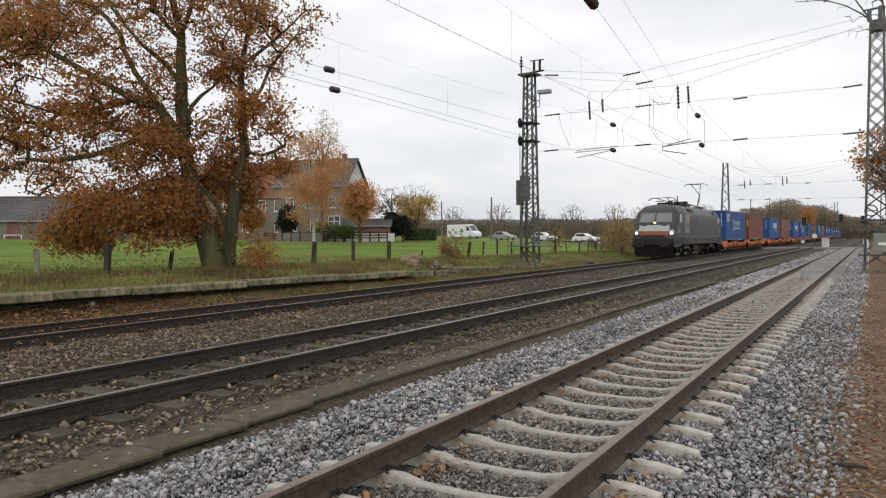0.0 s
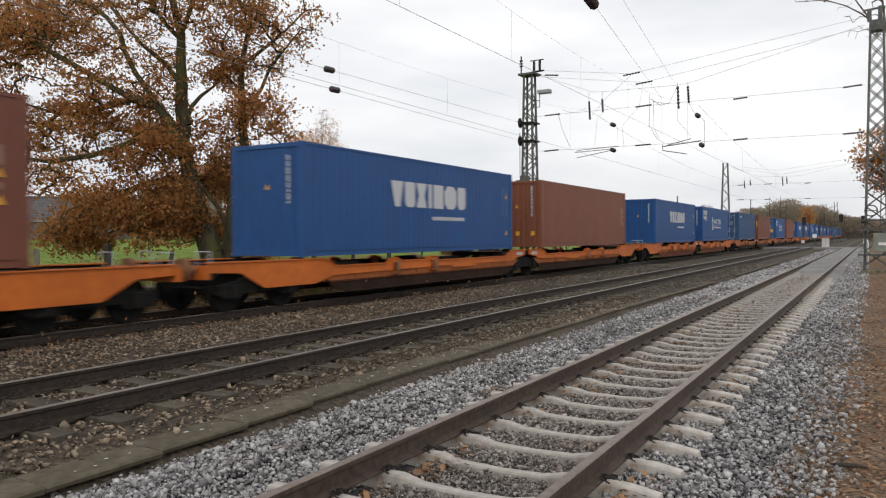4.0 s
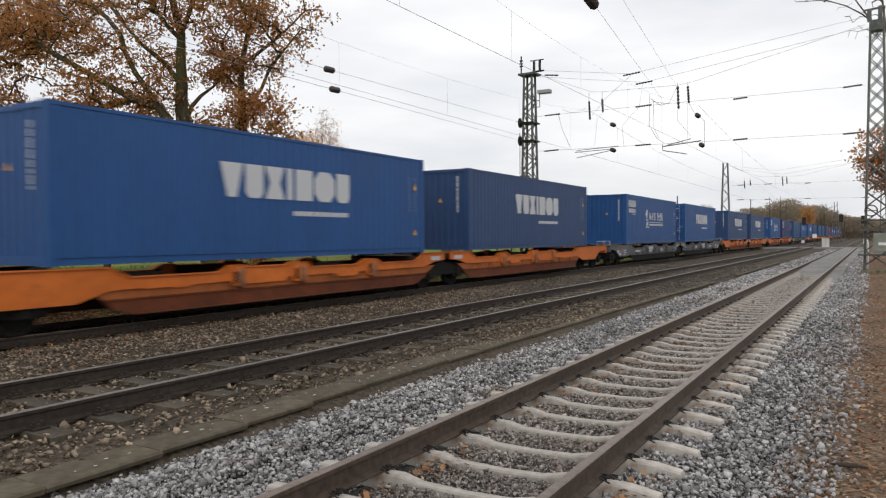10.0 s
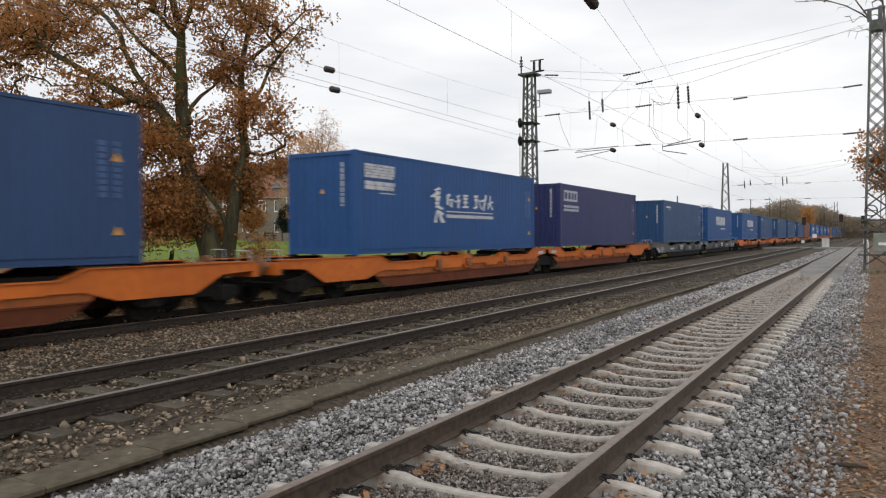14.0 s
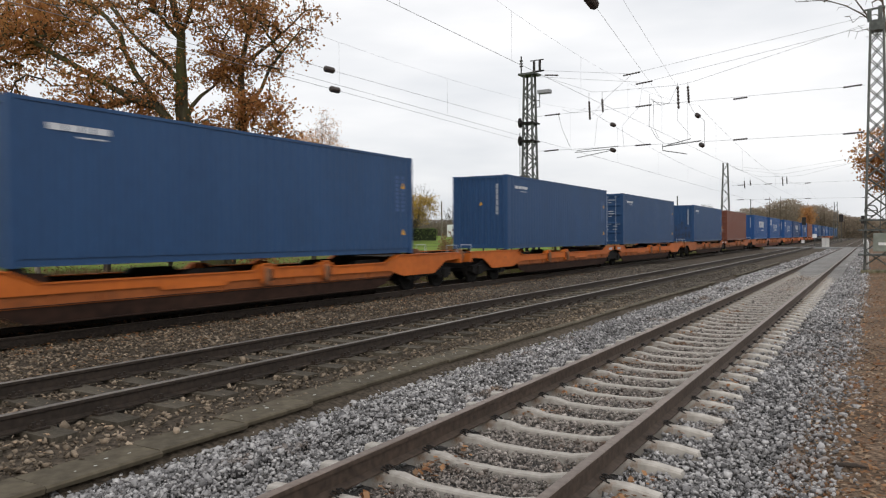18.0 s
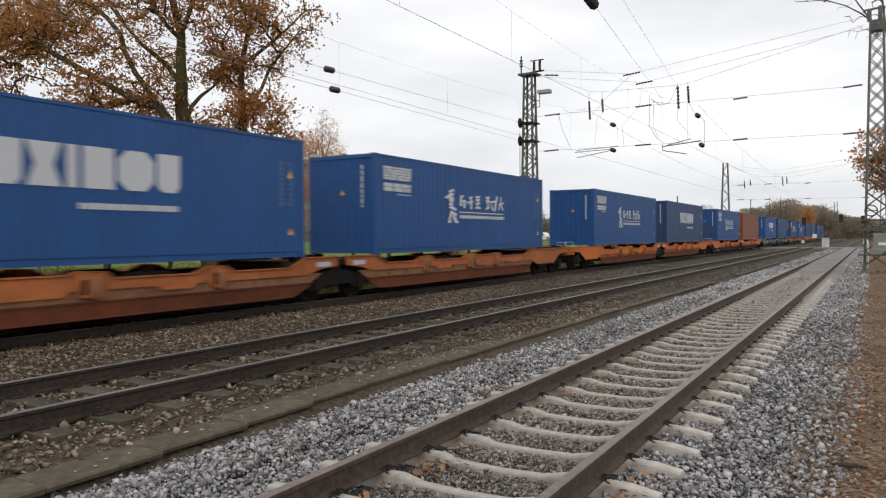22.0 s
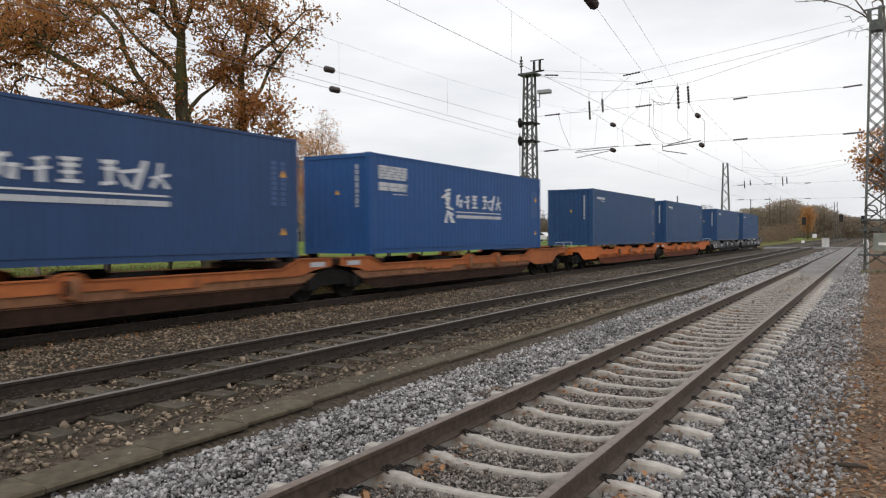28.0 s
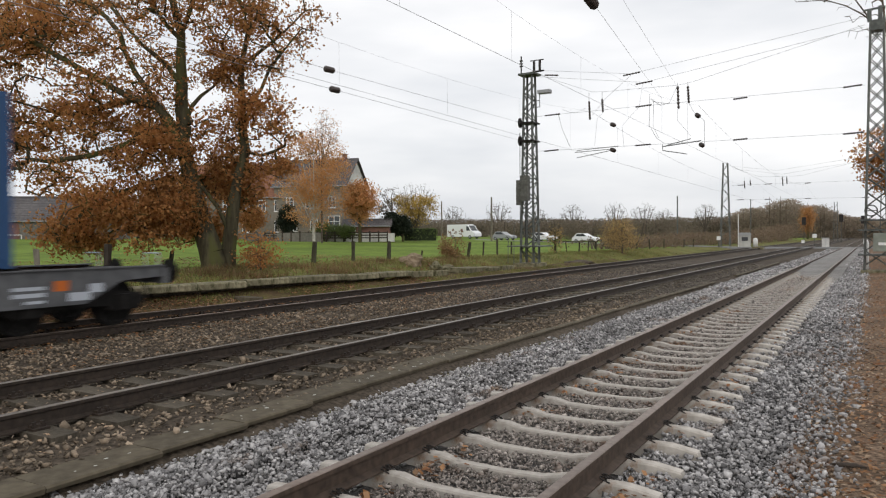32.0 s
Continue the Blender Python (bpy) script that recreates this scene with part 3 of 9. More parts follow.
def kerb():
    t = thing("slab_kerb", "low kerb of dark weathered concrete slabs with pale lichen", "kerb", kind="structure")
    y = -3.0
    i = 0
    while y < 100:
        ln = 1.0 if y < 45 else 6.0
        front = kerb_front(y)
        # long stretches lie buried under ballast
        if 28 < y < 33.5 or y > 48:
            y += ln
            continue
        b = Mesh()
        j = rnd.uniform(-0.012, 0.012)
        top = rnd.uniform(-0.004, 0.004)
        back = -0.22 if y < 10.5 else 0.04
        b.prism([(back + j, -0.42), (0.08 + j, -0.42), (0.09 + j, -0.06), (0.19 + j, -0.05), (0.20 + j, top - 0.014), (0.18 + j, top), (back + j, top)], "y", 0.006, ln - 0.006)
        s = part("slab", b, KERB, t)
        s.location = (front - 0.20, y, -0.15)
        s.rotation_euler = (radians(rnd.uniform(-0.25, 0.25)), radians(rnd.uniform(-0.6, 0.6)), 0)
        y += ln
    lich = Mesh()
    for _ in range(46):
        yy, r = rnd.uniform(2.5, 9.9), rnd.uniform(0.006, 0.022)
        x = kerb_front(math.floor(yy)) - rnd.uniform(0.07, 0.34)
        q = [(x + r * math.cos(a) * rnd.uniform(0.7, 1.2), yy + 1.3 * r * math.sin(a), -0.139) for a in [k * math.pi / 3 for k in range(6)]]
        s = len(lich.v)
        lich.v += q
        lich.f.append(tuple(range(s, s + 6)))
    part("lichen", lich, LICHEN, t, "pale round lichen spots")["kind"] = "stuff"
    return t


kerb()


# ---------------------------------------------------------------- old platform edge
def platform():
    t = thing("platform_edge", "abandoned low platform edge of mossy weathered concrete slabs", "platform", kind="structure")
    y = -8.0
    while y < 23:
        ln = rnd.choice((2.0, 2.4, 1.8))
        b = Mesh()
        b.prism([(-0.9, -0.02), (-0.9, -0.2), (0.0, -0.2), (0.025, -0.18), (0.03, -0.035), (-0.01, 0.0)], "y", 0.012, ln - 0.015)
        s = part("slab", b, OLDCONC, t)
        s.location = (-15.72 + rnd.uniform(-0.02, 0.02), y, plat_z(y) + rnd.uniform(-0.022, 0.018))
        s.rotation_euler = (radians(-0.7), radians(rnd.uniform(-2.0, 1.0)), radians(rnd.uniform(-0.5, 0.5)))
        y += ln
    for y0, ln, drop in ((24.5, 1.6, 0.03), (26.4, 1.1, 0.06), (29.0, 1.9, 0.02), (31.3, 1.2, 0.05), (32.8, 1.5, 0.0)):
        b = Mesh()
        b.prism([(-0.8, -0.04), (-0.8, -0.25), (0.0, -0.25), (0.03, -0.03), (0.0, 0.0)], "y", 0, ln)
        s = part("slab", b, OLDCONC, t)
        s.location = (-15.9, y0, plat_z(y0) - drop)
        s.rotation_euler = (radians(-0.7), radians(rnd.uniform(-4, 4)), radians(rnd.uniform(-3, 3)))
    w = Mesh()
    w.box(-16.38, -16.15, -8, 23, -0.4, 0.15)
    part("footing", w, OLDBED, t, "dark recessed footing wall")
    for y0 in (10.6,):
        b = Mesh()
        b.box(-0.05, 0.05, -0.05, 0.05, 0, 0.42)
        o = part("prop", b, OLDCONC, t, "small pale concrete prop")
        o.location = (-15.85, y0, -0.3)
    return t


platform()


def litter_bank():
    """Soil and leaf litter that has crept from under the platform edge towards the track."""
    m = Mesh()
    prof = [(-16.12, 0.06), (-15.75, -0.03), (-15.45, -0.12), (-15.1, -0.17), (-14.75, -0.215), (-14.35, -0.25), (-14.2, -0.29)]
    ys = list(np.arange(-6, 52, 0.4))
    for y in ys:
        fall = 0.10 * smooth_step(14, 30, y)
        for x, z in prof:
            k = 0.06 * noise.noise((x * 1.5, y * 0.6, 2)) + 0.03 * noise.noise((x * 4, y * 2.2, 5))
            m.v.append((x + 0.12 * noise.noise((0, y * 0.8, x)), y, z - float(fall) * (1 if x < -15 else 0.3) + k * (0.3 if x > -14.5 else 1)))
    n = len(prof)
    for j in range(len(ys) - 1):
        for i in range(n - 1):
            a = j * n + i
            m.f.append((a, a + 1, a + 1 + n, a + n))
    return tagged(part("litter_bank", m, LITTER, smooth=True), "bank of soil and brown leaf litter under the platform edge", "soil", kind="structure")


litter_bank()
# ---------------------------------------------------------------- masts
def lattice(parent, base, top, w0, w1, step=0.9, leg=0.06, split=None, steel=MAST, bar=0.028):
    """Four corner legs with crossed bracing between base and top heights, tapering from w0 to w1 = (wx, wy)."""
    def half(z):
        k = (z - base) / (top - base)
        return (w0[0] + (w1[0] - w0[0]) * k) / 2, (w0[1] + (w1[1] - w0[1]) * k) / 2
    for sx, sy in itertools.product((-1, 1), (-1, 1)):
        m = Mesh()
        for (z0, z1) in ((base, top),):
            a, b = half(z0), half(z1)
            m.tube([(sx * a[0], sy * a[1], z0), (sx * b[0], sy * b[1], z1)], leg, 4)
        part("leg", m, steel, parent)
    z = base + 0.3
    k = 0
    m = Mesh()
    while z + step < top:
        a, b = half(z), half(z + step)
        s = 1 if k % 2 else -1
        for sy in (-1, 1):
            m.tube([(-s * a[0], sy * a[1], z), (s * b[0], sy * b[1], z + step)], bar, 4, False)
            m.tube([(s * a[0], sy * a[1], z), (-s * b[0], sy * b[1], z + step)], bar, 4, False) if split else None
        for sx in (-1, 1):
            m.tube([(sx * a[0], -s * a[1], z), (sx * b[0], s * b[1], z + step)], bar, 4, False)
        z += step
        k += 1
    part("bracing", m, steel, parent, "zigzag lattice bracing")["kind"] = "stuff"


def mast_left():
    t = thing("catenary_mast", "grey steel lattice mast with tension weights standing beside the tracks", "mast", pose(-16.55, 37.72, 0.0), "overhead line masts")
    lattice(t, 0.0, 10.6, (0.78, 0.78), (0.46, 0.46), 0.55, 0.07, None, MAST, 0.034)
    f = Mesh()
    f.box(-0.65, 0.65, -0.9, 0.9, -0.5, 0.12)
    part("foundation", f, OLDCONC, t, "low concrete foundation", bevel=0.03)
    c = Mesh()
    c.box(-0.5, 0.5, -0.42, 0.42, 10.55, 10.65)
    part("cap", c, MAST, t)
    arm = Mesh()
    arm.tube([(-0.7, 0, 10.68), (0.85, 0, 10.75)], 0.05, 5)
    arm.tube([(-0.5, 0, 10.7), (-0.5, 0, 11.7)], 0.04, 5)
    for z in (11.1, 11.25, 11.4):
        arm.tube([(-0.5, 0, z), (-0.5, 0, z + 0.06)], 0.10, 8)
    for x in (0.28, 0.62):
        arm.tube([(x, 0, 10.7), (x, 0, 11.35)], 0.07, 6)
    arm.tube([(0.05, 0, 11.36), (0.85, 0, 11.36)], 0.03, 5)
    part("head_arm", arm, IRON, t, "dark head arm with insulators")
    for k in range(9):
        w = Mesh()
        w.box(-0.66, -0.32, -0.42, -0.04, 3.35 + k * 0.155, 3.498 + k * 0.155)
        part("tension_weight", w, BOXGREY, t, "dark tension weight plate")
        w = Mesh()
        w.box(-0.15, 0.28, -0.95, -0.6, 3.55 + k * 0.155, 3.698 + k * 0.155)
        part("tension_weight", w, BOXGREY, t, "dark tension weight plate")
    w = Mesh()
    for x, y in ((-0.5, -0.22), (0.06, -0.78)):
        w.tube([(x, y, 0.3), (x, y, 7.4)], 0.02, 4)
    part("guide_rod", w, IRON, t)
    for z, y in ((7.9, -0.5), (6.9, -0.5)):
        wh = Mesh()
        wh.tube([(-0.42, y + 0.1, z), (-0.38, y + 0.1, z)], 0.28, 14)
        part("tension_wheel", wh, IRON, t, "dark round tension wheel")
        wh = Mesh()
        wh.box(-0.42, 0.42, -0.45, 0.45, z - 0.04, z + 0.04)
        part("cross_frame", wh, IRON, t)
    fl = Mesh()
    fl.box(0.55, 1.3, -0.25, 0.1, 9.45, 9.66)
    lampb = part("floodlight", fl, GREYMARK3, t, "pale grey floodlight box", bevel=0.03)
    br = Mesh()
    br.tube([(0.65, -0.1, 9.45), (0.65, -0.1, 8.75), (0.25, -0.1, 8.75)], 0.03, 5)
    br.tube([(0.65, -0.1, 9.1), (0.25, -0.1, 9.1)], 0.025, 5)
    part("bracket", br, MAST, lampb)
    pl = Mesh()
    pl.box(-0.95, 0.95, -1.0, 1.0, 1.02, 1.09)
    part("climbing_guard", pl, MAST, t, "dark climbing guard frame")
    g = Mesh()
    for k in range(6):
        x = -0.9 + 0.36 * k
        g.tube([(x, -1.0, 0.1), (x, -0.95, 2.3 if k % 2 else 1.4)], 0.018, 4)
    part("guard_spike", g, MAST, t)
    return t


def mast_right():
    t = thing("catenary_mast", "grey steel lattice mast with crossed bracing beside the leafy path", "mast", pose(0.12, 38.0, -0.1), "overhead line masts")
    lattice(t, 0.0, 11.3, (0.90, 0.90), (0.50, 0.50), 0.66, 0.05, True, MAST2, 0.022)
    f = Mesh()
    f.box(-0.6, 0.6, -0.6, 0.6, -0.5, 0.10)
    part("foundation", f, OLDCONC, t, "low weathered concrete foundation", bevel=0.03)
    c = Mesh()
    c.box(-0.3, 0.3, -0.3, 0.3, 10.75, 11.2)
    c.tube([(-0.3, 0, 11.2), (-0.3, 0, 11.75)], 0.09, 8)
    c.tube([(-0.55, 0, 11.72), (0.3, 0, 11.78)], 0.05, 5)
    c.tube([(0.12, 0, 11.2), (0.12, 0, 11.85)], 0.09, 8)
    part("cap", c, MAST, t)
    b = Mesh()
    b.box(-0.12, 0.55, -0.75, -0.45, 0.95, 1.75)
    part("switch_box", b, SWITCHBOX, t, "grey-green switch box", bevel=0.02)
    b = Mesh()
    b.box(0.08, 0.4, -0.77, -0.745, 1.22, 1.34)
    part("sign", b, WHITEPAINT, t, "small white sign")
    for x0, x1, z in ((-0.7, 0.75, 0.75), (-0.7, 0.75, 1.85), (-0.65, 0.7, 2.3)):
        g = Mesh()
        g.box(x0, x1, -0.7, 0.6, z, z + 0.07)
        part("climbing_guard", g, MAST, t, "rusty climbing guard frame")
    w = Mesh()
    ring = [(-0.2 + 0.24 * math.cos(k * math.pi / 8), -0.5, 2.75 + 0.24 * math.sin(k * math.pi / 8)) for k in range(17)]
    w.tube(ring, 0.03, 5, False)
    w.tube([(-0.42, -0.5, 2.75), (0.02, -0.5, 2.75)], 0.02, 4)
    part("hand_wheel", w, MAST2, t)
    return t


SWITCHBOX = surf("grey_green_box", (0.20, 0.22, 0.18), (0.27, 0.29, 0.25), 5, 0.7, bump=0.1)
GREYMARK3 = plain("floodlight_grey", (0.32, 0.33, 0.34), 0.6)
mast_left()
mast_right()


def small_mast(x, y, z, h, w0, w1, label):
    t = thing("catenary_mast", label, "mast", pose(x, y, z), "overhead line masts")
    lattice(t, 0, h, w0, w1, 1.1, 0.06, None, MAST2)
    return t


small_mast(-17.3, 105.0, 0.0, 11.4, (1.25, 1.0), (0.55, 0.55), "slender grey lattice mast near the level crossing")
small_mast(-7.8, 200.0, -0.1, 9.6, (0.9, 0.9), (0.6, 0.6), "far grey lattice mast beyond the level crossing")
small_mast(1.2, 105.0, -0.1, 11.4, (1.0, 1.0), (0.55, 0.55), "grey lattice mast beyond the near one")
for x, y, z, h, r, label in ((-61.06, 103.3, 1.3, 6.1, 0.13, "thin grey wooden pole by the road"), (-49.5, 98.5, 1.2, 6.3, 0.16, "thin grey wooden pole in the meadow"),
                             (-25.4, 112.7, 0.1, 7.4, 0.12, "slim grey concrete pole near the crossing")):
    tpole = thing("pole", label, "pole", pose(x, y, z))
    m = Mesh()
    m.tube([(0, 0, -0.3), (0, 0, h)], [r, r * 0.75], 8)
    part("shaft", m, POST if y < 110 else MAST2, tpole)


# ---------------------------------------------------------------- overhead line
def rod(m, a, b, r0, ribs=5):
    """A ribbed insulator between two points."""
    a, b = Vector(a), Vector(b)
    n = ribs * 2
    m.tube([a + (b - a) * k / n for k in range(n + 1)], [r0 * (0.55 if k % 2 == 0 else 1.0) for k in range(n + 1)], 8)
    return m


def sag(a, b, drop, n=14):
    a, b = Vector(a), Vector(b)
    return [a + (b - a) * (k / n) - Vector((0, 0, drop * 4 * (k / n) * (1 - k / n))) for k in range(n + 1)]


def headspan(y, full):
    t = thing("headspan", "cross-track span of wires with dark insulators holding the overhead line", "overhead line", group="overhead line spans")
    wr = 0.007 if full else 0.010
    left, right = (-16.5, y), (-0.15, y)
    lines = [[(-16.45, 10.75), (-13.1, 9.35), (-12.5, 9.28), (-8.6, 9.2), (-8.0, 9.25), (-0.35, 11.0)],
             [(-16.45, 10.9), (-10.9, 10.05), (-0.35, 11.35)],
             [(-16.45, 10.55), (-10.25, 9.53), (-0.35, 10.9)],
             [(-16.4, 8.3), (-10.2, 8.32), (-0.35, 8.3)],
             [(-16.4, 6.36), (-10.2, 6.30), (-0.35, 6.18)]]
    for pts in lines:
        m = Mesh()
        m.tube([(x, y, z) for x, z in pts], wr, 4)
        part("span_wire", m, WIRE, t, "thin cross wire")
    ins = [((-11.35, 10.0), (-10.45, 10.09)), ((-10.68, 9.48), (-9.8, 9.56)), ((-15.75, 8.3), (-14.85, 8.32)), ((-15.8, 6.33), (-14.95, 6.36)), ((-10.7, 6.30), (-9.9, 6.31)), ((-10.7, 8.30), (-9.85, 8.34)),
           ((-5.9, 8.22), (-5.25, 8.26)), ((-5.9, 6.24), (-5.25, 6.26)), ((-1.2, 8.28), (-0.45, 8.33)), ((-1.2, 6.17), (-0.4, 6.2)), ((-15.75, 10.55), (-14.95, 10.45))]
    if not full:
        # the span at the crossing is plainer and its hangers stand further out
        ins = [(a, b) if a[0] < -14 or a[0] > -2 else ((a[0] - 1.7, a[1]), (b[0] - 1.7, b[1])) for a, b in ins[2:8] + ins[8:10]]
    for a, b in ins:
        part("insulator", rod(Mesh(), (a[0], y, a[1]), (b[0], y, b[1]), 0.05 if full else 0.065, 6), INSUL, t, "dark ribbed insulator")
    for x, z0, z1 in ((-13.2, 8.85, 7.85), (-12.48, 8.9, 8.2), (-8.55, 9.15, 8.0), (-8.05, 9.1, 8.25)):
        x -= 0 if full else 1.7
        part("insulator", rod(Mesh(), (x, y, z0), (x + 0.05, y, z1), 0.07 if full else 0.09, 6), INSUL, t, "dark hanging insulator")
        m = Mesh()
        m.tube([(x, y, z0), (x, y, 9.3)], 0.012, 4)
        part("hanger", m, WIRE, t)
    if not full:
        return t
    # feeders, loops and steady arms
    m = Mesh()
    m.tube([(-12.43, y, 8.2), (-12.75, y, 7.9), (-12.9, y, 6.4)], 0.007, 4)
    m.tube([(-14.95, y, 8.3), (-14.75, y, 7.5), (-14.3, y, 6.5)], 0.010, 4)
    m.tube([(-14.7, y, 8.55), (-14.3, y, 8.35), (-13.9, y, 8.3), (-13.4, y, 8.5)], 0.008, 4)
    m.tube([(-9.9, y, 8.65), (-9.4, y, 8.25), (-8.95, y, 8.35), (-8.6, y, 9.1)], 0.012, 4)
    m.tube([(-9.8, y, 8.5), (-9.0, y, 8.3)], 0.009, 4)
    m.tube([(-9.95, y, 8.9), (-9.98, y, 7.3), (-9.6, y, 6.6), (-9.2, y, 6.3)], 0.010, 4)
    m.tube([(-9.75, y, 8.6), (-9.78, y, 7.2), (-9.5, y, 6.6)], 0.008, 4)
    m.tube([(-8.55, y, 8.0), (-8.55, y, 7.4), (-7.9, y, 6.6)], 0.007, 4)
    m.tube([(-8.0, y, 8.25), (-7.75, y, 7.75), (-7.5, y, 7.55), (-7.25, y, 7.3), (-7.25, y, 6.1)], 0.009, 4)
    m.tube([(-10.9, y, 10.0), (-12.3, y, 8.9), (-13.0, y, 8.1)], 0.007, 4)
    m.tube([(-10.3, y, 9.5), (-10.5, y, 8.3), (-11.4, y, 7.4), (-11.3, y, 6.2)], 0.007, 4)
    part("jumper_wire", m, WIRE, t, "looping jumper wires")
    arm = Mesh()
    arm.tube([(-13.9, y, 6.25), (-11.6, y, 6.33)], 0.022, 5)
    arm.tube([(-14.0, y, 6.15), (-11.9, y, 6.2)], 0.022, 5)
    arm.tube([(-11.9, y, 6.15), (-13.9, y, 5.85)], 0.022, 5)
    part("steady_arm", arm, WIRE, t, "grey tubular steady arm")
    arm = Mesh()
    arm.tube([(-9.1, y, 6.2), (-7.9, y, 6.45)], 0.025, 5)
    arm.tube([(-9.3, y, 6.15), (-7.4, y, 6.32)], 0.03, 5)
    arm.tube([(-9.3, y, 6.25), (-9.3, y, 5.95), (-8.1, y, 5.7)], 0.025, 5)
    part("steady_arm", arm, WIRE, t, "grey tubular steady arm")
    for x, z in ((-11.89, 7.48), (-11.89, 6.14), (-7.57, 7.58), (-7.38, 6.1)):
        part("insulator", rod(Mesh(), (x, y + 0.25, z), (x, y - 0.25, z), 0.12, 4), INSUL, t, "dark insulator along the track")
    return t


headspan(38.0, True)
headspan(105.0, False)


def line_wire(name, pts, r, label):
    m = Mesh()
    m.tube(pts, r, 4)
    return tagged(part(name, m, WIRE), label, "overhead wire", group="overhead wires")


for x, start, top_z, low_z in ((TRACK[1] - 0.1, 4, 8.1, 5.87), (TRACK[2] + 0.3, -5, 8.3, 5.95)):
    for y0, y1 in ((start - 43, start), (start, 38), (38, 105), (105, 172), (172, 240)):
        t = thing("overhead_line", "catenary wire with droppers and contact wire over a track", "overhead line", group="overhead lines")
        top = sag((x, y0, top_z), (x, y1, top_z), 1.15)
        m = Mesh()
        m.tube(top, 0.0026 if y0 < 38 else 0.007, 4)
        part("catenary_wire", m, WIRE, t)
        m = Mesh()
        m.tube([(x, y0, low_z), (x, (y0 + y1) / 2, low_z - 0.02), (x, y1, low_z)], 0.0055 if y0 < 38 else 0.008, 4)
        part("contact_wire", m, WIRE, t)
        for k in range(1, 14, 2):
            p = top[k]
            m = Mesh()
            m.tube([tuple(p), (p.x, p.y, low_z)], 0.0028, 3)
            part("dropper", m, WIRE, t)
# two slanting wires that come down from above to the headspan
LINE_A = ((-5.61, 16.07, 7.04), (-5.67, 16.73, 7.03), (-9.32, 38.00, 8.57))
LINE_B = ((-5.18, 16.79, 7.36), (-8.61, 38.00, 9.18))
for za, zb, ya in ((6.39, 7.95, 16.4), (5.86, 6.95, 16.64)):
    line_wire("anchor_wire", [(-11.6, 5.0, za - 0.55), (-13.4, ya, za), (-17.0, 37.2, zb)], 0.006, "thin wire running to the mast's tension wheel")
    t = thing("line_insulator", "large dark ribbed insulator hanging in a wire", "insulator", group="line insulators")
    part("body", rod(Mesh(), (-13.35, ya - 0.24, za - 0.02), (-13.43, ya + 0.24, za + 0.02), 0.095, 4), INSUL, t)
line_wire("anchor_wire", [LINE_A[0], LINE_A[1], LINE_A[2]], 0.005, "thin slanting wire over the middle track")
t = thing("line_insulator", "large dark ribbed insulator hanging in a wire", "insulator", group="line insulators")
part("body", rod(Mesh(), LINE_A[0], LINE_A[1], 0.13, 5), INSUL, t)
line_wire("anchor_wire", [LINE_B[0], LINE_B[1]], 0.004, "thin slanting wire to the headspan")
# ---------------------------------------------------------------- houses, barn, garden
RIGHT, AHEAD = Vector((0.8616, 0.5075, 0)), Vector((-0.5075, 0.8616, 0))


def frame_at(x, y, z, turn):
    return pose(x, y, z, 0, 0, turn)


def window_part(parent, x, y, z, w, h, out=-1):
    """A white-framed window proud of a wall that faces -y, with two panes."""
    f = Mesh()
    f.box(x - w / 2 - 0.08, x - w / 2, y - 0.05, y + 0.04, z - 0.08, z + h + 0.08)
    f.box(x + w / 2, x + w / 2 + 0.08, y - 0.05, y + 0.04, z - 0.08, z + h + 0.08)
    f.box(x - w / 2, x + w / 2, y - 0.05, y + 0.04, z + h, z + h + 0.08)
    f.box(x - w / 2, x + w / 2, y - 0.05, y + 0.04, z - 0.08, z)
    f.box(x - 0.04, x + 0.04, y - 0.05, y + 0.04, z, z + h)
    f.box(x - w / 2, x - 0.04, y - 0.045, y + 0.03, z + h * 0.62, z + h * 0.62 + 0.06)
    f.box(x + 0.04, x + w / 2, y - 0.045, y + 0.03, z + h * 0.62, z + h * 0.62 + 0.06)
    win = part("window", f, WHITEPAINT, parent, "white-framed window")
    for sx in (-1, 1):
        p = Mesh()
        a, b = sorted((sx * 0.04, sx * w / 2))
        p.box(x + a, x + b, y - 0.02, y - 0.005, z, z + h)
        part("pane", p, DARKPANE, win)
    s = Mesh()
    s.box(x - w / 2 - 0.15, x + w / 2 + 0.15, y - 0.12, y + 0.02, z - 0.15, z - 0.08)
    part("sill", s, WHITEPAINT, win)
    return win


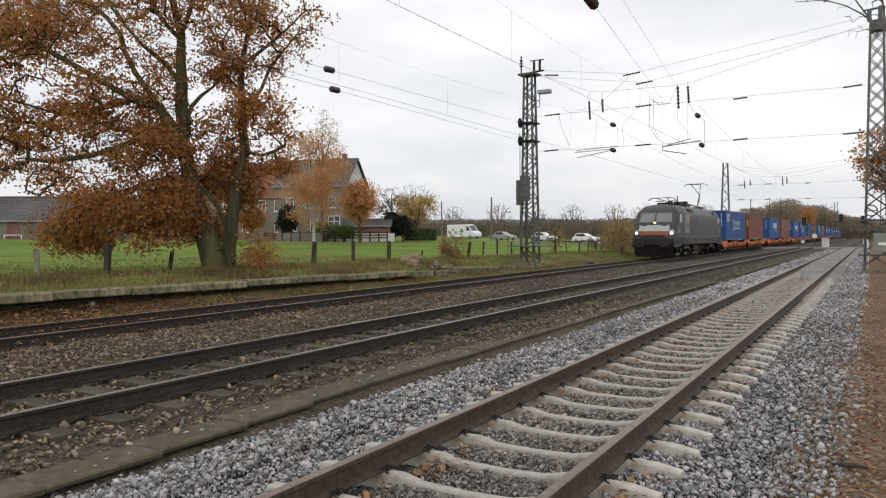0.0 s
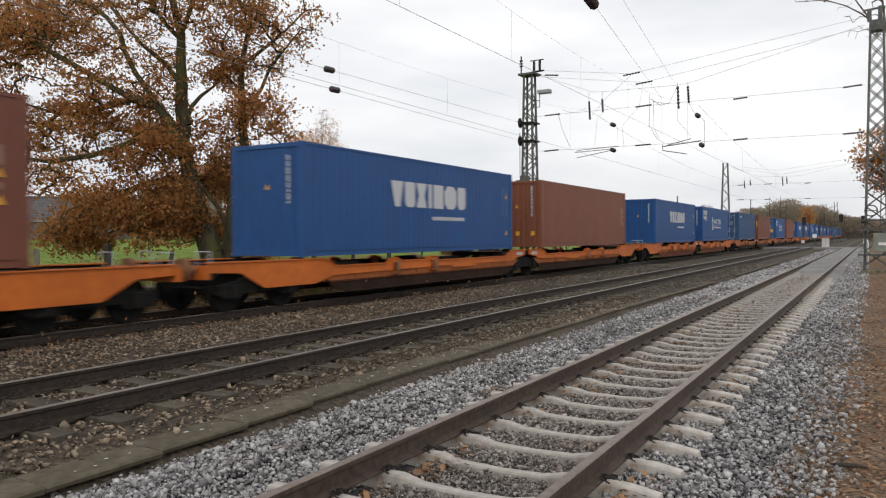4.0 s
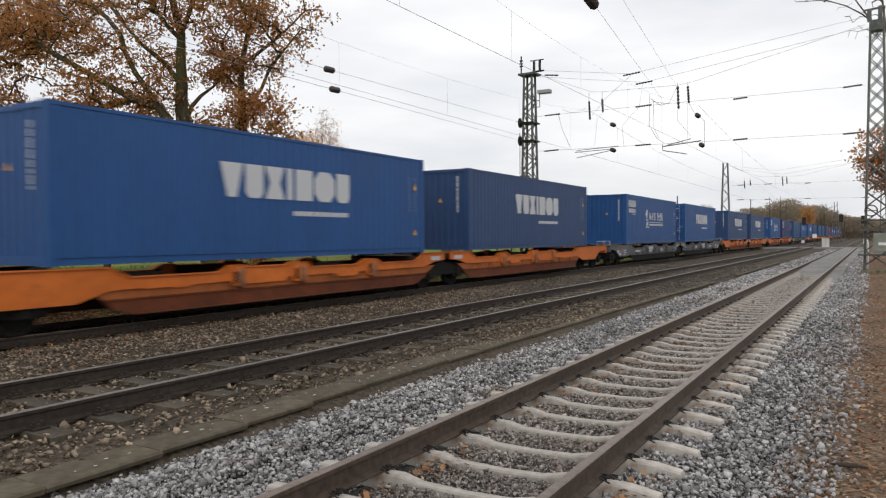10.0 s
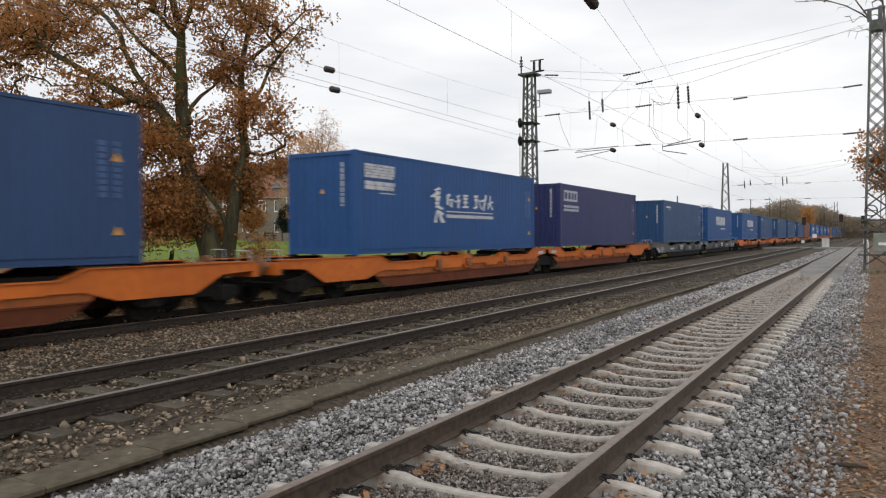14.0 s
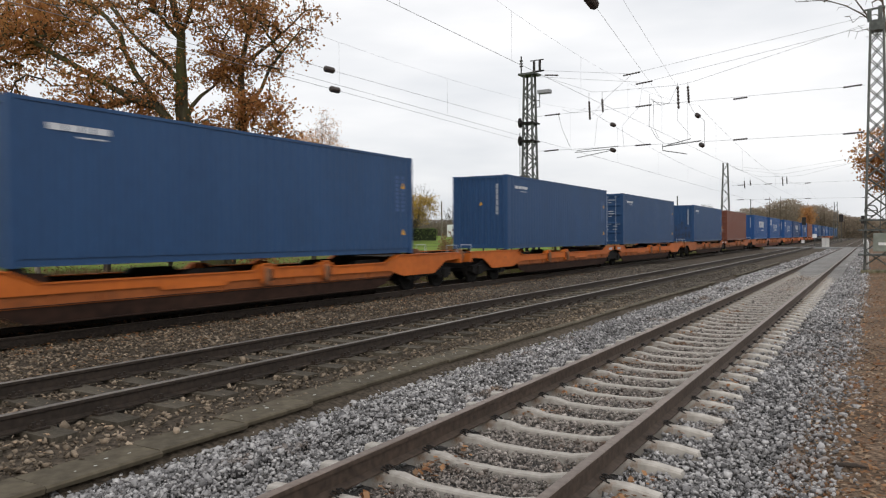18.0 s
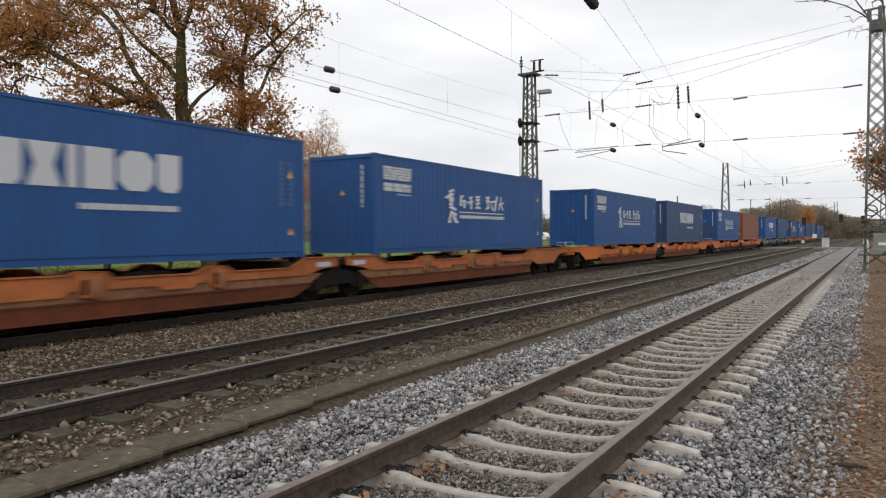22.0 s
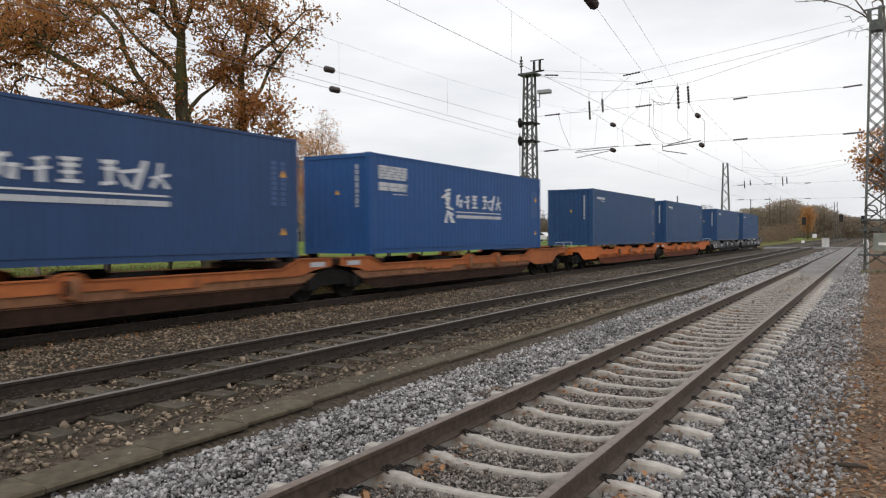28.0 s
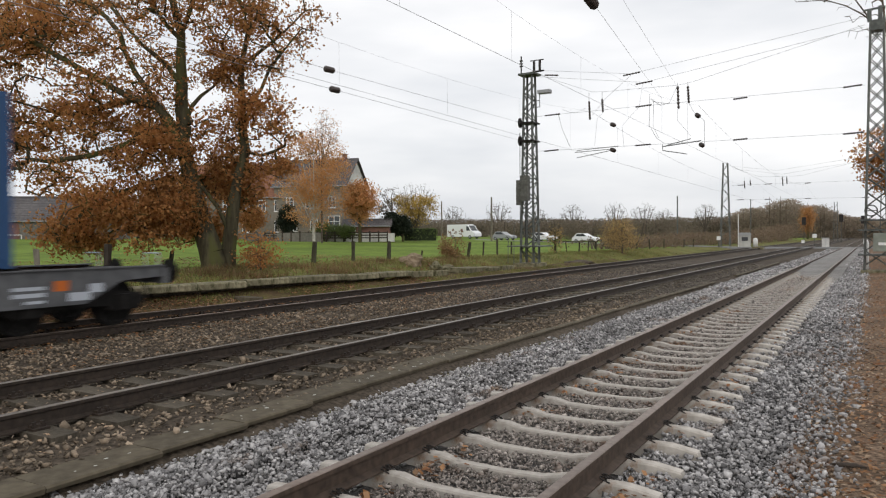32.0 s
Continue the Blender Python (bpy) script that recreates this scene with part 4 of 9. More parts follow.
def house(name, label, m, w, d, eave, ridge, wall, roofing, windows, category="house", over=0.35, gable=None):
    """A gabled house: front wall on y = 0 facing -y, ridge along x."""
    t = thing(name, label, category, m)
    b = Mesh()
    b.box(0, w, 0, 0.3, -0.5, eave).box(0, w, d - 0.3, d, -0.5, eave)
    part("wall", b, wall, t)
    for x0 in (0, w - 0.3):
        g = Mesh()
        g.prism([(0.3, eave), (d - 0.3, eave), (d / 2, ridge - 0.18)], "x", x0, x0 + 0.3)
        part("gable", g, gable or wall, t)
        g = Mesh()
        g.box(x0, x0 + 0.3, 0.3, d - 0.3, -0.5, eave)
        part("wall", g, wall, t)
    for s in (0, 1):
        r = Mesh()
        ya, yb = (-over, d / 2) if s == 0 else (d + over, d / 2)
        k = (ridge - eave) / (d / 2)
        za = eave - k * over
        n = 14
        rows = n
        for i in range(rows):
            f0, f1 = i / rows, (i + 1) / rows
            y0, y1 = ya + (yb - ya) * f0, ya + (yb - ya) * f1
            z0, z1 = za + (ridge - za) * f0 + 0.10, za + (ridge - za) * f1 + 0.06
            v = len(r.v)
            r.v += [(-over, y0, z0), (w + over, y0, z0), (w + over, y1, z1), (-over, y1, z1), (-over, y0, z0 - 0.14), (w + over, y0, z0 - 0.14), (w + over, y1, z1 - 0.14), (-over, y1, z1 - 0.14)]
            r.f += [(v, v + 1, v + 2, v + 3), (v + 4, v, v + 3, v + 7), (v + 1, v + 5, v + 6, v + 2), (v + 4, v + 5, v + 1, v), (v + 7, v + 6, v + 5, v + 4)]
        part("roof", r, roofing, t, "pitched roof in courses of tiles")["kind"] = "stuff"
    rd = Mesh()
    rd.tube([(-over, d / 2, ridge + 0.05), (w + over, d / 2, ridge + 0.05)], 0.14, 6)
    part("ridge_tiles", rd, roofing, t)
    gt = Mesh()
    k = (ridge - eave) / (d / 2)
    gt.tube([(-over, -over - 0.05, eave - k * over), (w + over, -over - 0.05, eave - k * over)], 0.07, 6)
    part("gutter", gt, GREYMARK3, t)
    for x, z, ww, hh in windows:
        window_part(t, x, 0.0, z, ww, hh)
    return t


TURN = math.degrees(math.atan2(RIGHT.y, RIGHT.x))
h1 = house("farmhouse", "grey-brown brick farmhouse with a red tiled roof and white windows", frame_at(-86.5, 72.1, 1.6, TURN), 16.8, 9.5, 6.2, 11.0, BRICKGREY, TILE,
           [(9.4, 3.9, 0.9, 1.5), (11.75, 3.9, 0.9, 1.5), (14.05, 3.9, 0.9, 1.5), (14.05, 0.9, 0.9, 1.5), (6.6, 3.9, 0.9, 1.5), (9.4, 0.9, 0.9, 1.5)])
dm = Mesh()
dm.prism([(-0.9, 0.0), (0.9, 0.0), (0.0, 1.4)], "y", 1.6, 5.0)
dormer = part("dormer", dm, TILE, h1, "small gabled dormer")
dormer.location = (11.2, -0.4, 7.4)
h2 = house("tall_house", "tall house with dark roof and white gable behind a birch", frame_at(-74.9, 79.0, 1.6, TURN - 14), 11.0, 9.0, 7.6, 11.5, BRICKGREY, TILEDARK,
           [(2.5, 4.3, 1.0, 1.4), (5.5, 4.3, 1.0, 1.4), (9.0, 4.3, 1.0, 1.4), (3.0, 1.0, 1.0, 1.5), (6.2, 1.0, 1.0, 1.5), (9.3, 1.0, 1.6, 2.0)], gable=RENDERWHITE)
for x in (9.2, 6.0):
    c = Mesh()
    c.box(x - 0.3, x + 0.3, 4.2, 4.8, 10.8, 12.2)
    c.box(x - 0.38, x + 0.38, 4.12, 4.88, 12.2, 12.32)
    part("chimney", c, SHEDRED, h2, "short brick chimney")
barn = house("barn", "long low barn with pale walls and a dark tiled roof", frame_at(-96.0, 42.2, 1.5, TURN), 21.0, 9.0, 2.4, 5.2, BARNWALL, TILEDARK, [(3.5, 0.9, 0.8, 0.9)], "barn")
dd = Mesh()
dd.prism([(10.6, 0.0), (12.0, 0.0), (12.0, 1.7), (11.8, 2.05), (11.3, 2.2), (10.8, 2.05), (10.6, 1.7)], "y", -0.06, 0.02)
part("barn_door", dd, SHEDRED, barn, "arched dark wooden door")
rl = Mesh()
rl.box(10.3, 12.4, -0.25, -0.18, 0.55, 0.65).box(10.3, 10.4, -0.25, -0.18, 0, 0.65).box(12.3, 12.4, -0.25, -0.18, 0, 0.65)
part("hurdle", rl, WHITEPAINT, barn, "low white hurdle before the door")
shed = house("garden_shed", "low red-brown wooden shed with a dark roof", frame_at(-59.4, 75.3, 1.4, TURN), 6.0, 3.5, 1.75, 2.5, SHEDRED, TILEDARK, [(1.2, 0.8, 0.7, 0.6)], "shed", 0.3)


def gable_fence():
    """Ranch fence of dark posts and three rails."""
    t = thing("ranch_fence", "dark wooden ranch fence with three rails before the garden", "fence", frame_at(-66.0, 67.9, 1.3, TURN + 1))
    n = 15
    for i in range(n):
        p = Mesh()
        p.box(i * 1.1 - 0.09, i * 1.1 + 0.09, -0.09, 0.09, -0.3, 1.1)
        part("post", p, POSTDARK, t)
    for z in (0.25, 0.58, 0.9):
        for i in range(n - 1):
            p = Mesh()
            p.box(i * 1.1 + 0.1, i * 1.1 + 1.0, -0.03, 0.03, z - 0.09, z + 0.06)
            part("rail_board", p, POSTDARK, t)
    return t


gable_fence()
gw = Mesh()
gw.box(0, 9.6, 0, 0.4, -0.4, 0.85)
gwall = tagged(part("garden_wall", gw, BARNWALL, bevel=0.03), "low pale rendered garden wall behind the meadow", "wall")
gwall.matrix_basis = frame_at(-68.2, 66.6, 1.35, TURN)
gw2 = Mesh()
gw2.box(0, 15.4, 0, 0.25, -0.4, 0.72)
gwall2 = tagged(part("garden_wall", gw2, RENDERWHITE, bevel=0.03), "low white rendered wall behind the ranch fence", "wall")
gwall2.matrix_basis = frame_at(-66.8, 70.7, 1.4, TURN)


# ---------------------------------------------------------------- posts, rubble, small trackside things
def post_mesh(seed, w, h):
    r = random.Random(seed)
    m = Mesh()
    for z in (-0.4, 0.0, h * 0.5, h):
        k = w / 2 * r.uniform(0.88, 1.08)
        m.v += [(-k, -k, z), (k, -k, z), (k, k * r.uniform(0.8, 1.1), z), (-k, k, z)]
    m.v[-1] = (m.v[-1][0], m.v[-1][1], h - 0.05)
    m.v[-2] = (m.v[-2][0], m.v[-2][1], h - 0.02)
    for i in range(3):
        for k in range(4):
            a, b = i * 4 + k, i * 4 + (k + 1) % 4
            m.f.append((a, b, b + 4, a + 4))
    m.f.append((12, 13, 14, 15))
    return m


FENCE = ((12.54, 0.58, 0.84, 0.2, -6), (14.8, 0.49, 0.98, 0.26, 3), (17.22, 0.54, 0.71, 0.16, 12), (24.89, 0.42, 1.02, 0.28, 4), (27.74, 0.32, 1.10, 0.22, 1), (30.7, 0.33, 1.07, 0.24, 2), (33.78, 0.45, 0.5, 0.15, 10),
         (39.15, 0.33, 0.96, 0.26, 9), (41.17, 0.28, 1.0, 0.14, 3), (43.19, 0.22, 1.19, 0.2, 0), (45.37, 0.4, 0.93, 0.16, 1), (53.28, 0.12, 1.0, 0.2, 4), (55.83, 0.29, 1.0, 0.14, -5), (58.72, 0.33, 0.9, 0.19, 3),
         (60.99, 0.33, 0.88, 0.15, 2), (63.09, 0.31, 0.96, 0.22, -2), (68.19, 0.3, 0.86, 0.16, 2), (76.11, 0.05, 1.18, 0.26, 3), (81.26, 0.02, 1.19, 0.24, -3), (87.6, 0.01, 1.2, 0.25, 1), (98.05, -0.08, 1.2, 0.26, 2), (104.0, -0.1, 1.2, 0.26, 0))
for i, (y, z, h, w, lean) in enumerate(FENCE):
    ob = part("fence_post", post_mesh(i, w * 0.62, h), POSTDARK if i in (1, 8) else (POST if i == 0 else POSTMOSS), smooth=False)
    gz = float(ground_z(-21.3, y))
    ob.matrix_basis = pose(-21.3, y, min(z, gz), 0, lean, i * 13 % 20)
    tagged(ob, "dark rotten wooden fence post at the meadow's edge" if i in (1, 8) else ("pale weathered wooden fence post at the meadow's edge" if i == 0 else "weathered mossy wooden fence post at the meadow's edge"), "fence post", "fence posts")
railfence = thing("rail_fence", "broken wooden rail between fence posts by the road", "fence")
for y0, y1 in ((53.4, 58.6), (58.9, 63.0), (63.2, 68.1)):
    m = Mesh()
    m.tube([(-21.2, y0, 1.2), (-21.2, y1, 1.12)], 0.06, 5)
    part("rail_pole", m, POSTMOSS, railfence)


def rock(seed, sx, sy, sz, material, name="boulder"):
    bm = bmesh.new()
    bmesh.ops.create_icosphere(bm, subdivisions=3, radius=1)
    for v in bm.verts:
        n = noise.noise(v.co * 1.3 + Vector((seed * 7.3, 0, 0))) * 0.45 + noise.noise(v.co * 3.1 + Vector((0, seed * 3.1, 0))) * 0.2
        v.co *= 1 + n
        v.co.x *= sx
        v.co.y *= sy
        v.co.z *= sz
    me = bpy.data.meshes.new(name)
    bm.to_mesh(me)
    bm.free()
    me.materials.append(material)
    return me


HEAPEARTH = surf("bare_earth", (0.16, 0.115, 0.075), (0.26, 0.20, 0.135), 7, 0.95, bump=0.6, big=1.2, bigvar=0.25)
for i, (x, y, s, sz, mat, lab) in enumerate(((-18.3, 28.2, 0.55, 0.36, HEAPEARTH, "rounded heap of pale brown earth beside the platform"), (-17.4, 28.9, 0.33, 0.3, OLDCONC, "broken lump of weathered concrete on the verge"),
                                             (-17.2, 29.5, 0.38, 0.26, OLDCONC, "broken lump of weathered concrete on the verge"), (-16.9, 30.1, 0.35, 0.22, OLDCONC, "broken lump of weathered concrete on the verge"),
                                             (-16.3, 45.0, 1.1, 0.32, OLDBED, "low dark heap of old ballast beside the track"))):
    ob = new("rubble", rock(i + 3, s, s * 0.9, sz, mat, "rubble"))
    ob.location = (x, y, float(ground_z(x, y)) + sz * 0.25)
    tagged(ob, lab, "rubble", "rubble heaps")
st = Mesh()
st.box(-0.42, 0.42, -0.16, 0.16, -0.3, 0.16)
o = tagged(part("cable_cover", st, KERB, bevel=0.02), "small mossy concrete block beside the rails", "concrete block")
o.location = (-15.05, 14.8, -0.2)
STICK = (-0.153, 6.153)
lg = Mesh()
lg.tube([(-0.12, 0.01, 0.015), (-0.06, 0.0, 0.018), (0.05, 0.005, 0.018), (0.12, -0.015, 0.014)], [0.006, 0.017, 0.018, 0.007], 9)
o = tagged(part("stick", lg, POSTDARK, smooth=True), "short piece of dark bark on the leafy path", "stick")
o.matrix_basis = pose(STICK[0], STICK[1], -0.125, 0, 0, 12)
twig = random.Random(5)
for i in range(44):
    m = Mesh()
    a = twig.uniform(0, 6.28)
    ln = twig.uniform(0.08, 0.4)
    m.tube([(0, 0, 0.012), (ln * 0.5 * math.cos(a), ln * 0.5 * math.sin(a), 0.02), (ln * math.cos(a + 0.2), ln * math.sin(a + 0.2), 0.012)], twig.uniform(0.003, 0.006), 5)
    o = tagged(part("twig", m, TWIG), "thin dry fallen twig on the leafy path", "twig", "fallen twigs")
    o.location = (twig.uniform(-0.1, 0.9), twig.uniform(4.6, 13), -0.08)

# things at the level crossing
HUTGREY = surf("hut_render", (0.36, 0.36, 0.34), (0.46, 0.455, 0.43), 3, 0.9, bump=0.05)
hut = thing("relay_hut", "small pale grey relay hut beside the level crossing", "hut", pose(-16.3, 115.0, -0.1, 0, 0, 12))
m = Mesh()
m.box(-0.8, 0.8, -0.7, 0.7, -0.3, 1.7)
part("wall", m, HUTGREY, hut)
m = Mesh()
m.prism([(-0.95, 1.7), (0.95, 1.7), (0.7, 2.05), (-0.7, 2.05)], "y", -0.85, 0.85)
part("roof", m, GREYMARK3, hut, bevel=0.03)
m = Mesh()
m.box(-0.42, 0.42, -0.73, -0.69, 0.85, 1.4)
part("window", m, DARKPANE, hut, "dark window")
m = Mesh()
m.tube([(-0.9, -0.9, -0.2), (-0.9, -0.9, 4.8)], 0.05, 7)
part("barrier_arm", m, WHITEPAINT, hut, "raised white barrier arm")
tank = Mesh()
tank.tube([(0, 0, -0.2), (0, 0, 0.9), (0, 0, 1.1), (0, 0, 1.18)], [0.36, 0.36, 0.28, 0.08], 16)
o = tagged(part("white_cabinet", tank, WHITEPAINT, smooth=True), "rounded white cabinet beside the relay hut", "cabinet")
o.location = (-16.1, 125.0, -0.05)
cab = thing("switch_cabinet", "pale grey switch cabinet between the tracks at the crossing", "cabinet", pose(-5.6, 112.6, -0.2))
m = Mesh()
m.box(-0.45, 0.45, -0.3, 0.3, 0, 1.3)
part("body", m, RENDERWHITE, cab, bevel=0.02)
m = Mesh()
m.box(-0.5, 0.5, -0.36, 0.36, 1.3, 1.36)
part("lid", m, GREYMARK3, cab)
m = Mesh()
m.box(-0.01, 0.01, -0.315, -0.295, 0.1, 1.25)
part("door_seam", m, GREYMARK3, cab)


def signal(x, y, z, h, label, board=None, ph=False):
    t = thing("signal_post", label, "signal", pose(x, y, z), "signals")
    m = Mesh()
    m.tube([(0, 0, -0.2), (0, 0, h)], 0.07, 6)
    part("shaft", m, MAST, t)
    if board:
        b = Mesh()
        b.box(-board[0] / 2, board[0] / 2, -0.1, -0.05, h - board[1], h)
        part("board", b, WHITEPAINT if not ph else IRON, t)
    return t


signal(-17.9, 103.5, -0.1, 1.55, "small white track sign on a post", (0.5, 0.5))
signal(-7.9, 128.0, -0.2, 1.9, "white track sign between far tracks", (0.6, 0.6))
signal(-9.9, 133.0, -0.2, 0.9, "low white track sign", (0.45, 0.5))
signal(-1.0, 122.0, -0.2, 0.9, "low white track sign", (0.45, 0.5))
signal(-17.2, 128.0, -0.1, 7.5, "thin pale mast beside the far tracks")
signal(-11.0, 150.0, -0.2, 5.0, "dark railway signal beyond the crossing", (0.7, 1.4), True)
signal(-5.8, 175.0, -0.2, 6.0, "dark railway signal beyond the crossing", (0.8, 1.6), True)
signal(-2.0, 190.0, -0.2, 6.0, "dark railway signal beyond the crossing", (0.8, 1.8), True)
pipe = Mesh()
pipe.tube([(-0.22, 40.2, -0.15), (-0.22, 40.2, 1.2), (-0.26, 40.2, 1.3), (-0.4, 40.2, 1.33)], 0.05, 8)
tagged(part("hand_rail", pipe, WHITEPAINT, smooth=True), "bent pale steel pipe rail before the mast", "hand rail")
tagged(part("concrete_block", Mesh().box(-13.6, -12.2, 102.2, 103.2, -0.3, 0.05), OLDCONC), "low concrete block at the crossing", "concrete block")


# ---------------------------------------------------------------- vehicles on the road
def wheel_parts(t, x, y, r, w):
    m = Mesh()
    m.tube([(x, y - w / 2, r), (x, y + w / 2, r)], r, 18)
    tyre = part("tyre", m, RUBBER, t)
    m = Mesh()
    m.tube([(x, y - w / 2 - 0.01, r), (x, y + w / 2 + 0.01, r)], r * 0.6, 14)
    part("rim", m, GREYMARK3, tyre)


def van(m4):
    t = thing("delivery_van", "white high-roof delivery van with brown scrawls on its side", "van", m4)
    side = [(-1.0, 0.35), (-1.0, 2.55), (-0.92, 2.66), (3.9, 2.66), (4.4, 2.5), (5.25, 1.45), (5.95, 1.15), (6.05, 0.9), (6.05, 0.4), (5.6, 0.35)]
    b = Mesh()
    b.prism(side, "y", -1.0, 1.0)
    part("body", b, CARWHITE, t, bevel=0.05)
    w = Mesh()
    w.prism([(4.05, 1.5), (5.05, 1.5), (4.5, 2.28), (4.05, 2.28)], "y", -1.012, -0.99)
    part("side_window", w, DARKPANE, t)
    w = Mesh()
    w.quad((5.24, -0.85, 1.49), (5.24, 0.85, 1.49), (4.43, 0.8, 2.47), (4.43, -0.8, 2.47))
    part("windscreen", w, DARKPANE, t)
    g = Mesh()
    r = random.Random(4)
    for k in range(20):
        x = r.uniform(-0.85, 3.0)
        z = r.uniform(0.65, 2.1 - 0.3 * abs(x - 0.8))
        g.box(x, x + r.uniform(0.1, 0.7), -1.011, -0.99, z, z + r.uniform(0.06, 0.34))
    part("scrawl", g, GRAFFITI, t, "brown painted scrawls")["kind"] = "stuff"
    s = Mesh()
    s.box(0.2, 6.0, -0.98, 0.98, 0.3, 0.55)
    part("bumper", s, RUBBER, t)
    for x in (0.6, 4.9):
        for y in (-0.9, 0.9):
            wheel_parts(t, x, y, 0.34, 0.24)
    return t


def car(m4, label, paint=None):
    paint = paint or CARWHITE
    t = thing("car", label, "car", m4, "cars on the road")
    lower = [(0, 0.3), (0, 0.75), (0.12, 0.95), (0.9, 1.0), (3.0, 0.98), (4.1, 0.82), (4.35, 0.62), (4.35, 0.3)]
    b = Mesh()
    b.prism(lower, "y", -0.88, 0.88)
    part("body", b, paint, t, bevel=0.05)
    c = Mesh()
    c.prism([(0.25, 0.97), (0.7, 1.45), (1.1, 1.5), (2.1, 1.48), (3.0, 0.97)], "y", -0.74, 0.74)
    part("cabin", c, paint, t, bevel=0.05)
    w = Mesh()
    w.prism([(0.6, 1.02), (0.85, 1.38), (2.05, 1.40), (2.7, 1.02)], "y", -0.752, 0.752)
    part("side_window", w, DARKPANE, t)
    for x in (0.8, 3.5):
        for y in (-0.8, 0.8):
            wheel_parts(t, x, y, 0.31, 0.2)
    return t


road_turn = math.degrees(math.atan2(-6.5, 25))
van(pose(-68.6, 120.8, 1.22, 0, 0, road_turn))
car(pose(-41.9, 113.6, 0.53, 0, 0, road_turn), "white hatchback on the road behind the meadow")
car(pose(-58.5, 117.8, 0.95, 0, 0, road_turn), "pale grey car on the road behind the meadow", CARGREY)
car(pose(-50.0, 115.9, 0.75, 0, 0, road_turn), "white car on the road behind the meadow")
# ---------------------------------------------------------------- trees
def grow(skeleton, targets, step, tip, power=0.46, trunk_r=None):
    """A branching frame: joins each target to the nearest node of the frame grown so far. Returns nodes, parents, radii, ends."""
    P, parent = [], []
    for line in skeleton:
        line = [np.array(p, float) for p in line]
        prev = -1
        if P:
            d = np.linalg.norm(np.array(P) - line[0], axis=1)
            if d.min() < 0.6:
                prev = int(d.argmin())
        for a, b in zip(line[:-1], line[1:]):
            n = max(1, int(np.linalg.norm(b - a) / step))
            for k in range(n):
                P.append(a + (b - a) * k / n)
                parent.append(prev)
                prev = len(P) - 1
        P.append(line[-1])
        parent.append(prev)
    base = np.array(P)
    d0 = np.array([np.linalg.norm(base - t, axis=1).min() for t in targets])
    N = np.zeros((len(P) + len(targets) * 40, 3))
    n = len(P)
    N[:n] = base
    ends = []
    for i in np.argsort(d0):
        t = targets[i]
        delta = t - N[:n]
        dist = np.linalg.norm(delta, axis=1)
        cost = dist + 0.5 * np.maximum(0, -delta[:, 2])
        j = int(cost.argmin())
        k = max(1, min(30, int(dist[j] / step)))
        prev = j
        # bow: leave the node partly along its own direction
        pj = parent[j]
        way = N[j] - N[pj] if pj >= 0 else np.array((0, 0, 1.0))
        way = way / (np.linalg.norm(way) + 1e-9) * dist[j] * 0.25
        for q in range(1, k + 1):
            f = q / k
            p = N[j] + (t - N[j]) * f + way * f * (1 - f) * 2 + rng_np.normal(0, 0.05 * step, 3) * (q < k)
            N[n] = p
            parent.append(prev)
            prev = n
            n += 1
        ends.append(prev)
    N = N[:n]
    weight = np.zeros(n)
    weight[ends] += 1
    for i in range(n - 1, -1, -1):
        if parent[i] >= 0:
            weight[parent[i]] += weight[i]
    rad = tip * np.maximum(weight, 1) ** power
    return N, np.array(parent), rad, np.array(ends)


def tubes(N, parent, rad, sides=5):
    """One tapering tube for each step of a branching frame."""
    idx = np.nonzero(parent >= 0)[0]
    a, b = N[parent[idx]], N[idx]
    ra, rb = np.minimum(rad[parent[idx]], rad[idx] * 1.25), rad[idx]
    d = b - a
    d /= np.linalg.norm(d, axis=1)[:, None] + 1e-9
    up = np.where(np.abs(d[:, 2:3]) < 0.9, np.array([[0, 0, 1.0]]), np.array([[1.0, 0, 0]]))
    u = np.cross(d, up)
    u /= np.linalg.norm(u, axis=1)[:, None] + 1e-9
    w = np.cross(d, u)
    ang = 2 * np.pi * np.arange(sides) / sides
    ring = np.cos(ang)[None, :, None] * u[:, None, :] + np.sin(ang)[None, :, None] * w[:, None, :]
    va = a[:, None, :] + ring * ra[:, None, None]
    vb = b[:, None, :] + ring * rb[:, None, None]
    V = np.concatenate([va, vb], 1).reshape(-1, 3)
    k = np.arange(sides)
    f = np.stack([k, (k + 1) % sides, (k + 1) % sides + sides, k + sides], 1)
    F = (np.arange(len(idx))[:, None, None] * 2 * sides + f[None]).reshape(-1, 4)
    return V, F


def leaves(centres, per, spread, size, flat=0.6, droop=0.0):
    """Leaves round each centre: a folded lozenge of four corners each."""
    c = np.repeat(centres, per, 0) + rng_np.normal(0, 1, (len(centres) * per, 3)) * np.array([spread, spread, spread * flat])
    n = len(c)
    d = rng_np.normal(0, 1, (n, 3))
    d[:, 2] -= droop
    d /= np.linalg.norm(d, axis=1)[:, None]
    s = np.cross(d, rng_np.normal(0, 1, (n, 3)))
    s /= np.linalg.norm(s, axis=1)[:, None]
    nrm = np.cross(d, s)
    L = (size * rng_np.uniform(0.65, 1.35, n))[:, None]
    v = np.stack([c - d * L / 2, c + s * L * 0.34 + nrm * L * 0.1, c + d * L / 2, c - s * L * 0.34 + nrm * L * 0.1], 1).reshape(-1, 3)
    return v, np.arange(n * 4).reshape(-1, 4)


